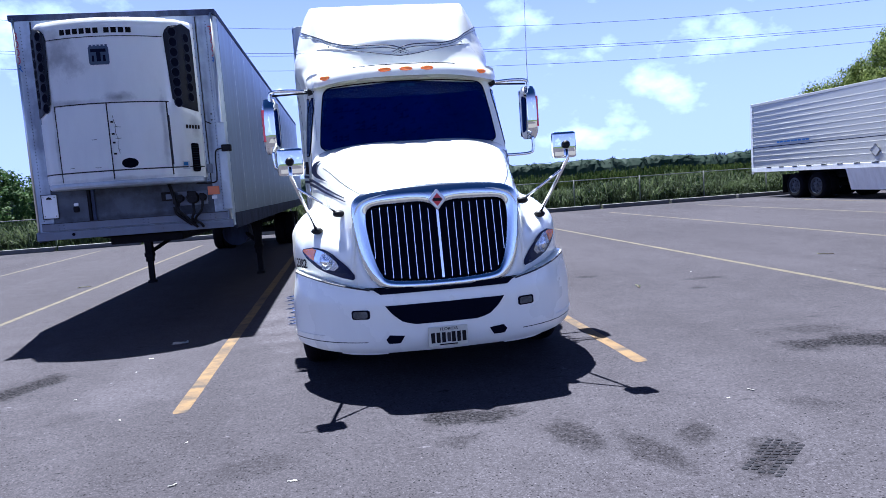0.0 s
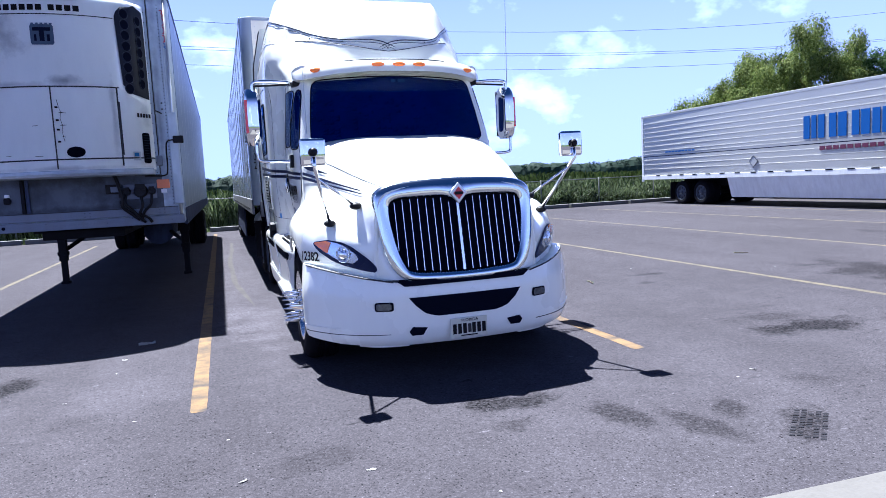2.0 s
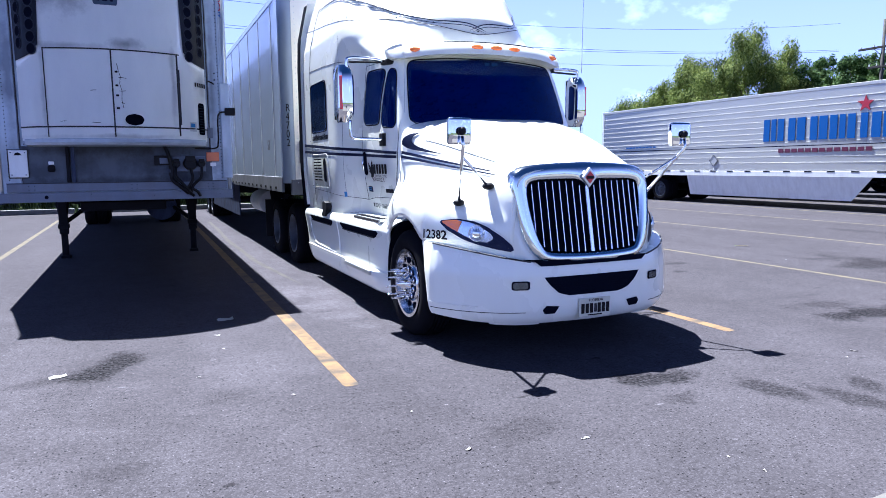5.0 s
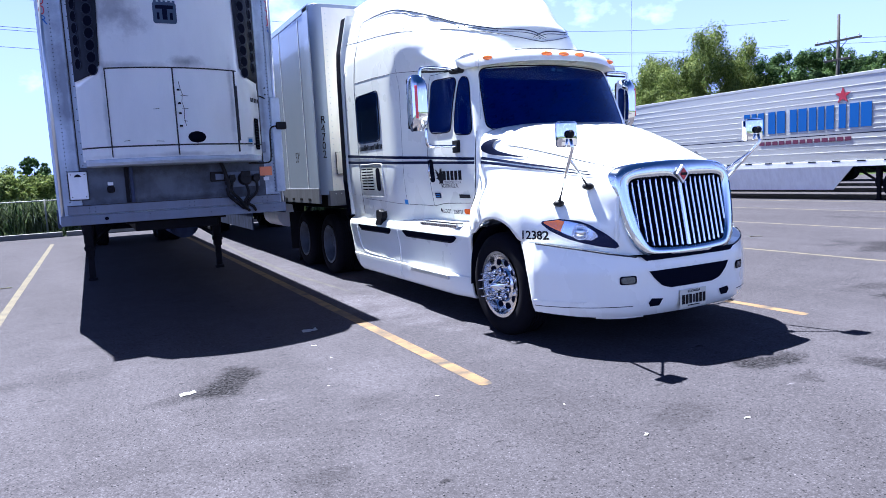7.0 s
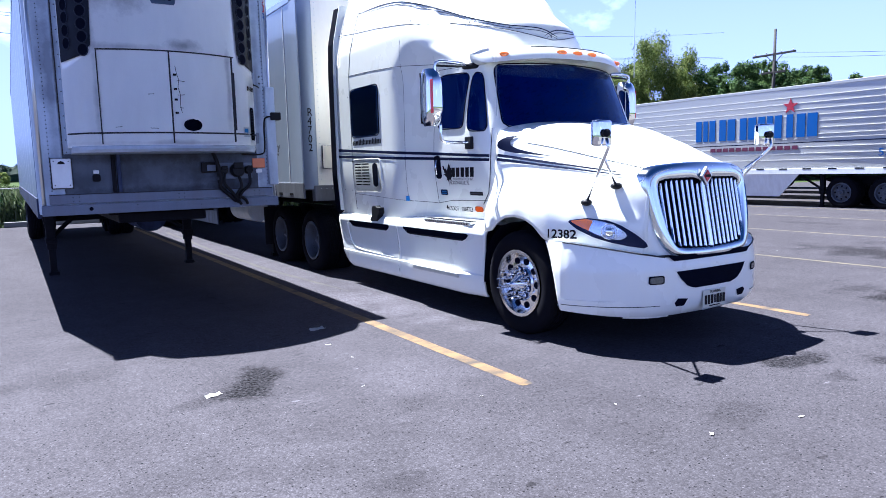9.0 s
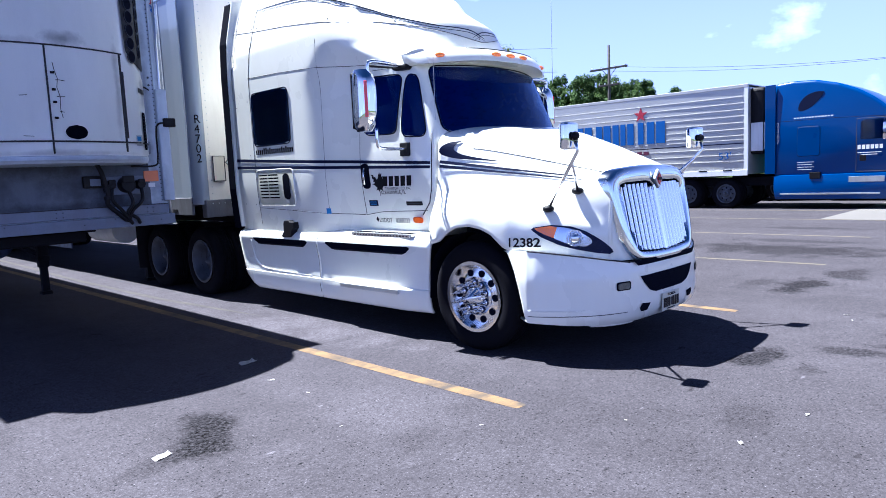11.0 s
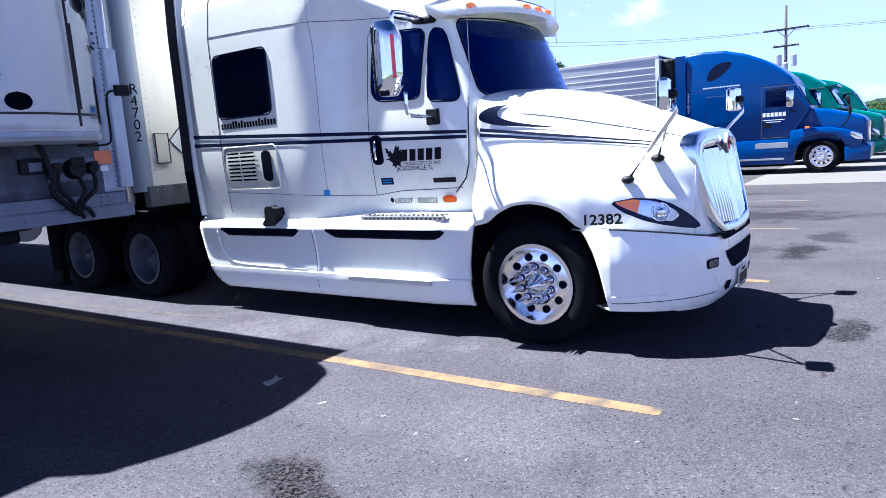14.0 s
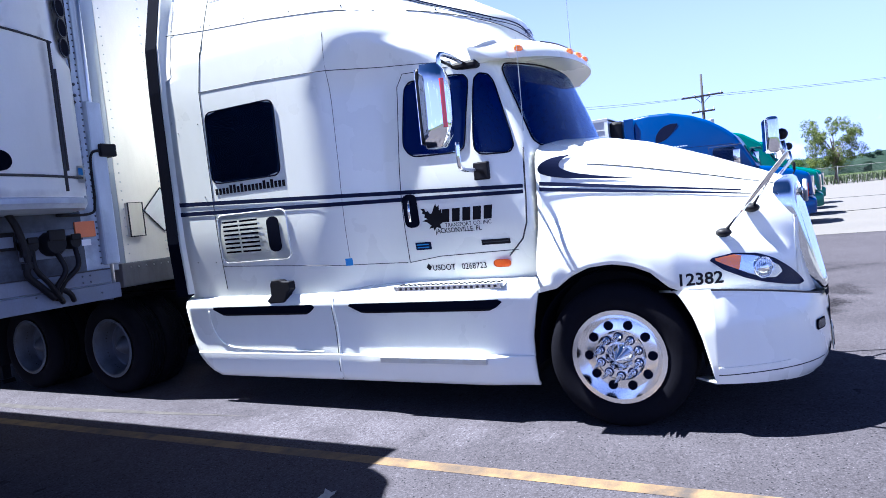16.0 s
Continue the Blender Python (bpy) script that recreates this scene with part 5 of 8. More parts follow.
for s in (-1, 1):
    f = skirt if s < 0 else mirrored(skirt)
    rows = []
    for z in sorted([0.25 + 0.77 * k / 32 for k in range(33)] + [0.463, 0.469, 0.473, 0.476, 0.479, 0.483, 0.488, 0.493]):
        yr = lerp(z, (0.25, 0.30, 0.36, 0.45, 0.55, 0.68, 0.8), (4.84, 4.92, 4.99, 5.06, 5.11, 5.14, 5.14))
        yf = lerp(z, (0.25, 0.6, 0.75, 0.9, 1.02), (1.74, 1.75, 1.72, 1.68, 1.66))
        rows.append([f(yf + (yr - yf) * i / 60, z)[0] for i in range(61)])
    rows.append([Vector((s * 0.90, p.y, 1.03)) for p in rows[-1]])
    rows.insert(0, [Vector((s * 1.06, p.y, 0.25)) for p in rows[0]])
    bm = grid(rows)
    bmesh.ops.recalc_face_normals(bm, faces=bm.faces[:])
    sk = part("side_skirt", bm, WHITE, truck, "white moulded side skirt with steps", smooth="all")
    sol = sk.modifiers.new("thickness", "SOLIDIFY")
    sol.thickness, sol.offset = 0.02, -1
    for y0_, y1_ in ((3.62, 4.80), (1.94, 3.28)):
        part("skirt_slot", patch([(y0_ + 0.03, 0.895), (y0_, 0.875), (y0_ + 0.05, 0.835), (y0_ + 0.10, 0.815), (y1_ - 0.16, 0.815), (y1_ - 0.09, 0.835), (y1_, 0.878), (y1_ - 0.02, 0.895)], f, 0.006, 8, 24), INNER, sk, "black step slot")
        part("slot_lip", patch([(y0_ + 0.09, 0.822), (y1_ - 0.13, 0.822), (y1_ - 0.11, 0.834), (y0_ + 0.07, 0.834)], f, 0.016, 2, 20, 0.012), BLACK, sk)
    st = part("step", box(s * 1.17 - 0.06, 2.08, 0.425, s * 1.17 + 0.06, 3.0, 0.47, 0.006), ALU, sk, "ribbed aluminium step")
    for k in range(9):
        y_ = 2.14 + 0.1 * k
        part("tread", box(s * 1.17 - 0.05, y_, 0.47, s * 1.17 + 0.05, y_ + 0.03, 0.475), ALU, st)
    st = part("upper_step", box(s * 1.09 - 0.06, 1.93, 0.985, s * 1.09 + 0.06, 2.86, 1.012, 0.004), ALU, sk, "perforated aluminium step")
    part("step_face", box(s * 1.15 - 0.004, 1.95, 0.972, s * 1.15 + 0.004, 2.84, 1.008, 0.002), POLISHED, st, "bright perforated step edge")
    for k in range(18):
        part("perforation", box(s * 1.154 - 0.003, 1.98 + 0.047 * k, 0.982, s * 1.154 + 0.003, 2.0 + 0.047 * k, 0.998), DARK, st)
        y_ = 1.97 + 0.049 * k
        part("tread", box(s * 1.09 - 0.05, y_, 1.012, s * 1.09 + 0.05, y_ + 0.015, 1.017), DARK, st)
    pts = [f(3.45, z)[0] + f(3.45, z)[1] * 0.001 for z in [0.26 + 0.075 * k for k in range(11)]]
    part("skirt_seam", tube(pts, 0.0028, 5), SEAM, sk, smooth="all")
    part("seam_bead", tube([p + Vector((0, -0.02, 0)) for p in pts], 0.009, 6), WHITE, sk, smooth="all")
    bm = bmesh.new()
    pts = [f(y, z)[0] for y, z in [(4.85, 0.86), (4.86, 0.75), (4.82, 0.63), (4.70, 0.54), (4.5, 0.51), (4.1, 0.50), (3.6, 0.49)]]
    part("skirt_crease", tube(smoothed(pts, 5), 0.009, 6), WHITE, sk, smooth="all")
    part("skirt_back", box(s * 0.55, 1.8, 0.3, s * 1.05, 4.8, 0.95), DARK, truck)

# chassis, rear axles, fifth wheel
for s in (-1, 1):
    part("chassis_rail", box(s * 0.42 - 0.05, 0.3, 0.72, s * 0.42 + 0.05, 8.6, 0.98, 0.01), DARK, truck)
for y in (1.14, 6.41, 7.85):
    part("axle", tube([(-1.0, y, 0.49), (1.0, y, 0.49)], 0.07, 10), DARK, truck)
part("fifth_wheel", prism([(-0.45, 6.4), (0.45, 6.4), (0.45, 7.5), (0.2, 7.9), (-0.2, 7.9), (-0.45, 7.5)], 1.02, 1.14, "z", 0.02), DARK, truck)
for s in (-1, 1):
    wheel(truck, s * 1.15, 1.14, 0.485, s, spikes=True)
    for y in (6.41, 7.86):
        wheel(truck, s * 1.10, y, 0.485, s, dish=True, bright=False)
        wheel(truck, s * 0.80, y, 0.485, s, light=True, bright=False)
    part("rear_mudflap", box(s * 0.62, 8.5, 0.25, s * 1.2, 8.52, 0.95), BLACK, truck)
part("exhaust_box", box(-0.5, 5.2, 0.7, 0.5, 5.6, 1.05, 0.05), DARK, truck)
coil = bmesh.new()
for dx, c in ((-0.25, 0), (0.0, 1), (0.25, 2)):
    tube(smoothed([(dx, 5.1, 2.0), (dx * 1.2, 5.4, 1.5), (dx * 1.1, 5.7, 1.45), (dx, 5.95, 1.75)], 8), 0.018, 6, coil)
part("air_line", coil, BLACK, truck, smooth="all")

# door mirrors
def door_mirror(s):
    cx, cy = s * 1.41, 2.25
    prof = []
    rows_ = []
    for k in range(13):
        t = k / 12
        z = 2.0 + 0.57 * t
        w = 0.095 * (1 - abs(2 * t - 1) ** 6 * 0.35)
        d = 0.18 * (1 - abs(2 * t - 1) ** 4 * 0.4)
        ring = []
        for j in range(16):
            a = 2 * math.pi * j / 16
            c, n_ = math.cos(a), math.sin(a)
            ring.append((cx + w * math.copysign(abs(c) ** 0.6, c), cy + (d * math.copysign(abs(n_) ** 0.8, n_) if n_ < 0 else 0.02 * n_), z))
        rows_.append(ring)
    b_ = grid(rows_, True)
    b_.verts.ensure_lookup_table()
    b_.faces.new([b_.verts[k] for k in range(16)])
    b_.faces.new([b_.verts[len(b_.verts) - 16 + k] for k in range(16)])
    bmesh.ops.recalc_face_normals(b_, faces=b_.faces[:])
    mir = part("door_mirror", b_, CHROME, truck, "tall chrome door mirror on tubular arms", smooth=True)
    part("mirror_glass", box(cx - 0.085, cy + 0.031, 2.03, cx + 0.085, cy + 0.035, 2.54), MIRROR, mir)
    part("rim", prism(rounded(cx - 0.088, 2.02, cx + 0.088, 2.55, 0.04), cy + 0.012, cy + 0.028, "y", 0.004), BLACK, mir, "black rear rim")
    part("red_marker", box(-0.015, -0.012, -0.165, 0.015, 0.012, 0.165, 0.004), RED, mir, "long red marker", at=pose(cx + s * 0.060, cy - 0.153, 2.29, 0, 0, 38 * s))
    part("arm_base", box(s * 0.95 - 0.05, 2.04, 2.585, s * 0.95 + 0.06, 2.27, 2.645, 0.02), BLACK, mir, "black arm bracket")
    part("upper_arm", tube(smoothed([(s * 1.0, 2.14, 2.63), (s * 1.2, 2.14, 2.645), (s * 1.355, 2.14, 2.64), (s * 1.395, 2.14, 2.61), (s * 1.395, 2.14, 2.52)], 5), 0.017, 8), CHROME, mir, smooth="all")
    part("upper_brace", tube([(s * 0.99, 2.25, 2.63), (s * 1.37, 2.15, 2.60)], 0.011, 8), BLACK, mir, smooth="all")
    part("lower_arm", tube(smoothed([(s * 1.395, 2.06, 2.02), (s * 1.395, 2.06, 1.90), (s * 1.36, 2.06, 1.84), (s * 1.15, 2.06, 1.83), (s * 1.05, 2.04, 1.83)], 5), 0.016, 8), CHROME, mir, smooth="all")
    part("lower_bracket", box(s * 1.05 - 0.03, 1.99, 1.76, s * 1.05 + 0.03, 2.11, 1.89, 0.01), BLACK, mir)
    return mir


# hood mirrors
def hood_mirror(s):
    c = Vector((s * 1.10, 0.16, 1.815))
    m = Matrix.Translation(c) @ Euler((0, 0, radians(-8 * s))).to_matrix().to_4x4()
    b_ = box(-0.098, -0.05, -0.105, 0.098, 0.02, 0.105, 0.022, seg=3)
    b_.transform(m)
    mir = part("hood_mirror", b_, CHROME, truck, "square chrome hood mirror on slender rods", smooth=True)
    g = box(-0.085, 0.021, -0.09, 0.085, 0.026, 0.09)
    g.transform(m)
    part("mirror_glass", g, MIRROR, mir)
    k = bmesh.new()
    bmesh.ops.create_uvsphere(k, u_segments=12, v_segments=8, radius=0.034)
    bmesh.ops.transform(k, matrix=Matrix.Translation(c + Vector((0, -0.07, 0))), verts=k.verts)
    part("swivel", k, BLACK, mir, smooth="all")
    a, b2 = Vector((s * 0.955, 0.46, 1.25)), Vector((s * 0.765, 0.30, 1.385))
    j = c + Vector((0, -0.07, -0.04))
    part("rod", tube([j, Vector((s * 1.10, 0.07, 1.70)), a], 0.014, 8), CHROME, mir, smooth="all")
    part("rod", tube([Vector((s * 1.075, 0.14, 1.62)), b2], 0.011, 8), CHROME, mir, smooth="all")
    for q in (a, b2):
        f_ = bmesh.new()
        bmesh.ops.create_uvsphere(f_, u_segments=14, v_segments=8, radius=0.05)
        bmesh.ops.transform(f_, matrix=Matrix.LocRotScale(q, None, (1, 1, 0.6)), verts=f_.verts)
        part("rod_foot", f_, BLACK, mir, smooth="all")
    return mir


for s in (-1, 1):
    door_mirror(s)
    hood_mirror(s)
part("antenna", tube([(1.36, 2.02, 2.60), (1.37, 2.02, 3.2), (1.40, 2.03, 4.3)], [0.005, 0.003, 0.002], 6), GALV, truck, "long whip antenna")
part("antenna", tube([(-0.93, 1.75, 1.93), (-0.93, 1.74, 2.75)], [0.004, 0.002], 6), GALV, truck, "thin whip antenna")

# hood stripes and the crescent that leads into them
for s in (-1, 1):
    for z0, z1, h0, h1, y1 in ((1.685, 1.505, 0.014, 0.004, 0.36), (1.645, 1.475, 0.014, 0.003, 0.30)):
        rows_ = []
        for k in range(41):
            t = k / 40
            y_, z_ = 1.64 + (y1 - 1.64) * t, z0 + (z1 - z0) * t
            r_ = []
            for dz in (-1, 1):
                q, o = flank(y_, z_ + dz * (h0 + (h1 - h0) * t))
                r_.append(q + o * 0.006)
            rows_.append([Vector((-s * p.x, p.y, p.z)) for p in r_])
        bs = grid(rows_)
        bmesh.ops.recalc_face_normals(bs, faces=bs.faces[:])
        part("hood_stripe", bs, STRIPE, hood, "navy stripe")
    f = flank if s < 0 else mirrored(flank)
    outer = smoothed([(y, z, 0) for y, z in [(1.42, 1.868), (1.54, 1.86), (1.615, 1.83), (1.645, 1.79), (1.62, 1.75), (1.5, 1.712), (1.3, 1.685), (1.0, 1.655)]], 6)
    inner = smoothed([(y, z, 0) for y, z in [(1.42, 1.868), (1.475, 1.845), (1.50, 1.82), (1.50, 1.79), (1.47, 1.765), (1.40, 1.735), (1.25, 1.70), (1.0, 1.655)]], 6)
    rows_ = []
    for a, b in zip(outer, inner):
        r_ = []
        for t in (0, 0.34, 0.67, 1.0):
            q, o = f(a.x + (b.x - a.x) * t, a.y + (b.y - a.y) * t)
            r_.append(q + o * 0.007)
        rows_.append(r_)
    bs = grid(rows_)
    bmesh.ops.recalc_face_normals(bs, faces=bs.faces[:])
    part("crescent", bs, STRIPE, hood, "navy crescent")

for s in (-1, 1):
    f = flank if s < 0 else mirrored(flank)
    line = [f(1.32 - 1.16 * k / 24, 1.79 - 0.262 * (k / 24) ** 1.15)[0] for k in range(25)]
    part("hood_crease", tube(line, 0.0028, 5), SEAM, hood, smooth="all")

# fleet number, city, registry line; brand words as plain shapes
words_on("fleet_number", "12382", 0.105, flank, 0.735, 0.945, INK, hood, 1.0, 0.0025, 0.006)
# flat-panelled lettering on the door
wt = [("city", "JACKSONVILLE, FL", 0.052, 2.50, 1.395), ("registry", "USDOT", 0.066, 2.585, 1.105), ("registry_number", "0268723", 0.066, 2.33, 1.105)]
for name, txt, size, y_, z_ in wt:
    words_on(name, txt, size, side, y_, z_, INK, cab, 0.92, 0.0005, 0.005)


def door_at(y, z):
    return side(y, z)


def decal(name, poly, material, f=door_at, lift=0.003, n=6, m=6):
    return part(name, patch(poly, f, lift, n, m), material, cab)


# a dark bird-like blot and a row of slanted blocks in place of the firm's mark
BIRD = [(2.603, 1.594), (2.585, 1.575), (2.595, 1.56), (2.57, 1.546), (2.58, 1.527), (2.552, 1.513), (2.603, 1.498), (2.567, 1.491), (2.528, 1.46), (2.551, 1.436), (2.513, 1.441), (2.513, 1.417), (2.482, 1.446), (2.443, 1.426), (2.451, 1.46), (2.415, 1.484), (2.43, 1.515), (2.41, 1.55), (2.425, 1.546), (2.422, 1.58), (2.443, 1.57), (2.438, 1.613), (2.461, 1.594), (2.466, 1.623), (2.487, 1.594), (2.502, 1.56), (2.52, 1.546), (2.543, 1.575), (2.559, 1.566), (2.57, 1.594)]
bv = bmesh.new()
fv = []
for y_, z_ in BIRD:
    q, o = side(y_, z_)
    fv.append(bv.verts.new(q + o * 0.0035))
bv.faces.new(fv)
bmesh.ops.triangulate(bv, faces=bv.faces[:])
bmesh.ops.recalc_face_normals(bv, faces=bv.faces[:])
part("door_emblem", bv, INK, cab, "black winged emblem")
for k in range(5):
    y_ = 2.43 - 0.088 * k
    decal("door_mark", [(y_ + 0.005, 1.475), (y_ - 0.060, 1.475), (y_ - 0.078, 1.575), (y_ - 0.012, 1.575)], INK)
words_on("door_lettering", "TRANSPORT CO. INC", 0.042, side, 2.41, 1.438, INK, cab, 0.95, 0.0, 0.005)
decal("door_sticker", [(2.70, 1.275), (2.56, 1.275), (2.56, 1.335), (2.70, 1.335)], STRIPE)
for z_ in (1.29, 1.312):
    decal("sticker_bar", [(2.685, z_), (2.58, z_), (2.58, z_ + 0.009), (2.685, z_ + 0.009)], DECALBLUE, lift=0.005, n=2)
decal("door_label", [(2.13, 1.28), (1.90, 1.28), (1.90, 1.32), (2.13, 1.32)], INK)
decal("label_bar", [(2.12, 1.297), (1.91, 1.297), (1.91, 1.304), (2.12, 1.304)], SEAM, lift=0.005, n=2)
decal("registry_mark", [(2.64, 1.135), (2.615, 1.105), (2.59, 1.135), (2.615, 1.165)], INK)
decal("blue_sticker", [(3.31, 1.195), (3.25, 1.195), (3.25, 1.255), (3.31, 1.255)], DECALBLUE)
for k in range(19):
    y_ = 4.60 - 0.043 * k
    decal("web_address_bar", [(y_, 1.90), (y_ - 0.032, 1.90), (y_ - 0.032, 1.955 + (0.018 if k in (4, 5, 7, 13, 15) else 0)), (y_, 1.955 + (0.018 if k in (4, 5, 7, 13, 15) else 0))], INK, n=2, m=2)

# ---- box trailers ----
def trailer_body(parent, x0, x1, y0, y1, z0, z1, material, r=0.16, name="body"):
    """A long box with rounded front corners."""
    arc = [(r - r * math.cos(radians(a)), r - r * math.sin(radians(a))) for a in range(0, 91, 15)]
    pts = [(x0, y1)] + [(x0 + a, y0 + b) for a, b in arc] + [(x1 - a, y0 + b) for a, b in arc[::-1]] + [(x1, y1)]
    return part(name, prism(pts, z0, z1, "z", 0.01, 1), material, parent, smooth=True)


def running_gear(parent, cx, ys, z=0.49, s_vis=(-1, 1), bright=False):
    part("axle_frame", box(cx - 0.55, ys[0] - 0.7, 0.75, cx + 0.55, ys[-1] + 0.7, 1.05, 0.02), DARK, parent)
    for y in ys:
        part("axle", tube([(cx - 1.0, y, z), (cx + 1.0, y, z)], 0.07, 8), DARK, parent)
        for s in (-1, 1):
            wheel(parent, cx + s * 1.22, y, z, s, light=True, bright=bright)
            wheel(parent, cx + s * 0.92, y, z, s, light=True, bright=False)
    for s in (-1, 1):
        part("mudflap", box(cx + s * 0.62, ys[-1] + 0.75, 0.2, cx + s * 1.22, ys[-1] + 0.765, 0.95), BLACK, parent)


def landing_gear(parent, cx, y, z1, spread=0.95):
    for s in (-1, 1):
        x = cx + s * spread
        leg = part("landing_leg", box(x - 0.07, y - 0.07, 0.42, x + 0.07, y + 0.07, z1, 0.012), DARK, parent, "dark steel landing leg")
        part("inner_leg", box(x - 0.05, y - 0.05, 0.05, x + 0.05, y + 0.05, 0.45, 0.006), DARK, leg)
        part("foot", prism([(y - 0.09, 0.0), (y + 0.09, 0.0), (y + 0.06, 0.05), (y - 0.06, 0.05)], x - 0.075, x + 0.075, "x", 0.008), DARK, leg)
        part("brace", tube([(x, y + 0.05, 0.60), (x - s * 0.75, y + 1.3, z1 - 0.02)], 0.04, 6), DARK, leg)
        part("brace", tube([(x, y + 0.05, z1 - 0.12), (x - s * 0.8, y + 0.5, z1 - 0.22)], 0.035, 6), DARK, leg)
        part("gusset", prism([(x - 0.13, z1), (x + 0.13, z1), (x + 0.075, z1 - 0.42), (x - 0.075, z1 - 0.42)], y - 0.03, y + 0.03, "y", 0.006), DARK, leg)
        part("clamp", box(x - 0.085, y - 0.085, 0.52, x + 0.085, y + 0.085, 0.60, 0.012), DARK, leg)


def flank_seams(parent, x, y0, y1, z0, z1, step, material, out, r=0.006, rivets=False):
    """Vertical joint strips down the side of a trailer."""
    y = y0
    first_ = None
    while y < y1:
        if first_ is None:
            first_ = part("joint_strip", box(-r if out > 0 else -0.008, -0.014, z0, 0.008 if out > 0 else r, 0.014, z1, 0.003), material, parent, at=pose(x, y, 0))
        else:
            again(first_, pose(x, y, 0))
        y += step


# trailer behind the white tractor
SILL2 = mat("dull_grey_sill", (0.16, 0.165, 0.19), 0.5, metal=0.4, vary=0.15, scale=4, dirt=(0.05, 0.05, 0.06), dirtamt=0.6)
CREAM = mat("cream_plate", (0.72, 0.68, 0.58), 0.5, vary=0.06, scale=4, dirt=(0.4, 0.36, 0.3), dirtamt=0.3)
tr2 = thing("semi_trailer", "white box semi-trailer coupled to the white tractor", "trailer")
X0, X1, Y0, Y1 = -1.30, 1.30, 6.0, 22.15
trailer_body(tr2, X0, X1, Y0, Y1, 1.30, 4.21, SHADEDWHITE, 0.18)
flank_seams(tr2, X0, 6.75, 22, 1.40, 4.14, 1.22, WHITE2, -1)
flank_seams(tr2, X1, 6.75, 22, 1.40, 4.14, 1.22, WHITE2, 1)
part("top_rail", box(X0 - 0.012, 6.15, 4.13, X0 + 0.05, Y1, 4.225, 0.008), ALU, tr2)
part("top_rail", box(X1 - 0.05, 6.15, 4.13, X1 + 0.012, Y1, 4.225, 0.008), ALU, tr2)
for s, x in ((-1, X0), (1, X1)):
    part("bottom_rail", box(x - 0.02, 6.15, 1.16, x + 0.02, Y1, 1.40, 0.006), SILL2, tr2, "dull aluminium bottom rail")
    part("corner_post", box(x - 0.012, 6.15, 1.30, x + 0.012, 6.42, 4.2, 0.004), SHADEDWHITE, tr2)
    for k in range(30):
        part("rail_slot", box(x - 0.024, 6.6 + 0.5 * k, 1.20, x + 0.024, 6.75 + 0.5 * k, 1.24), DARK, tr2)
part("front_rail", box(-1.2, Y0 - 0.03, 1.12, 1.2, Y0 + 0.1, 1.36, 0.01), SILL2, tr2, "riveted front sill")
part("front_wall", box(-1.13, Y0 - 0.004, 1.36, 1.13, Y0 + 0.004, 4.15, 0.002), mat("cream_white_front", (0.80, 0.77, 0.70), 0.45, vary=0.05, scale=2.0, dirt=(0.5, 0.46, 0.40), dirtamt=0.25), tr2, "cream-white riveted front wall")
rv = None
for x in (-1.08, -0.62, 0.62, 1.08):
    for k in range(30):
        m = pose(x, Y0 - 0.005, 1.45 + 0.09 * k)
        if rv is None:
            b_ = bmesh.new()
            bmesh.ops.create_icosphere(b_, subdivisions=1, radius=0.009)
            rv = part("rivet", b_, ALU, tr2, at=m)
        else:
            again(rv, m)
for k in range(26):
    again(rv, pose(-1.1 + 0.09 * k, Y0 - 0.033, 1.31))
dbx = part("document_box", box(-1.07, Y0 - 0.05, 1.61, -0.89, Y0, 1.96, 0.012), CREAM, tr2, "small cream document box")
part("box_edge", tube([(-1.065, Y0 - 0.05, 1.615), (-1.065, Y0 - 0.05, 1.955), (-0.895, Y0 - 0.05, 1.955), (-0.895, Y0 - 0.05, 1.615), (-1.065, Y0 - 0.05, 1.615)], 0.008, 5), SEAM, dbx)
hz = part("placard_holder", box(-0.19, -0.006, -0.19, 0.19, 0.006, 0.19, 0.004), WHITE2, tr2, "diamond placard holder", at=pose(-0.63, Y0 - 0.012, 1.87, 0, 45, 0) @ Matrix.Scale(0.86, 4))
for a, b_ in (((-0.19, -0.19), (0.19, -0.19)), ((0.19, -0.19), (0.19, 0.19)), ((0.19, 0.19), (-0.19, 0.19)), ((-0.19, 0.19), (-0.19, -0.19))):
    part("edge", tube([(a[0], -0.008, a[1]), (b_[0], -0.008, b_[1])], 0.008, 4), SEAM, hz)
for k, ch in enumerate("R4702"):
    words("trailer_number", ch, 0.165, pose(-1.245, 6.045, 2.37 - 0.132 * k, 90, 0, -62), INK, tr2, 1.05)
words("length_mark", "53'", 0.24, facing("-x", X0 - 0.002, 7.42, 1.80), INK, tr2, 0.9)
running_gear(tr2, 0.0, (18.6, 19.85))
landing_gear(tr2, 0.0, 8.75, 1.2)
part("underbeam", box(-0.5, 6.4, 1.0, 0.5, 21.8, 1.22, 0.02), DARK, tr2)
part("side_tank", lathe([(9.9, 0.0), (9.9, 0.24), (11.2, 0.24), (11.2, 0.0)], "y", 24, centre=(-0.85, 0, 0.82)), WHITE2, tr2, "white round tank", smooth=True)
part("skirt_panel", box(X0 + 0.02, 11.6, 0.45, X0 + 0.05, 17.4, 1.2, 0.005), GRIME_SHADE, tr2)

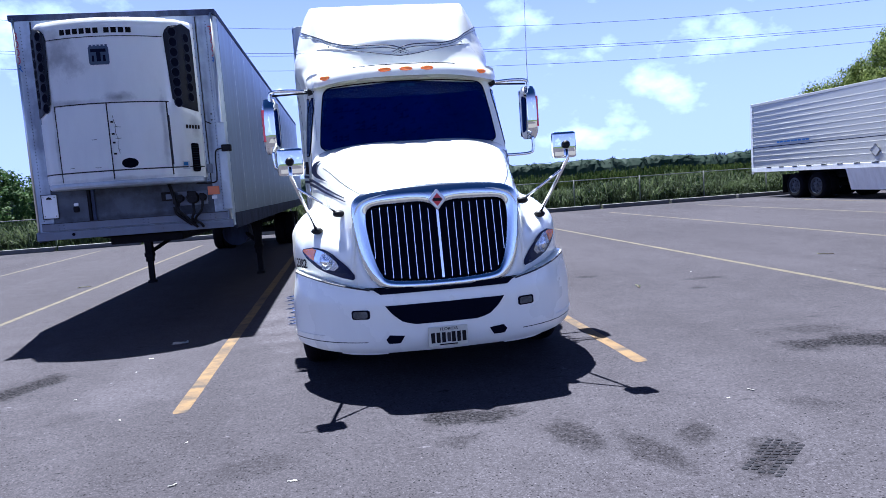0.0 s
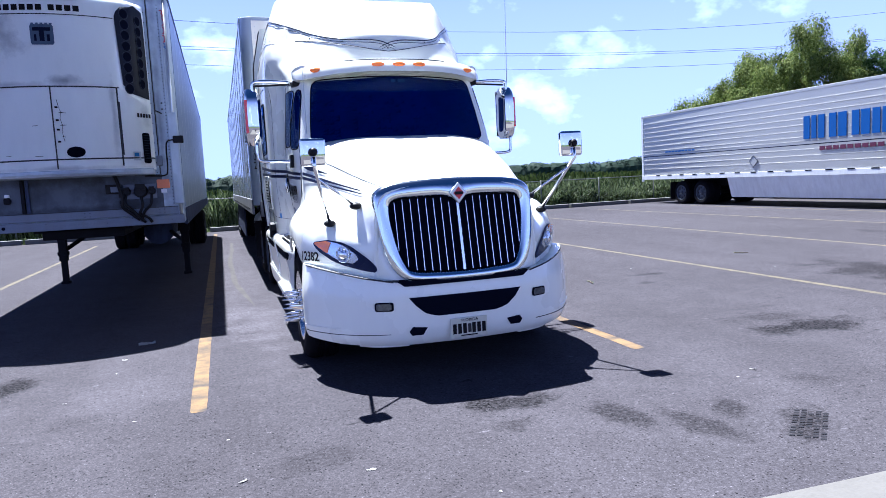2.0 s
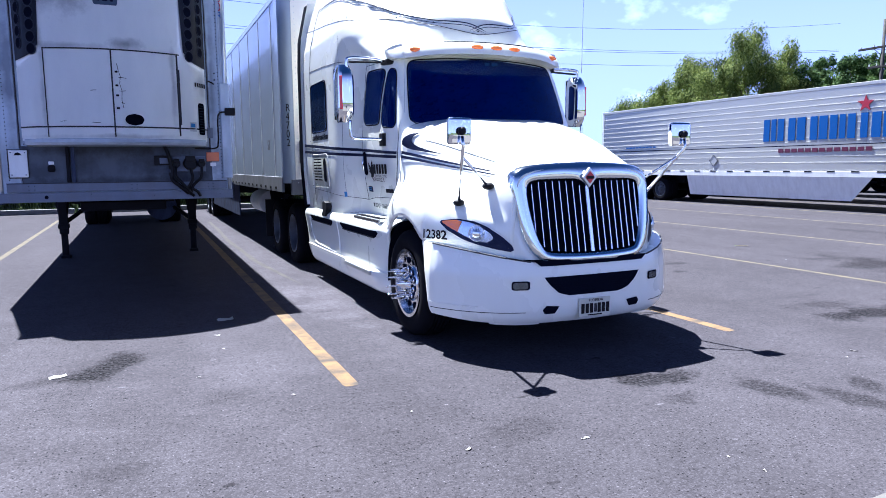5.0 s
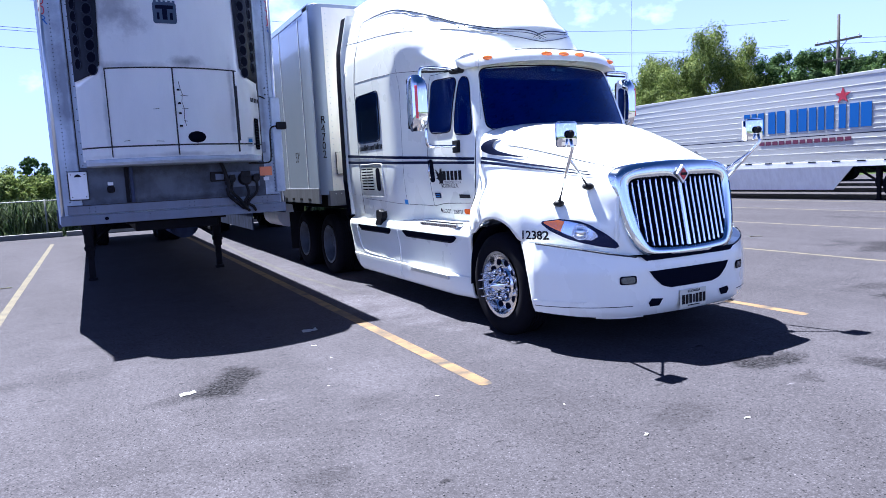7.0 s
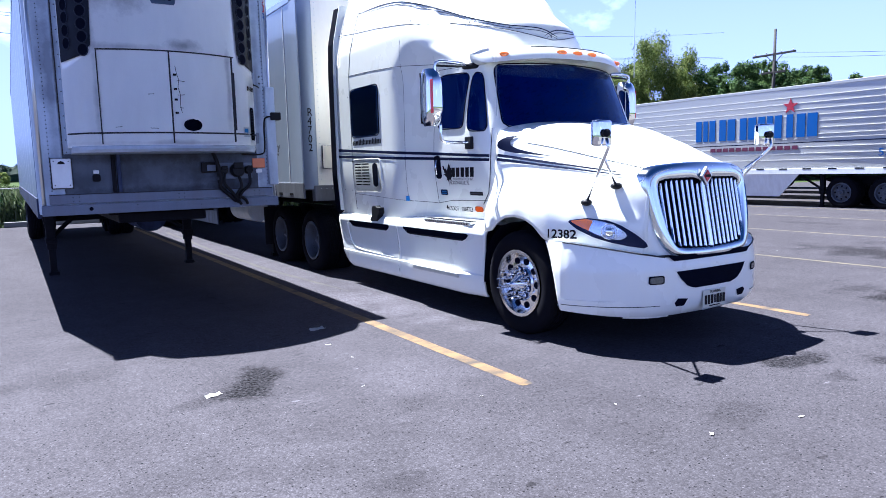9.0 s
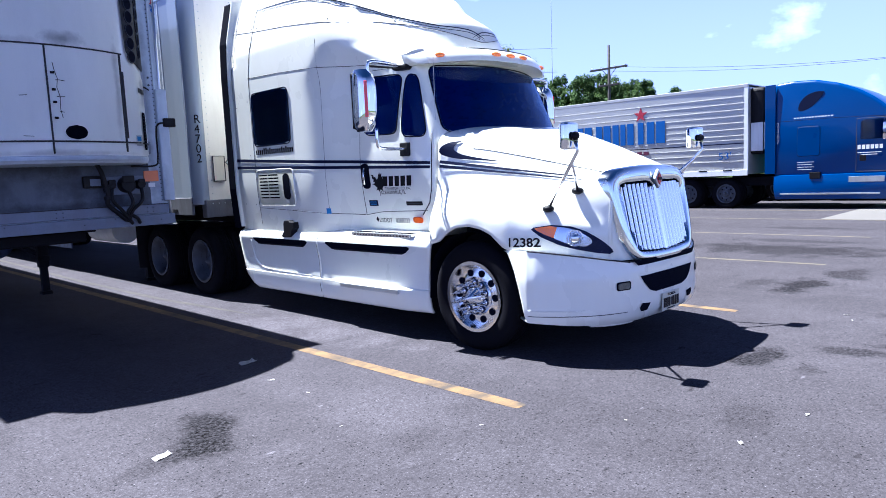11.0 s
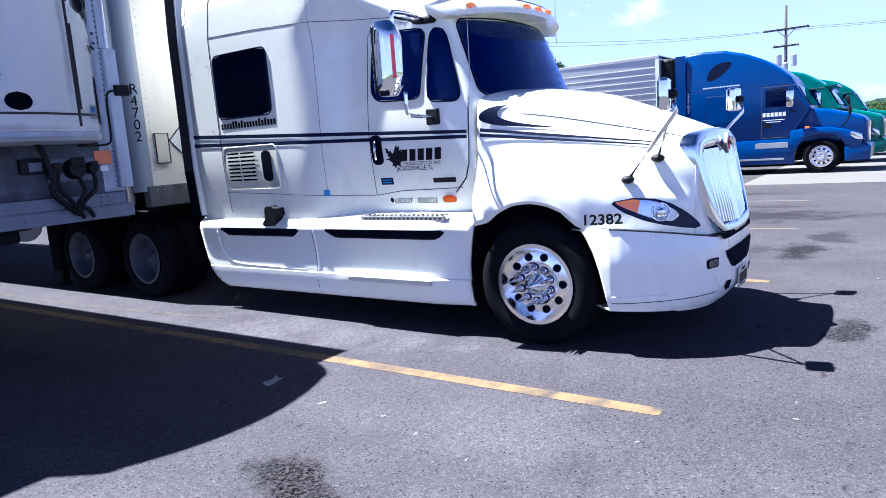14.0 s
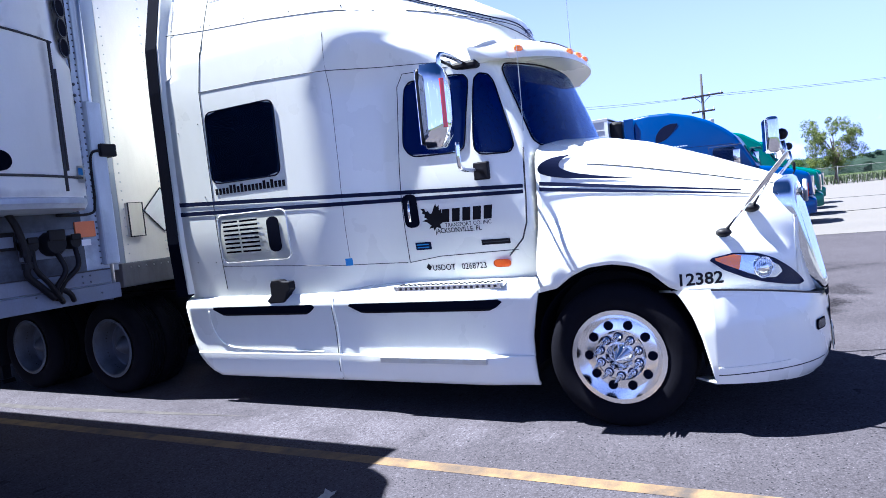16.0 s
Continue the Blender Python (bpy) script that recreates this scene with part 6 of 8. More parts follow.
# refrigerated trailer standing alone on its legs
tk = thing("refrigerated_trailer", "grimy white refrigerated semi-trailer standing on its landing legs", "trailer")
X0, X1, Y0, Y1 = -4.86, -2.25, 4.60, 20.8
XC = (X0 + X1) / 2
trailer_body(tk, X0, X1, Y0, Y1, 1.18, 4.12, DIRTY_SHADE, 0.10)
# side skin: the dark blue shade of the flanks is its base colour
SHADE_SHEET = mat("shade_blue_sheet", (0.21, 0.26, 0.36), 0.36, metal=0.5, vary=0.14, scale=1.3, dirt=(0.12, 0.14, 0.19), dirtamt=0.6, bump=0.04)
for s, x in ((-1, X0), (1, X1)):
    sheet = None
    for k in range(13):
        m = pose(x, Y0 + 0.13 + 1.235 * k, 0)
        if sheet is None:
            sheet = part("side_sheet", box(-0.006, 0.006, 1.37, 0.006, 1.229, 4.06, 0.003), SHADE_SHEET, tk, "side sheet coloured in dark blue shade", at=m)
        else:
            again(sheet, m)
flank_seams(tk, X1, 5.965, 20.6, 1.37, 4.05, 1.235, ALU, 1, 0.004)
flank_seams(tk, X0, 5.965, 20.6, 1.37, 4.05, 1.235, ALU, -1, 0.004)
part("top_cap", box(X0 - 0.01, Y0 - 0.02, 4.07, X1 + 0.01, Y1, 4.15, 0.012), GRIME_SHADE, tk, "dark dented top rail")
rvb = bmesh.new()
bmesh.ops.create_icosphere(rvb, subdivisions=1, radius=0.0075)
c0 = part("rivet", rvb, DULLRIM, tk, at=pose(X0 + 0.13, Y0 - 0.017, 1.26))
for s, x in ((-1, X0), (1, X1)):
    part("bottom_rail", box(x - 0.018, Y0 + 0.1, 1.14, x + 0.018, Y1, 1.36, 0.006), GRIME_SHADE, tk)
    part("corner_post", box(x - 0.25 if s > 0 else x + 0.06, Y0 - 0.014, 1.2, x - 0.06 if s > 0 else x + 0.25, Y0, 4.06, 0.004), DIRTY_SHADE, tk)
    part("corner_edge", tube([(x - s * 0.05, Y0 - 0.005, 1.2), (x - s * 0.05, Y0 - 0.005, 4.1)], 0.02, 8), ALU, tk, smooth="all")
    part("post_joint", box(x - s * 0.262 - 0.006, Y0 - 0.02, 1.42, x - s * 0.262 + 0.006, Y0 - 0.006, 4.05, 0.002), SEAM, tk)
    for k in range(62):
        again(c0, pose(x - s * 0.13, Y0 - 0.017, 1.3 + 0.044 * k), tk)
    for k in range(20):
        again(c0, pose(x - s * 0.30, Y0 - 0.006, 1.46 + 0.128 * k), tk)
    for k, ch in enumerate("3000R"):
        words("trailer_number", ch, 0.14, facing("-y", x - 0.115 if s > 0 else x + 0.03, Y0 - 0.02, 3.80 - 0.105 * k), LOGORED if k < 4 else LOGOBLUE, tk, 0.95)
# the cooling unit: a deep housing whose front bows outwards
BADGE = mat("slate_badge", (0.07, 0.10, 0.17), 0.4)
GRILLE_FACE = mat("black_grille_plastic", (0.013, 0.016, 0.03), 0.45, vary=0.15, scale=20, spec=0.25)
UX, uf, ub = -3.55, 3.97, 4.60          # the unit's middle, its front and its back


def bow(x, z):
    u = abs(x - UX)
    t = min(max((z - 3.78) / 0.175, 0.0), 1.0)
    return uf + 0.33 * u * u + 0.9 * max(0.0, u - 0.85) + 0.14 * (1 - math.sqrt(1 - t * t))


def swell(x, z):
    """The unit's front, and the way out of it."""
    e = 0.01
    dx = (bow(x + e, z) - bow(x - e, z)) / (2 * e)
    dz = (bow(x, z + e) - bow(x, z - e)) / (2 * e)
    return Vector((x, bow(x, z), z)), Vector((dx, -1, min(dz, 2.0))).normalized()


uxs = [UX + 0.995 * math.sin(math.pi / 2 * k / 14) for k in range(-14, 15)]
rows = []
for z in [1.88 + 0.19 * k for k in range(11)] + [3.82, 3.86, 3.89, 3.92, 3.94, 3.951]:
    rows.append([(uxs[0], ub, z)] + [(x, bow(x, z) + 0.004, z) for x in uxs] + [(uxs[-1], ub, z)])
rows.append([(x, ub, 3.955) for x, y, z in rows[-1]])
rows.insert(0, [(x, ub, 1.88) for x, y, z in rows[0]])
bm = grid(rows)
bmesh.ops.recalc_face_normals(bm, faces=bm.faces[:])
unit = part("cooling_unit", bm, REEFER, tk, "white cooling unit on the trailer's nose", smooth=True)


def panel(name, poly, material, lift=0.012, thick=0.012, par=unit, label="", n=10, m=12):
    return part(name, patch(poly, swell, lift, n, m, thick), material, par, label, smooth=True)


def unit_line(name, pts, r=0.006, lift=0.014, material=SEAM):
    """A dark joint that follows the bowed front."""
    line = []
    for a, b in zip(pts, pts[1:]):
        k_ = max(1, int(math.hypot(a[0] - b[0], a[1] - b[1]) / 0.08))
        for k in range(k_):
            q, o = swell(a[0] + (b[0] - a[0]) * k / k_, a[1] + (b[1] - a[1]) * k / k_)
            line.append(q + o * lift)
    q, o = swell(*pts[-1])
    return part(name, tube(line + [q + o * lift], r, 6), material, unit, smooth="all")


panel("top_panel", [(-4.50, 3.70), (-2.60, 3.70), (-2.585, 3.80), (-2.62, 3.90), (-2.70, 3.935), (-4.40, 3.935), (-4.48, 3.90), (-4.515, 3.80)], REEFER, label="white top panel", n=14, m=24)
panel("upper_door", [(-4.29, 3.685), (-2.862, 3.685), (-2.875, 2.885), (-4.265, 2.885)], REEFER, label="white panel with soot stains", m=20)
for x0, x1 in ((-4.235, -3.588), (-3.562, -2.905)):
    panel("lower_door", [(x0, 2.86), (x1, 2.86), (x1, 2.034), (x0, 2.034)], REEFER)
    panel("kick_panel", [(x0, 2.010), (x1, 2.010), (x1, 1.905), (x0, 1.905)], REEFER, n=3, m=10)
for s in (-1, 1):
    def sx(a, s=s):
        return UX + s * a
    panel("side_door", [(sx(0.70), 2.86), (sx(0.76), 2.84), (sx(0.82), 2.77), (sx(0.90), 2.735), (sx(0.985), 2.725), (sx(0.985), 2.034), (sx(0.70), 2.034)], REEFER, n=14, m=8)
    panel("kick_panel", [(sx(0.70), 2.010), (sx(0.985), 2.010), (sx(0.985), 1.905), (sx(0.70), 1.905)], REEFER, n=3, m=8)
    poly = [(sx(0.70), 3.72), (sx(0.73), 3.80), (sx(0.80), 3.86), (sx(0.90), 3.885), (sx(0.975), 3.86), (sx(0.985), 3.70), (sx(0.985), 2.755), (sx(0.90), 2.765), (sx(0.83), 2.80), (sx(0.775), 2.87), (sx(0.735), 2.89)]
    gr = panel("air_grille", poly, GRILLE_FACE, 0.020, 0.02, label="black air grille with round holes", n=22, m=8)
    hole = ringm = None
    for r_ in range(8):
        for q, (a_, w_) in enumerate(((0.800, 0.048), (0.925, 0.050))):
            z = 2.875 + 0.128 * r_ + (0.064 if q else -0.01)
            if z > 3.80:
                continue
            p, o = swell(sx(a_), z)
            m = Matrix.LocRotScale(p + o * 0.024, o.to_track_quat("Y", "Z"), None)
            if hole is None:
                hole = part("grille_hole", prism([(w_ * math.cos(t_), 0.056 * math.sin(t_)) for t_ in [2 * math.pi * k / 14 for k in range(14)]], -0.002, 0.002, "y"), INNER, gr, at=m)
                ringm = part("grille_ring", tube([(0.052 * math.cos(2 * math.pi * k / 14), 0, 0.060 * math.sin(2 * math.pi * k / 14)) for k in range(15)], 0.006, 5), GRILLE_FACE, gr, at=m, smooth="all")
            else:
                again(hole, m, gr)
                again(ringm, m, gr)
unit_line("panel_gap", [(-4.53, 3.695), (-2.86, 3.695)], 0.005)
unit_line("panel_gap", [(-4.25, 2.872), (-2.86, 2.872)], 0.007)
unit_line("panel_gap", [(-4.53, 2.022), (-2.56, 2.022)], 0.008)
unit_line("door_gap", [(-3.575, 2.87), (-3.575, 1.91)], 0.008)
unit_line("door_gap", [(-4.245, 2.87), (-4.245, 1.91)], 0.006)
unit_line("hinge_bar", [(-2.89, 2.87), (-2.89, 1.93)], 0.010, 0.018)
unit_line("hinge_bar", [(-2.88, 2.70), (-2.88, 2.06)], 0.009, 0.030)
# a rounded drip tray under the doors
rows = []
for k in range(29):
    x = -4.52 + 1.95 * k / 28
    y = bow(x, 2.0)
    rows.append([(x, ub, 1.895), (x, y + 0.01, 1.897), (x, y - 0.022, 1.885), (x, y - 0.024, 1.855), (x, y + 0.01, 1.825), (x, ub, 1.815)])
bm = grid(rows, True)
bm.verts.ensure_lookup_table()
bm.faces.new([bm.verts[k] for k in range(6)])
bm.faces.new([bm.verts[len(bm.verts) - 6 + k] for k in range(6)][::-1])
bmesh.ops.recalc_face_normals(bm, faces=bm.faces[:])
part("tray", bm, DIRTY_SHADE, unit, "grimy rounded drip tray", smooth=True)
for z in (2.22, 2.36, 2.47, 2.62):
    p, o = swell(-3.535, z)
    part("latch", box(-3.545, p.y - 0.032, z, -3.515, p.y - 0.008, z + 0.02, 0.003), DARK, unit)
panel("inspection_port", [(-3.37 + 0.098 * math.cos(t_), 2.105 + 0.066 * math.sin(t_)) for t_ in [2 * math.pi * k / 20 for k in range(20)]], INNER, 0.016, 0.004, label="dark oval port")
bd = panel("unit_badge", rounded(-3.715, 3.345, -3.475, 3.575, 0.014), BADGE, 0.020, 0.008, label="square blue badge")
for b4 in ([(-3.685, 3.50), (-3.505, 3.50), (-3.505, 3.54), (-3.685, 3.54)], [(-3.62, 3.385), (-3.57, 3.385), (-3.57, 3.50), (-3.62, 3.50)], [(-3.545, 3.385), (-3.515, 3.385), (-3.515, 3.46), (-3.545, 3.46)], [(-3.675, 3.385), (-3.65, 3.385), (-3.65, 3.46), (-3.675, 3.46)]):
    panel("badge_bar", b4, STRIPE, 0.025, 0.003, bd, n=2, m=3)
for k in range(5):
    x = -3.70 + 0.047 * k
    panel("badge_tooth", [(x, 3.575), (x + 0.028, 3.575), (x + 0.028, 3.592), (x, 3.592)], BADGE, 0.020, 0.008, bd, n=2, m=2)
for k in range(10):
    x = -4.05 + 0.083 * k + (0.045 if k > 5 else 0)
    panel("name_bar", [(x, 3.735), (x + 0.062, 3.735), (x + 0.062, 3.80), (x, 3.80)], INK, 0.018, 0.003, n=4, m=3)
slot = panel("vent_slot", rounded(-2.675, 1.955, -2.60, 2.335, 0.012), INNER, 0.02, 0.004, n=20, m=3)
for k in range(11):
    panel("vent_bar", [(-2.668, 1.98 + 0.032 * k), (-2.607, 1.98 + 0.032 * k), (-2.607, 1.987 + 0.032 * k), (-2.668, 1.987 + 0.032 * k)], GRILLE_FACE, 0.026, 0.004, slot, n=1, m=2)
panel("small_sticker", [(-2.775, 1.99), (-2.70, 1.99), (-2.70, 2.10), (-2.775, 2.10)], ALU, 0.016, 0.003, n=2, m=2)
panel("small_sticker", [(-2.765, 2.04), (-2.715, 2.04), (-2.715, 2.085), (-2.765, 2.085)], DECALBLUE, 0.019, 0.003, n=2, m=2)
for k in range(5):
    u = -2.70 + 0.028 * k
    panel("model_bar", [(u, 2.525), (u + 0.02, 2.525), (u + 0.02, 2.575), (u, 2.575)], SEAM, 0.016, 0.003, n=2, m=2)
# cracked paint beside the door gap
for pts in ([(-3.52, 2.72), (-3.508, 2.64), (-3.49, 2.58), (-3.502, 2.50), (-3.482, 2.42), (-3.49, 2.32), (-3.475, 2.23)], [(-3.51, 2.565), (-3.49, 2.57), (-3.43, 2.562)], [(-3.51, 2.42), (-3.482, 2.418), (-3.44, 2.425)], [(-3.495, 2.29), (-3.46, 2.282)], [(-4.12, 2.08), (-4.06, 2.085)], [(-3.80, 2.42), (-3.74, 2.425)], [(-3.80, 2.07), (-3.72, 2.066)]):
    unit_line("paint_crack", pts, 0.0028, 0.0125)
# nose below the unit: soot, and the overhang's shade put into the colours
NOSE = mat("sooty_shaded_nose", (0.10, 0.115, 0.15), 0.6, spec=0.15, vary=0.12, scale=2.5, dirt=(0.06, 0.065, 0.085), dirtamt=0.7, bump=0.06)
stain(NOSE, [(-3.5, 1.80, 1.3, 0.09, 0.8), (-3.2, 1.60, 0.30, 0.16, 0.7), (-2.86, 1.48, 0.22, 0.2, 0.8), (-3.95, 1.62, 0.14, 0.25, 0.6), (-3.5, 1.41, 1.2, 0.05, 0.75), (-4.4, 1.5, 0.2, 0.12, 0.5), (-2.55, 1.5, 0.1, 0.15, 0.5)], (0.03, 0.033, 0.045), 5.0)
SILL = mat("worn_shaded_sill", (0.16, 0.18, 0.235), 0.55, metal=0.0, spec=0.12, vary=0.15, scale=3, dirt=(0.14, 0.14, 0.17), dirtamt=0.7)
ny = Y0 - 0.012
part("nose_plate", box(-4.60, ny - 0.01, 1.38, -2.50, ny + 0.01, 1.82, 0.004), NOSE, tk, "soot-stained nose plate darkened for shade under the unit")
part("nose_sill", box(-4.76, ny - 0.03, 1.285, -2.33, ny, 1.385, 0.008), SILL, tk, "riveted sill darkened for shade under the unit")
part("lower_sill", box(-4.84, ny - 0.024, 1.165, -2.26, ny, 1.278, 0.006), SILL, tk, "scraped lower sill darkened for shade under the unit")
part("sill_joint", box(-4.76, ny - 0.028, 1.383, -2.33, ny - 0.006, 1.393, 0.002), SEAM, tk)
for x in (-4.54, -4.48, -3.45, -3.39, -2.56, -2.50):
    for dz in (0.0, 0.045):
        again(c0, pose(x, ny - 0.034, 1.312 + dz), tk)
for x, z in ((-4.36, 1.215), (-3.9, 1.25), (-3.2, 1.22), (-2.9, 1.26), (-2.42, 1.22)):
    again(c0, pose(x, ny - 0.028, z), tk)
part("sill_plug", lathe([(ny - 0.034, 0.0), (ny - 0.034, 0.02), (ny - 0.02, 0.022)], "y", 10, centre=(-4.37, 0, 1.225)), INNER, tk)
pl = part("access_plate", box(-4.72, ny - 0.035, 1.46, -4.53, ny - 0.012, 1.775, 0.01), WHITE2, tk, "bolted white access plate")
for dx in (0.025, 0.165):
    for dz in (0.03, 0.285):
        again(c0, pose(-4.72 + dx, ny - 0.038, 1.46 + dz), tk)
part("plate_edge", tube([(-4.725, ny - 0.028, 1.455), (-4.525, ny - 0.028, 1.455), (-4.525, ny - 0.028, 1.78), (-4.725, ny - 0.028, 1.78), (-4.725, ny - 0.028, 1.455)], 0.006, 5), SEAM, pl)
part("access_mark", prism([(-4.665, 1.715), (-4.585, 1.715), (-4.60, 1.738), (-4.625, 1.75), (-4.65, 1.738)], ny - 0.039, ny - 0.034, "y"), INK, pl)
for x, m_ in ((-4.14, DARK), (-4.085, GRIME_SHADE)):
    part("strut", box(x, ny - 0.05, 1.395, x + 0.04, ny - 0.01, 1.81, 0.006), m_, tk)
part("latch_block", box(-4.335, ny - 0.05, 1.52, -4.255, ny - 0.01, 1.60, 0.02), DARK, tk)
part("latch_tab", box(-4.325, ny - 0.03, 1.605, -4.265, ny - 0.01, 1.645, 0.008), WHITE2, tk)
cp = part("connector_panel", box(-2.97, ny - 0.03, 1.51, -2.575, ny - 0.01, 1.70, 0.006), SILL, tk, "panel of air and electric couplings")
for x, r_ in ((-2.93, 0.05), (-2.765, 0.085), (-2.63, 0.05)):
    cpl = part("coupling", lathe([(ny - 0.12, 0.0), (ny - 0.12, r_ * 0.8), (ny - 0.09, r_), (ny - 0.02, r_)], "y", 14, centre=(x, 0, 1.61)), BLACK, cp, "black coupling", smooth=True)
    part("coupling_lid", box(x - 0.7 * r_, ny - 0.135, 1.61 + 0.2 * r_, x + 0.7 * r_, ny - 0.115, 1.61 + 1.1 * r_, 0.008), BLACK, cpl)
for pts in ([(-2.93, ny - 0.10, 1.59), (-2.95, ny - 0.15, 1.46), (-2.85, ny - 0.12, 1.34), (-2.76, ny - 0.08, 1.22)], [(-2.765, ny - 0.10, 1.55), (-2.75, ny - 0.15, 1.42), (-2.80, ny - 0.1, 1.30), (-2.74, ny - 0.06, 1.20)], [(-2.63, ny - 0.1, 1.58), (-2.65, ny - 0.14, 1.44), (-2.74, ny - 0.1, 1.34), (-2.78, ny - 0.06, 1.22)], [(-2.80, ny - 0.08, 1.32), (-2.70, ny - 0.08, 1.26), (-2.66, ny - 0.06, 1.20)]):
    part("hose", tube(smoothed(pts, 6), 0.019, 6), BLACK, tk, "black hanging hose", smooth="all")
part("socket_box", box(-3.18, ny - 0.06, 1.59, -3.0, ny - 0.01, 1.71, 0.008), BLACK, tk, "black socket box")
part("socket_label", box(-3.12, ny - 0.064, 1.61, -3.02, ny - 0.059, 1.68), SILL, tk)
part("hose", tube(smoothed([(-3.06, ny - 0.10, 1.84), (-3.02, ny - 0.13, 1.72), (-2.98, ny - 0.13, 1.52), (-2.99, ny - 0.12, 1.42), (-2.90, ny - 0.10, 1.33), (-2.80, ny - 0.07, 1.24)], 6), 0.024, 8), BLACK, tk, "black hanging hose", smooth="all")
for z in (1.56, 1.48):
    part("hose_tie", lathe([(z - 0.02, 0.0), (z - 0.02, 0.038), (z + 0.02, 0.038), (z + 0.02, 0.0)], "z", 10, centre=(-2.985, ny - 0.125, 0)), BLACK, tk)
part("orange_reflector", box(-2.565, ny - 0.03, 1.635, -2.41, ny - 0.012, 1.75, 0.004), ORANGE, tk)
part("paper_label", box(-2.52, ny - 0.018, 1.575, -2.45, ny - 0.012, 1.62), WHITE2, tk)
part("conduit", tube(smoothed([(-2.70, ny - 0.05, 1.80), (-2.46, ny - 0.065, 1.80), (-2.415, ny - 0.07, 1.88), (-2.41, ny - 0.07, 2.14), (-2.385, ny - 0.07, 2.24), (-2.29, ny - 0.06, 2.262)], 6), 0.010, 6), BLACK, tk, "black cable", smooth="all")
part("conduit_cover", box(-2.37, ny - 0.05, 1.42, -2.25, ny + 0.02, 2.62, 0.015), DIRTY_SHADE, tk, "white conduit cover")
part("junction_box", box(-2.32, ny - 0.085, 2.215, -2.19, ny - 0.0, 2.31, 0.012), BLACK, tk)
part("relay_box", box(-2.54, ny - 0.05, 1.93, -2.47, ny - 0.0, 2.06, 0.008), SILL, tk, "small grey relay box")
part("upper_conduit", box(-2.375, ny - 0.02, 2.62, -2.335, ny + 0.01, 3.9, 0.006), DIRTY_SHADE, tk)
for z in (2.66, 2.74):
    again(c0, pose(-2.42, ny - 0.01, z) @ Matrix.Scale(1.8, 4), tk)
part("door_hook", tube([(-2.50, ny - 0.02, 2.64), (-2.46, ny - 0.04, 2.62), (-2.43, ny - 0.02, 2.605)], 0.008, 5), BLACK, tk)
landing_gear(tk, XC, 8.9, 1.18, 1.06)
running_gear(tk, XC, (16.9, 18.15))
part("underbeam", box(XC - 0.5, 5.0, 1.02, XC + 0.5, 20.5, 1.2, 0.02), DARK, tk)
part("fuel_tank", lathe([(9.4, 0.0), (9.4, 0.27), (11.0, 0.27), (11.0, 0.0)], "y", 24, centre=(-3.0, 0, 0.84)), GRIME_SHADE, tk, "round fuel tank", smooth=True)
part("kingpin_plate", box(XC - 0.6, 5.0, 1.12, XC + 0.6, 6.8, 1.19, 0.01), DARK, tk)

# ribbed trailer across the lot
hel = thing("ribbed_trailer", "ribbed aluminium refrigerated semi-trailer with blue lettering", "trailer")
X0, X1, Y0, Y1 = 17.0, 19.6, 5.55, 22.15
trailer_body(hel, X0 + 0.01, X1, Y0, Y1, 1.12, 3.96, RIBBED, 0.06)
rb_ = None
for k in range(11):
    z = 1.55 + 0.205 * k
    if abs(z - 2.17) < 0.05:
        z += 0.07
    if rb_ is None:
        rb_ = part("side_rib", box(-0.012, Y0 + 0.12, -0.014, 0.008, Y1 - 0.1, 0.014, 0.005), RIBBED, hel, at=pose(X0, 0, z))
    else:
        again(rb_, pose(X0, 0, z))
part("dark_band", box(X0 - 0.006, Y0 + 0.1, 2.105, X0 + 0.01, Y1 - 0.1, 2.135), STRIPE, hel, "thin dark band")
part("top_rail", box(X0 - 0.015, Y0, 3.88, X1, Y1, 3.985, 0.01), RIBBED, hel)
part("bottom_rail", box(X0 - 0.02, Y0, 1.08, X0 + 0.03, Y1, 1.26, 0.006), WHITE2, hel, "pale bottom rail")
for k in range(19):
    part("conspicuity_mark", box(X0 - 0.024, Y0 + 0.5 + 0.82 * k, 1.235, X0 - 0.019, Y0 + 0.78 + 0.82 * k, 1.275), INK, hel)
part("front_post", box(X0 - 0.012, Y0, 1.12, X0 + 0.03, Y0 + 0.12, 3.95), WHITE2, hel)
part("rear_post", box(X0 - 0.012, Y1 - 0.1, 1.0, X0 + 0.03, Y1 + 0.02, 3.98), WHITE2, hel)
skb = prism([(8.9, 1.10), (16.6, 1.10), (16.6, 0.32), (9.7, 0.32)], X0, X0 + 0.02, "x")
for v in skb.verts:
    v.co.x += 0.28 * (1.10 - v.co.z)
part("side_skirt", skb, WHITE2, hel, "white aerodynamic skirt sloping inwards")


running_gear(hel, 18.3, (18.2, 19.45))
landing_gear(hel, 18.3, 8.3, 1.1)
part("cooling_unit", prism(rounded(17.2, 1.75, 19.4, 3.85, 0.1), Y0 - 0.42, Y0, "y", 0.05), BLACK, hel, "black cooling unit", smooth=True)
part("unit_panel", box(17.22, Y0 - 0.45, 1.9, 19.38, Y0 - 0.41, 2.75, 0.02), WHITE2, hel)
part("unit_side", box(17.17, Y0 - 0.40, 1.85, 17.22, Y0 - 0.02, 2.75, 0.02), WHITE2, hel)
plc = part("placard_holder", box(-0.006, -0.15, -0.15, 0.006, 0.15, 0.15, 0.003), RIBBED, hel, "diamond placard holder", at=pose(X0 - 0.018, 15.2, 1.66, 45, 0, 0))
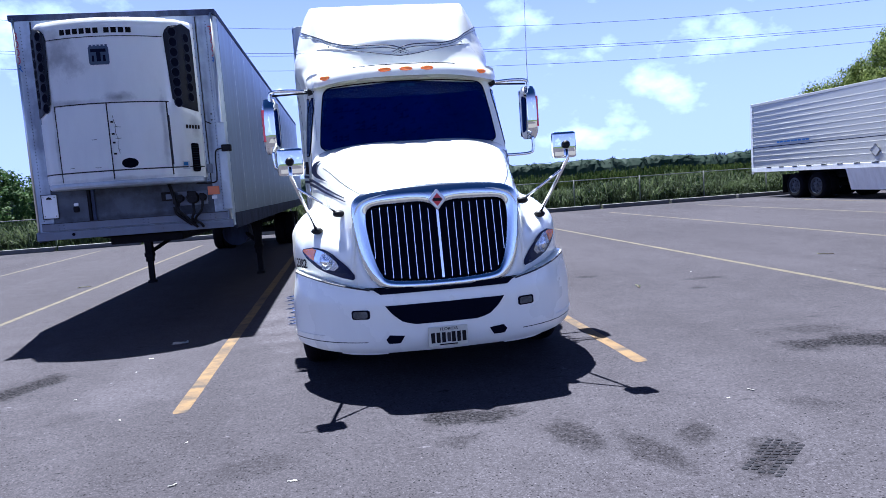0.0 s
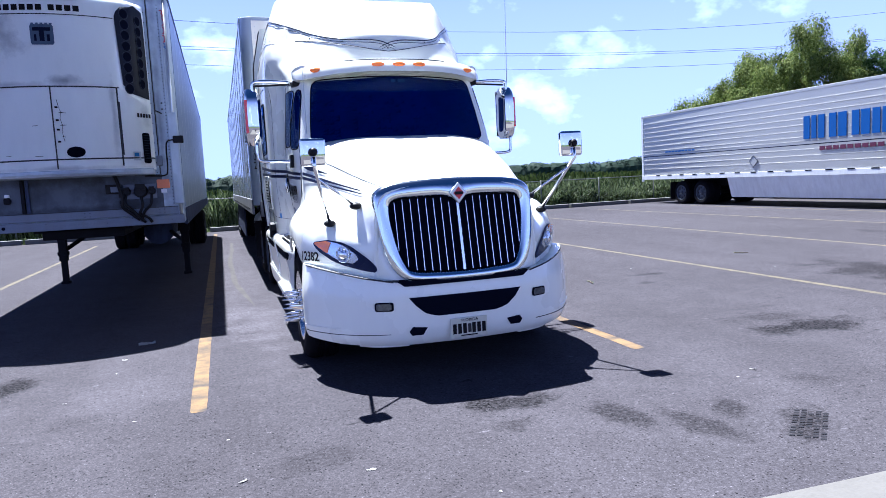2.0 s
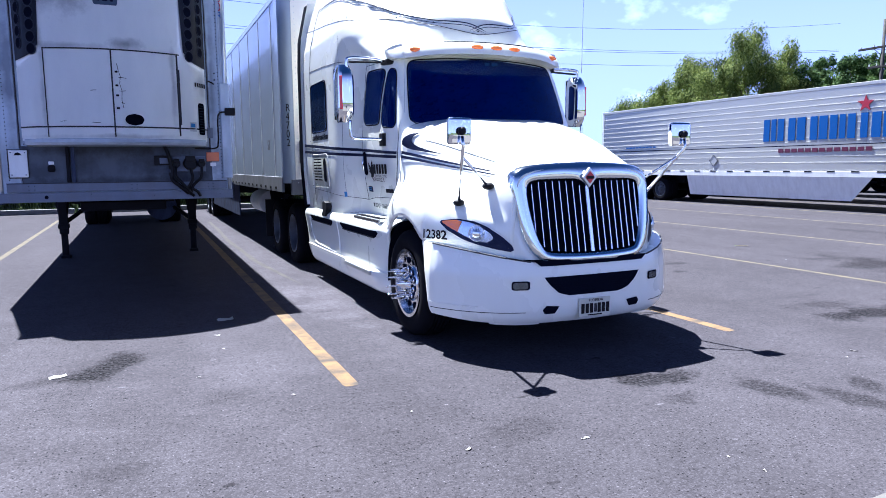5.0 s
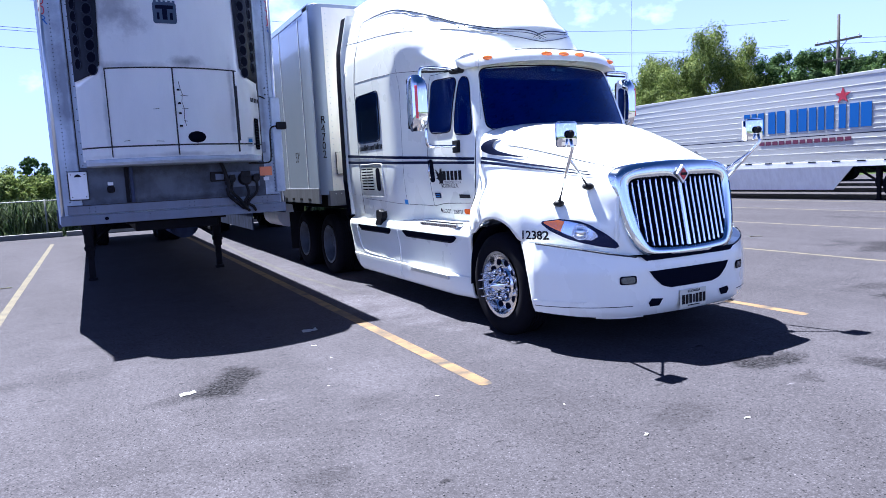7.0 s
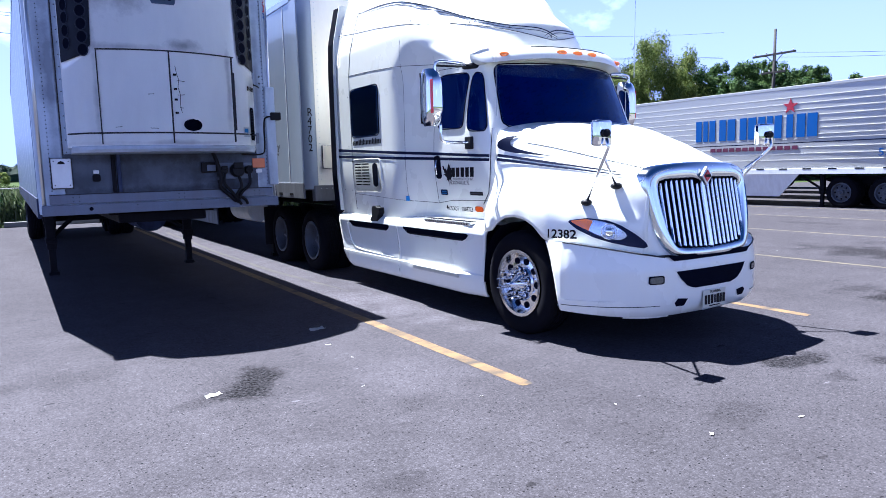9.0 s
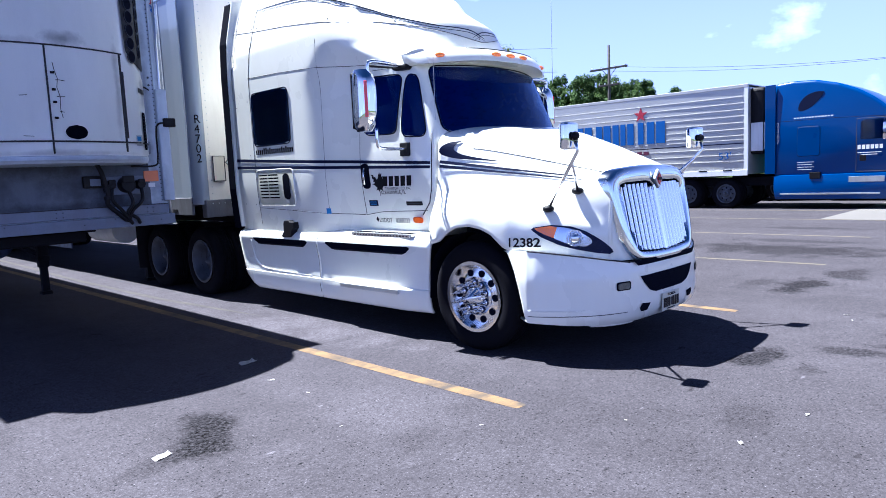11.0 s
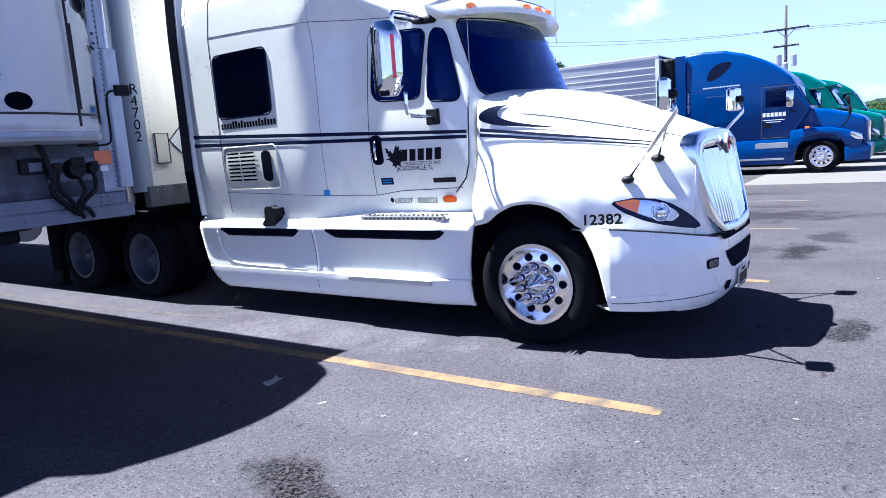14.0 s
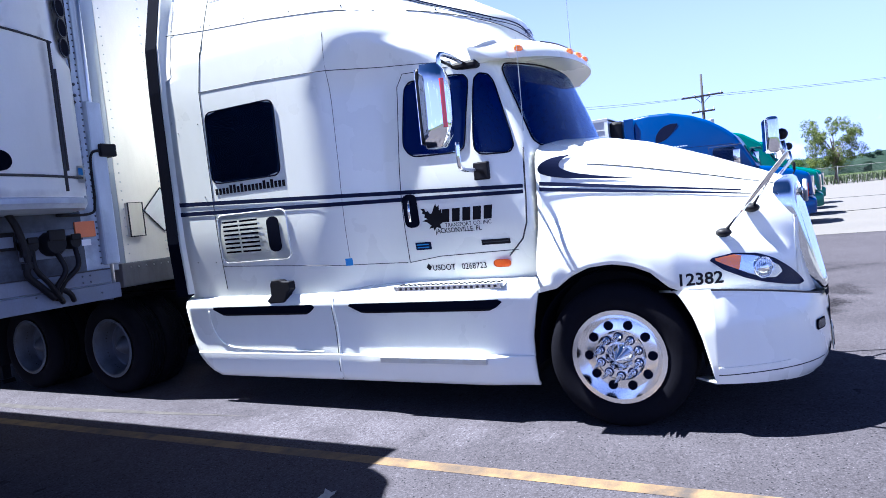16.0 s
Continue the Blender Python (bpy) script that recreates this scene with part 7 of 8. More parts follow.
for a, b_ in (((-0.15, -0.15), (0.15, -0.15)), ((0.15, -0.15), (0.15, 0.15)), ((0.15, 0.15), (-0.15, 0.15)), ((-0.15, 0.15), (-0.15, -0.15))):
    part("edge", tube([(-0.008, a[0], a[1]), (-0.008, b_[0], b_[1])], 0.008, 4), DULLRIM, plc)
MAROON = mat("maroon_lettering", (0.10, 0.02, 0.05), 0.4)
# the firm's name across the side, as plain slab shapes
xa = X0 - 0.018
for y0, y1 in ((12.95, 12.12), (11.95, 11.30), (11.12, 10.50), (10.42, 9.56), (9.40, 9.17), (9.05, 8.36)):
    # plain upright slabs in the size and colour of the firm's mark
    w_ = y0 - y1
    cuts = ((0.0, 0.30), (0.38, 0.62), (0.70, 1.0)) if w_ > 0.8 else ((0.0, 0.42), (0.52, 1.0)) if w_ > 0.4 else ((0.0, 1.0),)
    for a, b_ in cuts:
        part("name_slab", box(xa - 0.003, y0 - w_ * b_, 2.30, xa + 0.012, y0 - w_ * a, 3.06), LOGOBLUE, hel)
pts = [((0.27 if k % 2 == 0 else 0.105) * math.sin(math.pi * k / 5), (0.27 if k % 2 == 0 else 0.105) * math.cos(math.pi * k / 5)) for k in range(10)]
part("star", prism([(9.28 + a, 3.33 + b_) for a, b_ in pts], xa - 0.003, xa + 0.012, "x"), LOGORED, hel, "red star")
bars("small_name_bar", hel, MAROON, [(12.3 - 0.26 * k - 0.2, 1.90, 12.3 - 0.26 * k, 2.03) for k in range(13)], "x", xa, 0.006)
bars("small_blue_bar", hel, LOGOBLUE, [(20.4 - 0.22 * k - 0.17, 2.24, 20.4 - 0.22 * k, 2.30) for k in range(9)], "x", xa, 0.004)
words("length_mark", "53'", 0.34, facing("-x", X0 - 0.022, 6.50, 1.55), LOGOBLUE, hel, 1.1)


# ---- far tractors ----
# pale sheet behind the far door glass: daylight through the cab, painted on
SEEN = mat("painted_cab_daylight", (0.10, 0.15, 0.17), 0.8, vary=0.5, scale=4, spec=0.1)
def far_tractor(name, label, x, y, paint, roof="full", group="trucks across the lot", detail=True):
    """A long-nosed sleeper tractor facing -y, its near flank at x; y is the front of its bumper."""
    t = thing(name, label, "truck", pose(x + 1.22, y, 0), group)
    w = 1.2
    sh = 0.62 if roof == "full" else 0.65      # how far the tall cab sits forward
    if roof == "full":
        prof = [(0.98, 1.0), (2.05, 1.0), (5.1, 1.0), (5.1, 3.86), (4.58, 3.90), (3.93, 3.87), (3.3, 3.70), (2.8, 3.47), (2.42, 3.22), (2.05, 2.90), (1.93, 2.68), (1.54, 1.98), (1.51, 1.92)]
    else:
        prof = [(0.98, 1.0), (2.05, 1.0), (5.1, 1.0), (5.1, 3.3), (4.2, 3.4), (3.15, 3.36), (2.45, 3.18), (1.95, 2.85), (1.80, 2.70), (1.40, 1.98), (1.25, 1.92)]
    prof = [p for p in prof if p[0] > 1.0]
    part("cab", prism(prof, -w + 0.06, w - 0.06, "x", 0.10, 3), paint, t, smooth=True)
    hoodp = [(0.06, 0.85), (2.06, 0.95), (2.06, 1.93), (1.5, 1.91), (1.1, 1.85), (0.58, 1.71), (0.2, 1.58), (0.10, 1.48)]
    part("hood", prism(hoodp, -0.92, 0.92, "x", 0.10, 3), paint, t, smooth=True)
    for s in (-1, 1):
        arch = [(0.22, 0.75), (0.62, 0.78), (0.72, 0.95), (0.95, 1.10), (1.25, 1.14), (1.55, 1.08), (1.78, 0.90), (1.9, 0.70), (2.05, 0.62), (2.05, 1.28), (1.6, 1.34), (1.1, 1.34), (0.55, 1.22), (0.25, 1.08)]
        part("fender", prism(arch, s * 0.72, s * w, "x", 0.05, 2), paint, t, smooth=True)
        sk_ = part("side_skirt", prism([(1.95, 0.30), (5.05, 0.30), (5.1, 0.6), (5.1, 1.05), (2.0, 1.05), (1.9, 0.8)], s * 0.85, s * (w - 0.02), "x", 0.03), paint, t, smooth=True)
        part("step_strip", box(s * (w - 0.01) - 0.012, 2.1, 0.80, s * (w - 0.01) + 0.012, 3.0, 0.96, 0.005), ALU, sk_, "silver step plate")
        part("step_strip", box(s * (w - 0.01) - 0.012, 2.2, 0.44, s * (w - 0.01) + 0.012, 4.9, 0.49, 0.005), ALU, sk_)
        wn_ = part("door_window", prism([(2.62 - sh, 2.02), (3.35 - sh, 2.02), (3.35 - sh, 2.52), (3.28 - sh, 2.58), (2.75 - sh, 2.58), (2.62 - sh, 2.45)] if roof == "full" else [(1.9, 2.02), (2.6, 2.02), (2.6, 2.55), (2.05, 2.55)], s * (w - 0.055), s * (w - 0.045), "x"), SEEN, t)
        part("pane", prism([(2.62 - sh, 2.02), (3.35 - sh, 2.02), (3.35 - sh, 2.52), (3.28 - sh, 2.58), (2.75 - sh, 2.58), (2.62 - sh, 2.45)], s * (w - 0.042), s * (w - 0.038), "x"), GLASS, wn_)
        part("door_gap", tube([(s * (w - 0.058), 3.45 - sh, 1.1), (s * (w - 0.058), 3.45 - sh, 2.62), (s * (w - 0.058), 2.5 - sh, 2.62)], 0.008, 5), SEAM, t)
        part("door_gap", tube([(s * (w - 0.058), 3.45 - sh, 1.1), (s * (w - 0.058), 2.1 - sh, 1.1), (s * (w - 0.058), 2.1 - sh, 1.95)], 0.008, 5), SEAM, t)
        part("door_handle", box(s * (w - 0.05) - 0.02, 3.2 - sh, 1.40, s * (w - 0.05) + 0.02, 3.36 - sh, 1.57, 0.01), BLACK, t)
        part("grab_handle", box(s * (w - 0.02) - 0.05, 3.75, 0.92, s * (w - 0.02) + 0.05, 4.05, 1.12, 0.01), BLACK, t)
        mr = part("door_mirror", box(s * 1.36 - 0.08, 2.55 - sh, 1.98, s * 1.36 + 0.08, 2.75 - sh, 2.48, 0.04), CHROME if detail else BLACK, t, smooth=True)
        part("mirror_arm", tube([(s * 1.36, 2.65 - sh, 2.0), (s * 1.30, 2.6 - sh, 1.85), (s * 1.1, 2.5 - sh, 1.85)], 0.02, 6), BLACK, mr)
        if s < 0 and roof == "full":
            hm = part("hood_mirror", box(s * 1.12 - 0.06, 0.48, 1.66, s * 1.12 + 0.06, 0.56, 1.90, 0.03), BLACK, t, smooth=True)
            part("hood_mirror_stem", tube([(s * 1.12, 0.5, 1.68), (s * 1.10, 0.6, 1.45), (s * 1.0, 0.72, 1.32)], 0.02, 6), BLACK, hm)
        part("headlight", prism([(0.14, 0.88), (0.40, 0.93), (0.54, 1.05), (0.54, 1.19), (0.40, 1.20), (0.20, 1.10)], s * 0.75, s * (w + 0.006), "x", 0.02), CLEAR if detail else POLISHED, t, "clear headlight", smooth=True)
        part("headlight_core", prism([(0.18, 0.91), (0.38, 0.95), (0.50, 1.06), (0.50, 1.16), (0.40, 1.17), (0.22, 1.08)], s * 0.8, s * (w + 0.008), "x", 0.02), POLISHED, t, smooth=True)
        part("side_marker", box(s * (w - 0.05) - 0.02, 2.15 - sh, 1.32, s * (w - 0.05) + 0.02, 2.28 - sh, 1.38, 0.01), AMBER, t)
        if roof == "full":
            part("sleeper_vent", prism([(q.x, q.y) for q in smoothed([(3.70, 3.50, 0), (3.92, 3.51, 0), (4.18, 3.42, 0), (4.36, 3.22, 0), (4.40, 3.0, 0), (4.24, 2.98, 0), (3.98, 3.12, 0), (3.74, 3.40, 0)], 4)], s * (w - 0.055), s * (w - 0.045), "x"), STRIPE, t, "dark roof window")
            part("sleeper_panel", prism(rounded(3.80, 1.62, 4.42, 2.48, 0.08), s * (w - 0.062), s * (w - 0.046), "x", 0.006), paint, t)
            edge_ = rounded(3.79, 1.61, 4.43, 2.49, 0.08)
            part("panel_gap", tube([(s * (w - 0.059), a, b_) for a, b_ in edge_ + edge_[:1]], 0.007, 5), STRIPE, t)
            part("belt_gap", tube([(s * (w - 0.059), 5.05, 2.70), (s * (w - 0.059), 3.4, 2.70), (s * (w - 0.059), 2.12, 2.66)], 0.007, 5), STRIPE, t)
        part("extender", box(s * (w - 0.03) - 0.02, 5.05, 1.1, s * (w - 0.03) + 0.02, 5.36, 3.85, 0.008), paint, t)
        wheel(t, s * 1.16, 1.22, 0.49, s)
        for yy in (6.6, 7.9):
            wheel(t, s * 1.12, yy, 0.49, s, light=True, bright=False)
            wheel(t, s * 0.82, yy, 0.49, s, light=True, bright=False)
    part("bumper", prism([(0.0, 0.35), (0.62, 0.30), (0.66, 0.78), (0.2, 0.86), (-0.02, 0.75)], -w + 0.02, w - 0.02, "x", 0.06, 3), paint, t, smooth=True)
    gr = part("grille", prism([(-0.6, 0.86), (0.6, 0.86), (0.68, 1.45), (-0.68, 1.45)], 0.02, 0.2, "y", 0.03), CHROME, t)
    for k in range(8):
        part("grille_bar", box(-0.58, 0.0, 0.92 + 0.065 * k, 0.58, 0.02, 0.94 + 0.065 * k), DARK, gr)
    w0 = part("windshield", prism([(-0.98, 2.02), (0.98, 2.02), (0.88, 2.66), (-0.88, 2.66)], -0.006, 0.006, "y"), INNER, t, at=pose(0, 1.53 if roof == "full" else 1.37, 2.0, -29 if roof == "full" else -30, 0, 0) @ pose(0, 0, -2.0))
    part("pane", prism([(-0.98, 2.02), (0.98, 2.02), (0.88, 2.66), (-0.88, 2.66)], -0.014, -0.010, "y"), GLASS, w0)
    part("chassis", box(-0.45, 0.4, 0.72, 0.45, 8.6, 1.0, 0.02), DARK, t)
    part("underbody", box(-1.0, 1.9, 0.4, 1.0, 5.0, 1.0), DARK, t)
    return t


bl = far_tractor("tractor_truck", "glossy blue sleeper tractor truck coupled to the ribbed trailer", 17.0, -0.32, BLUE)
bars("door_mark", bl, WHITE2, [(2.17 + 0.11 * k, 1.74, 2.25 + 0.11 * k, 1.86) for k in range(6)][::-1] + [(2.2, 1.63, 2.80, 1.65), (2.3, 1.57, 2.70, 1.59)], "x", -1.145)
bars("web_bar", bl, WHITE2, [(3.45 + 0.085 * k, 2.755, 3.51 + 0.085 * k, 2.79) for k in range(13)], "x", -1.145)
bars("notice_bar", bl, WHITE2, [(3.95 + 0.06 * (k % 2), 1.42 - 0.075 * k, 4.42, 1.435 - 0.075 * k) for k in range(4)], "x", -1.145)
for k, ch in enumerate("2367"):
    words("unit_number", ch, 0.19, facing("-x", -1.15, 5.03, 2.50 - 0.17 * k), WHITE2, bl)
gt = far_tractor("tractor_truck", "dark green sleeper tractor truck with a low roof", 21.2, -0.60, GREEN, "low")
part("roof_visor", box(-1.0, 1.45, 2.62, 1.0, 2.10, 2.74, 0.03), GREEN, gt)
far_tractor("tractor_truck", "blue tractor truck seen past the green one", 25.6, -0.5, BLUE, "low", detail=False)
far_tractor("tractor_truck", "dark green tractor truck at the end of the row", 30.2, -0.9, GREEN, "low", detail=False)
for x, nm in ((21.2, "white"), (25.6, "white"), (30.2, "white")):
    tt = thing("semi_trailer", "plain white semi-trailer parked in the row", "trailer", group="trailers across the lot")
    trailer_body(tt, x, x + 2.55, 6.0, 21.5, 1.15, 3.9 if x < 22 else 3.6, WHITE2, 0.06)
    part("bottom_rail", box(x - 0.015, 6.1, 1.1, x + 0.02, 21.4, 1.3), ALU, tt)
    running_gear(tt, x + 1.27, (18.6,))

# ---- fence, reeds, trees, poles ----


def fence_run(name, label, a, b, h=1.25, post=3.0, top=True):
    f = thing(name, label, "fence", kind="structure")
    A, B = Vector(a), Vector(b)
    d = (B - A)
    L = d.length
    d.normalize()
    n = int(L / post)
    p0 = None
    for k in range(n + 1):
        m = Matrix.Translation(A + d * (L * k / n))
        if p0 is None:
            p0 = part("post", tube([(0, 0, 0), (0, 0, h + 0.05)], 0.03, 8), FENCE, f, at=m, smooth="all")
        else:
            again(p0, m)
    part("top_rail", tube([A + Vector((0, 0, h)), B + Vector((0, 0, h))], 0.02, 6), FENCE, f, smooth="all")
    verts, faces = [], []
    step = 0.16
    k = 0.0
    while k < L - h:
        for s in (0, 1):
            p, q = A + d * (k + (h if s else 0)), A + d * (k + (0 if s else h)) + Vector((0, 0, h))
            i = len(verts)
            o = Vector((0.0016, 0, 0.0016))
            y_ = Vector((0, 0.0025, 0))
            verts += [p - o, p + o, q + o, q - o, p + y_, q + y_]
            faces += [(i, i + 1, i + 2, i + 3), (i + 1, i + 4, i + 5, i + 2), (i + 4, i, i + 3, i + 5)]
        k += step
    me = bpy.data.meshes.new("wire_mesh")
    me.from_pydata([tuple(v) for v in verts], [], faces)
    me.materials.append(WIREMESH)
    w = new("wire_mesh", me)
    w.parent = f
    return f


fence_run("fence", "galvanised chain-link fence along the edge of the lot", (-46, 23.6, 0), (34, 23.6, 0))
fence_run("fence", "galvanised chain-link fence beyond the concrete", (70, -36, 0), (70, 8, 0), 1.7, 5.0)


def blades(name, label, material, n, place, h0, h1, w0, lean, seed, cat="reeds", curl=0.3):
    """Many bent blades as one mesh: each a strip of two quads, sharing nothing."""
    r = random.Random(seed)
    verts, faces = [], []
    for _ in range(n):
        x, y, hs = place(r)
        h = (h0 + (h1 - h0) * r.random()) * hs
        a = r.random() * 2 * math.pi
        dx, dy = math.cos(a), math.sin(a)
        w = w0 * (0.6 + 0.8 * r.random())
        ln = lean * (0.3 + r.random())
        base = Vector((x, y, -0.06))
        mid = base + Vector((dx * ln * 0.25, dy * ln * 0.25, h * 0.62))
        top = base + Vector((dx * ln * 0.6, dy * ln * 0.6, h * 0.95))
        tip = base + Vector((dx * ln, dy * ln, h * (1.02 - curl * r.random())))
        s = Vector((-dy, dx, 0)) * w
        if r.random() < 0.5:
            s = Vector((1, 0, 0)) * w
        i = len(verts)
        verts += [base - s * 0.6, base + s * 0.6, mid + s, mid - s, top + s * 0.8, top - s * 0.8, tip]
        faces += [(i, i + 1, i + 2, i + 3), (i + 3, i + 2, i + 4, i + 5), (i + 5, i + 4, i + 6)]
    me = bpy.data.meshes.new(name)
    me.from_pydata([tuple(v) for v in verts], [], faces)
    me.materials.append(material)
    return tagged(new(name, me), label, cat, kind="stuff")


def near_bank(r):
    c = int(620 * r.random() ** 1.0)
    x = -48 + 90 * ((c * 0.618034) % 1.0) + r.gauss(0, 0.16)
    y = 24.1 + 2.2 * ((c * 0.7548777) % 1.0) + r.gauss(0, 0.12)
    return x, y, 0.55 + 0.55 * noise.noise((x * 0.25, y * 0.4, 2)) + 0.35


def field(r):
    x = -4 + 84 * r.random()
    y = 26.5 + 9 * r.random() ** 1.5
    return x, y, 0.9 + 0.22 * noise.noise((x * 0.3, y * 0.3, 7))


blades("tall_reeds", "tall green reeds growing behind the fence", REED, 34000, near_bank, 0.6, 1.5, 0.022, 0.8, 3, curl=0.7)
blades("corn_field", "dense green corn field beyond the reeds", leaf_mat("corn_blades", (0.010, 0.023, 0.006), (0.05, 0.066, 0.015)), 48000, field, 1.25, 1.85, 0.028, 0.22, 4, "crop", curl=0.25)
blades("reed_plumes", "pale tasselled reed heads above the fence", PLUME, 1300, near_bank, 0.6, 1.2, 0.014, 0.7, 5, curl=0.8)
blades("grass_verge", "short grass verge between kerb and fence", REED, 9000, lambda r: (-48 + 85 * r.random(), 22.62 + 1.5 * r.random(), 1.0), 0.06, 0.28, 0.012, 0.12, 6, "grass")
blades("far_grass", "dry meadow grass beyond the far fence", REED, 9000, lambda r: (70.5 + 34 * r.random(), -45 + 62 * r.random(), 1.0), 0.3, 0.9, 0.05, 0.3, 8, "grass")


def leaf_cloud(r, blobs, n, size, droop=0.0):
    """Leaves as small bent quads scattered over the shells of many clumps."""
    verts, faces = [], []
    tot = sum(b[3] ** 2 for b in blobs)
    for cx, cy, cz, rad in blobs:
        for _ in range(int(n * rad ** 2 / tot)):
            u = Vector((r.gauss(0, 1), r.gauss(0, 1), r.gauss(0, 1))).normalized()
            q = Vector((cx, cy, cz)) + u * rad * (0.45 + 0.62 * r.random())
            q.z -= droop * r.random() * rad
            s = size * (0.5 + r.random())
            a = Vector((r.gauss(0, 1), r.gauss(0, 1), r.gauss(0, 0.7))).normalized()
            b = u.cross(a)
            if b.length < 0.01:
                continue
            b.normalize()
            if droop:
                a = (a * 0.5 + Vector((0, 0, -1))).normalized()
            i = len(verts)
            verts += [q - a * s, q + b * s * 0.45, q + a * s, q - b * s * 0.45]
            faces.append((i, i + 1, i + 2, i + 3))
    me = bpy.data.meshes.new("crown")
    me.from_pydata([tuple(v) for v in verts], [], faces)
    return me


def foliage(r, blobs, n, size, droop=0.0):
    """A crown: every clump carries smaller tufts, whose leaves lie outwards and upwards like shingles."""
    verts, faces = [], []
    tot = sum(b[3] ** 2 for b in blobs)
    for cx, cy, cz, rad in blobs:
        tufts = []
        for _ in range(11):
            u = Vector((r.gauss(0, 1), r.gauss(0, 1), r.gauss(0.15, 1))).normalized()
            tufts.append((Vector((cx, cy, cz)) + u * rad * (0.55 + 0.35 * r.random()), rad * (0.28 + 0.2 * r.random())))
        for k in range(int(n * rad ** 2 / tot)):
            c, q_ = tufts[k % 11]
            u = Vector((r.gauss(0, 1), r.gauss(0, 1), r.gauss(0, 1))).normalized()
            q = c + u * q_ * (0.35 + 0.7 * r.random() ** 0.6)
            q.z -= droop * q_ * r.random() ** 2 * 1.6
            up = (u + Vector((r.gauss(0, 0.4), r.gauss(0, 0.4), 0.5 + r.gauss(0, 0.4)))).normalized()
            a = Vector((r.gauss(0, 1), r.gauss(0, 1), r.gauss(0, 1) - 2.2 * droop))
            a = a - up * a.dot(up)
            if a.length < 0.01:
                continue
            a.normalize()
            s = size * (0.5 + r.random())
            b = up.cross(a) * (0.36 if droop > 0.5 else 0.5) * s
            a = a * s
            i = len(verts)
            verts += [q - a, q + b, q + a, q - b]
            faces.append((i, i + 1, i + 2, i + 3))
    me = bpy.data.meshes.new("crown")
    me.from_pydata([tuple(v) for v in verts], [], faces)
    return me


def tree(label, m, h, w, leaf, seed, n=9000, size=0.22, droop=0.0, low=0.25, group=""):
    r = random.Random(seed)
    t = thing("tree", label, "tree", m, group)
    trunk = smoothed([(0, 0, 0), (0.1 * w * (r.random() - 0.5), 0.1 * w * (r.random() - 0.5), h * 0.3), (0.15 * w * (r.random() - 0.5), 0.1 * w * (r.random() - 0.5), h * 0.7)], 5)
    part("trunk", tube(trunk, [0.03 * h * (1 - 0.75 * k / (len(trunk) - 1)) for k in range(len(trunk))], 9), BARK, t, smooth="all")
    blobs = []
    for k in range(26):
        a = 2.4 * k + r.random()
        lvl = low + (0.92 - low) * ((k + 0.5) / 26) ** 0.8
        rad = w * 0.5 * math.sin(math.pi * min(1, 0.18 + 0.72 * (1 - (lvl - low) / (1 - low)))) * (0.55 + 0.5 * r.random())
        c = Vector((rad * math.cos(a), rad * math.sin(a), h * lvl))
        blobs.append((c.x, c.y, c.z, w * (0.11 + 0.10 * r.random())))
        s = trunk[min(len(trunk) - 1, int(len(trunk) * max(0.25, lvl * 0.8)))]
        if k % 2 == 0:
            part("limb", tube(smoothed([s, (s + c) / 2 + Vector((0, 0, 0.05 * h)), c], 3), [0.011 * h, 0.009 * h, 0.008 * h, 0.006 * h, 0.005 * h, 0.004 * h, 0.003 * h], 6), BARK, t, smooth="all")
    blobs.append((0, 0, h * 0.93, w * 0.13))
    if h > 8:
        # leafy heart of the crown
        for k in range(9):
            a = 2.1 * k
            blobs.append((0.17 * w * math.cos(a), 0.17 * w * math.sin(a), h * (low + 0.08 + (0.62 - low) * k / 8), w * 0.17))
    me = foliage(r, blobs, int(n * 1.3), size * 0.8, droop)
    me.materials.append(leaf)
    c = new("crown", me)
    c.parent = t
    return t


G = "trees behind the trailers"
tree("broad willow with yellow-green drooping leaves", pose(44, 37.5, 0), 11.3, 10.5, LEAF, 11, 100000, 0.13, 0.9, 0.15, G)
tree("broad willow with yellow-green drooping leaves", pose(46, 45.5, 0), 10.4, 9.5, LEAF, 12, 80000, 0.13, 0.9, 0.15, G)
tree("yellow-green willow at the edge of the field", pose(47, 53, 0), 8.6, 8.0, LEAF, 13, 60000, 0.13, 0.9, 0.15, G)
tree("dark leafy tree behind the ribbed trailer", pose(50, 35.5, 0), 10.2, 8.0, LEAF2, 14, 60000, 0.125, 0.2, 0.2, G)
tree("dark leafy tree behind the ribbed trailer", pose(48, 30.5, 0), 9.6, 7.0, LEAF2, 15, 55000, 0.125, 0.2, 0.2, G)
tree("dark leafy tree behind the ribbed trailer", pose(54, 28.5, 0), 9.2, 6.5, LEAF2, 16, 42000, 0.125, 0.2, 0.2, G)
tree("dark leafy tree beside the pole", pose(56, 31.0, 0), 10.0, 5.5, LEAF2, 19, 36000, 0.125, 0.2, 0.2, G)
B = "shrubs by the fence"
tree("bushy dark green shrub behind the fence", pose(-17.6, 31.5, 0), 3.5, 4.2, LEAF2, 17, 12000, 0.10, 0.0, 0.02, B)
tree("bushy dark green shrub behind the fence", pose(-23, 33, 0), 3.6, 5.0, LEAF, 18, 12000, 0.10, 0.0, 0.02, B)
tree("round yellow-green shrub in the meadow", pose(-11.2, 52, 0), 3.3, 4.4, LEAF, 20, 9000, 0.12, 0.0, 0.02, B)
tree("round yellow-green shrub in the meadow", pose(-9.4, 47, 0), 2.6, 3.4, LEAF, 21, 9000, 0.11, 0.0, 0.02, B)
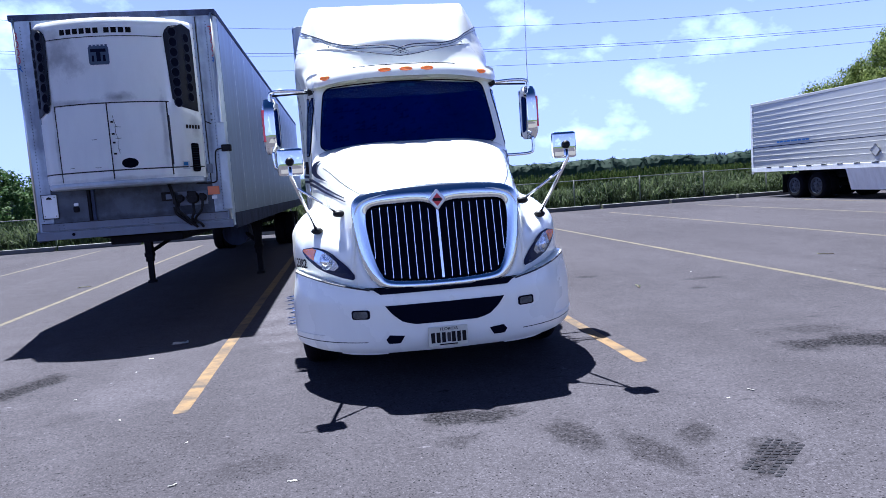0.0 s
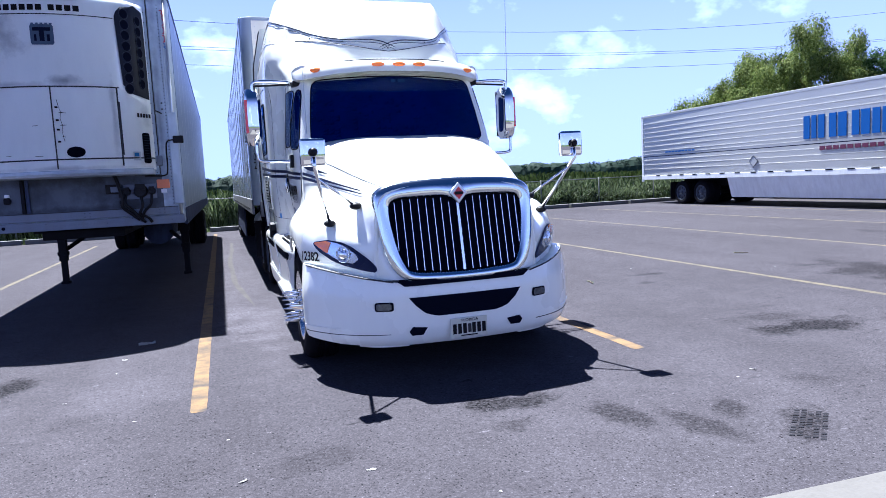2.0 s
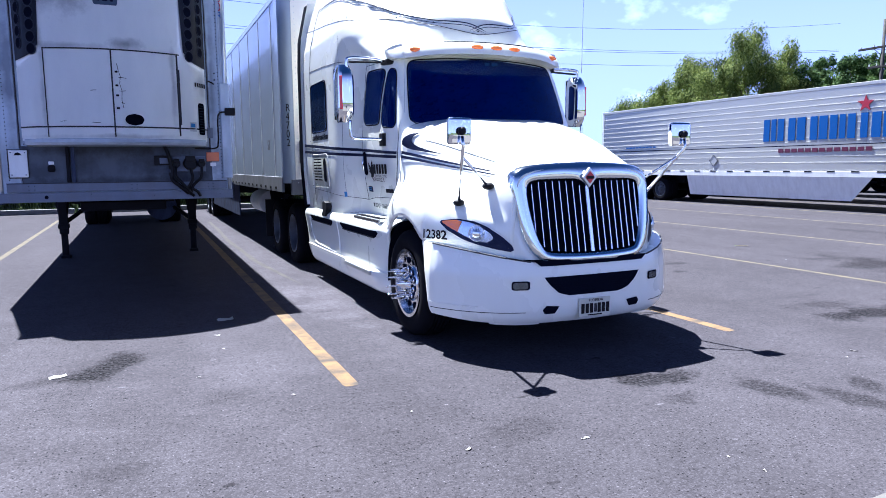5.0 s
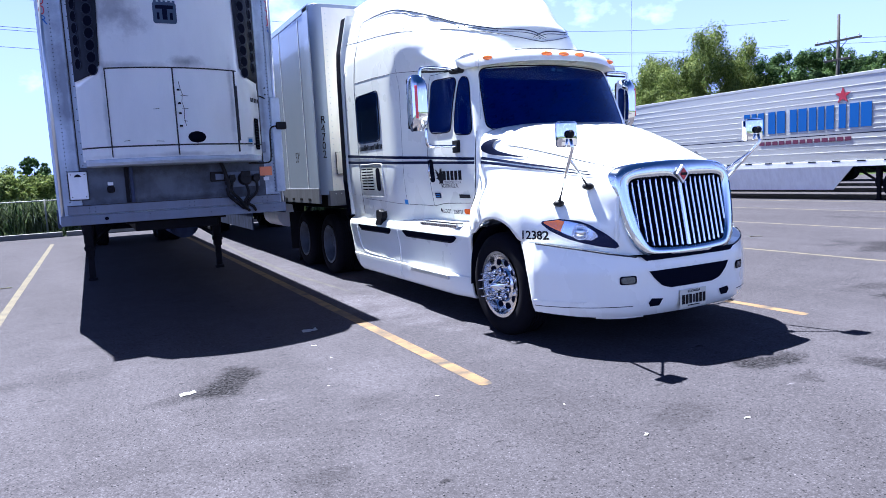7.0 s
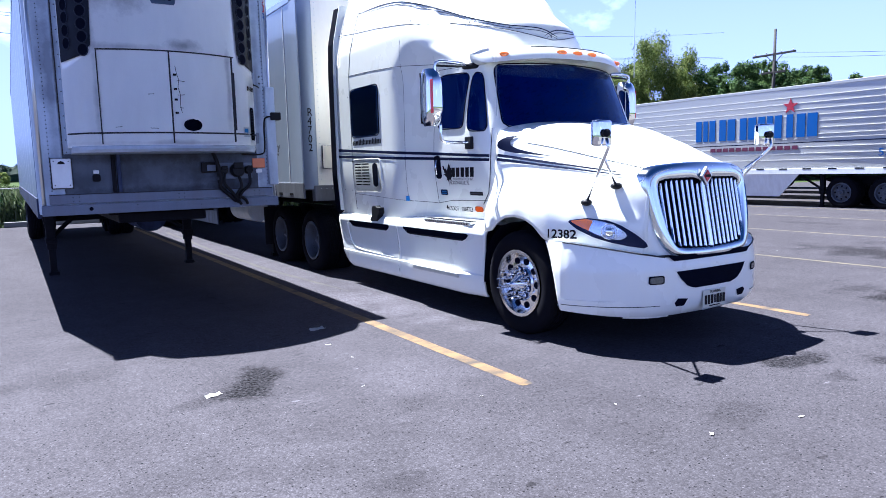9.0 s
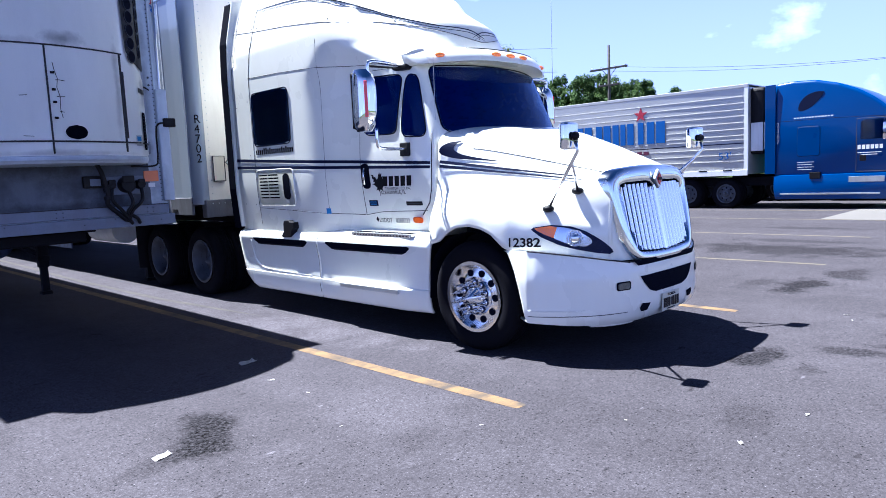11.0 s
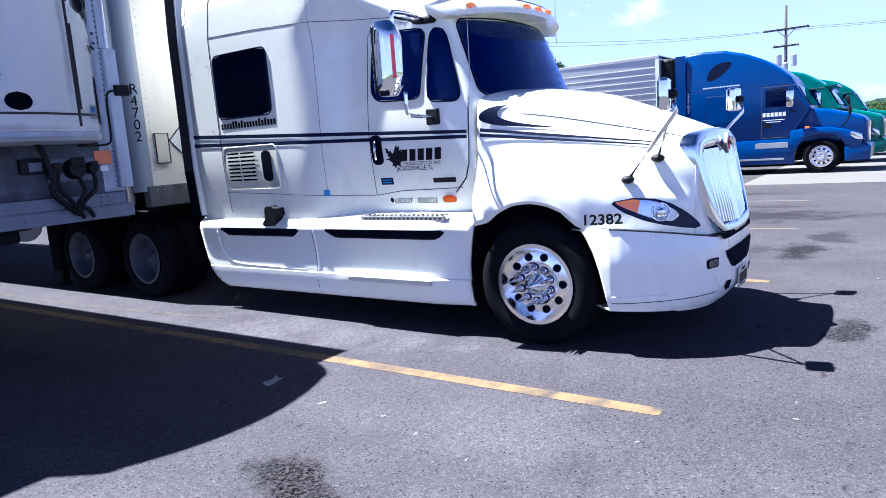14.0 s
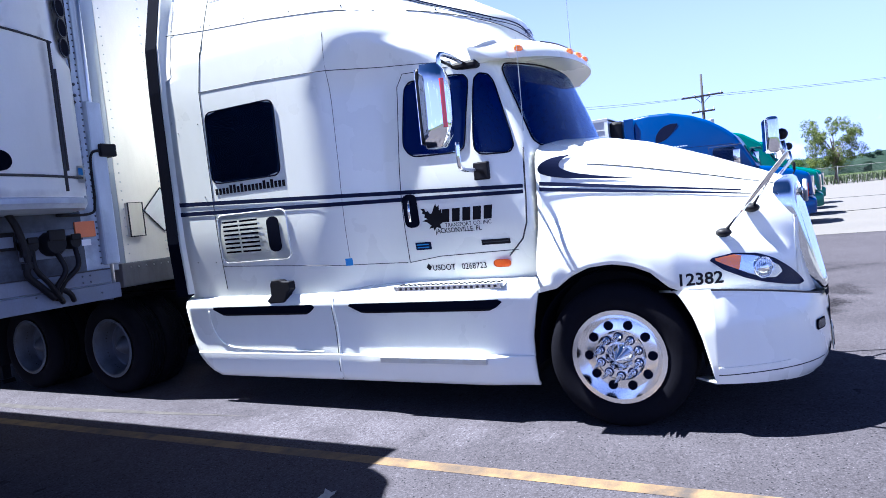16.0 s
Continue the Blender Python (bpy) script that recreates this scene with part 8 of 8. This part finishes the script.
tree("slender grey-green tree among the shrubs", pose(-8.6, 62, 0), 4.5, 2.4, LEAF2, 24, 7000, 0.12, 0.0, 0.1, B)
tree("round yellow-green shrub in the meadow", pose(-7.2, 55, 0), 2.6, 4.0, LEAF, 25, 9000, 0.11, 0.0, 0.02, B)
tree("round yellow-green shrub in the meadow", pose(-13.8, 56, 0), 3.8, 5.0, LEAF, 26, 9000, 0.12, 0.0, 0.02, B)
tree("round yellow-green shrub in the meadow", pose(-16.5, 50, 0), 3.2, 5.0, LEAF, 27, 9000, 0.12, 0.0, 0.02, B)
blades("meadow_grass", "pale tangled meadow grass between the shrubs", REED, 16000, lambda r: (-40 + 40 * r.random(), 27 + 26 * r.random() ** 1.4, 1.0), 0.5, 1.3, 0.03, 0.5, 28, "grass", curl=0.6)
tree("open-crowned young tree in the meadow", pose(76, -3.0, 0), 6.8, 5.4, LEAF, 22, 16000, 0.085, 0.2, 0.25, "meadow trees")
tree("low shrub in the meadow", pose(78, 0.8, 0), 2.6, 4.5, LEAF2, 23, 9000, 0.085, 0.1, 0.03, "meadow trees")


def far_wood(name, label, x0, x1, y, h, seed, axis="x"):
    """A long rumpled canopy, with leaf clumps standing out of its edge."""
    r = random.Random(seed)
    rows, blobs = [], []
    for k in range(int((x1 - x0) / 2.0)):
        x = x0 + 2.0 * k
        top = h * (0.9 + 0.28 * noise.noise((x * 0.02, seed, 0)) + 0.20 * noise.noise((x * 0.11, seed, 4)) + 0.14 * noise.noise((x * 0.37, seed, 9)))
        row = []
        for dy, f in ((-9, -0.05), (-8.5, 0.25), (-7.5, 0.5), (-6, 0.72), (-4, 0.9), (0, 1.0), (6, 0.9), (12, -0.05)):
            j = 1.6 * noise.noise((x * 0.4, dy * 0.7, seed)) + 2.2 * noise.noise((x * 0.13, dy * 0.3, seed + 5))
            row.append((x, y + dy + j, top * f + (0.5 * j if f > 0 else 0)))
        rows.append([p if axis == "x" else (p[1], p[0], p[2]) for p in row])
        for _ in range(3):
            px, py = x + r.uniform(-1, 1), y + r.uniform(-6, 1)
            blobs.append((*((px, py) if axis == "x" else (py, px)), top * r.uniform(0.5, 0.95), h * r.uniform(0.10, 0.2)))
    body = grid(rows)
    crowns = leaf_cloud(r, blobs, 60000, h * 0.045)
    body.from_mesh(crowns)
    me = bpy.data.meshes.new(name)
    body.to_mesh(me)
    body.free()
    me.materials.append(FARWOOD)
    return tagged(new(name, me), label, "woods", kind="stuff")


far_wood("far_wood", "hazy dark line of woods on the horizon", -420, 520, 380, 9.6, 31)
far_wood("far_wood", "hazy dark line of woods beyond the meadow", -160, 150, 210, 5.5, 32, "y")

# poles and cables
def pole(label, x, y, h, arms=True):
    p = thing("utility_pole", label, "pole", pose(x, y, 0), "roadside poles")
    part("shaft", tube([(0, 0, 0), (0.05, 0, h * 0.5), (0.1, 0, h)], [0.15, 0.125, 0.09], 10), WOOD, p, smooth="all")
    for z, w in ((h - 1.75, 1.6), (h - 3.0, 0.9)):
        a = part("cross_arm", box(-0.06, -w, z - 0.07, 0.06, w, z + 0.07, 0.01), WOOD, p)
        for k in (-0.9, -0.35, 0.35, 0.9):
            part("insulator", lathe([(z + 0.07, 0.05), (z + 0.12, 0.03), (z + 0.16, 0.05), (z + 0.22, 0.02)], "z", 8, centre=(0, k * w, 0)), GALV, a)
    part("brace", tube([(0.1, -0.7, h - 1.7), (0.1, 0, h - 2.4), (0.1, 0.7, h - 1.7)], 0.03, 5), WOOD, p)
    return p


PX, PY = 41.3, 25.0
pole("tall wooden utility pole with cross-arms behind the trailers", PX, PY, 10.75)
pole("wooden utility pole with cross-arms beyond the row of trucks", 54.0, 6.8, 10.3)


tp_ = [o for o in scene.objects if o.name.startswith("utility_pole")][-1]
for y_, z_ in ((-0.55, 6.2), (0.0, 5.6), (0.5, 6.3)):
    part("transformer", lathe([(z_ - 0.45, 0.0), (z_ - 0.45, 0.22), (z_ + 0.35, 0.22), (z_ + 0.42, 0.12), (z_ + 0.45, 0.0)], "z", 14, centre=(-0.32 if y_ == 0.0 else 0.0, y_, 0)), GALV, tp_, "grey transformer can", smooth=True)


def cable(pts, r=0.018, sag=0.6):
    a, b = Vector(pts[0]), Vector(pts[1])
    line = [a.lerp(b, k / 16) - Vector((0, 0, sag * 4 * (k / 16) * (1 - k / 16))) for k in range(17)]
    tagged(part("overhead_cable", tube(line, r, 5), WIRE), "thin dark overhead cable strung between poles", "cable", "overhead cables", "structure")


for z0, z1, sag in ((22.0, 20.3, 5.0), (18.3, 16.8, 3.5), (18.05, 16.6, 3.5), (16.8, 15.1, 3.5)):
    cable(((-60, 60, z0), (85, 60, z1)), 0.018, sag)
for dy in (-1.3, 0.9):
    cable(((PX, PY + dy, 8.95), (54.0, 6.8 + dy, 8.5)), 0.012, 0.4)
    cable(((54.0, 6.8 + dy, 8.5), (75, -60, 8.0)), 0.012, 0.4)

# litter
def litter(label, x, y, s, rot, seed):
    r = random.Random(seed)
    b_ = bmesh.new()
    rows_ = [[(s * (i / 5 - 0.5) + 0.01 * r.random(), 0.35 * s * (j / 2 - 0.5) + 0.012 * r.random(), 0.002 + 0.05 * s * r.random() * (1 + j)) for i in range(6)] for j in range(3)]
    grid(rows_, bm=b_)
    bmesh.ops.solidify(b_, geom=b_.faces[:], thickness=0.004)
    tagged(part("litter", b_, PAPER, at=pose(x, y, 0, 0, 0, rot)), label, "litter", "scraps of litter")


litter("crumpled white paper scrap lying on the asphalt", -2.64, 2.5, 0.17, 15, 1)
litter("flattened pale paper cup on the asphalt", -4.01, 1.05, 0.12, 20, 2)
SCRAPS = ((-1.13, -1.56), (-0.58, -2.09), (-0.54, -2.29), (1.97, -1.01), (-2.47, -0.08), (-3.04, 0.62), (-1.79, -1.40), (-1.87, -0.73), (-2.79, 1.37), (-2.79, 1.88), (1.73, -1.12), (-10.3, 16.6), (4.3, 4.1), (6.1, 3.0))
for k, (x, y) in enumerate(SCRAPS):
    litter("tiny pale scrap of paper on the asphalt", x, y, 0.026 + 0.026 * (k % 3 == 0), 37 * k, 10 + k)


def twig(label, x, y, rot, seed):
    r = random.Random(seed)
    t = thing("twig", label, "twig", pose(x, y, 0, 0, 0, rot), "fallen twigs")
    part("stem", tube(smoothed([(-0.11, 0, 0.012), (-0.03, 0.012, 0.016), (0.05, -0.01, 0.012), (0.12, 0.015, 0.010)], 4), 0.006, 6), BARK, t, smooth="all")
    for k in range(5):
        a, b = -0.08 + 0.045 * k, (0.05 if k % 2 else -0.05)
        part("leaf", grid([[(a, 0, 0.014), (a + 0.012, b * 0.5, 0.02)], [(a + 0.02, 0.0, 0.014), (a + 0.04, b, 0.012 + 0.01 * r.random())]]), LEAF2, t)
    return t


twig("dark fallen twig with withered leaves on the asphalt", -5.95, 8.97, 20, 1)
twig("dark fallen twig with withered leaves on the asphalt", 3.1, 3.3, 75, 2)
twig("dark fallen twig with withered leaves on the asphalt", 6.9, 4.6, 140, 3)
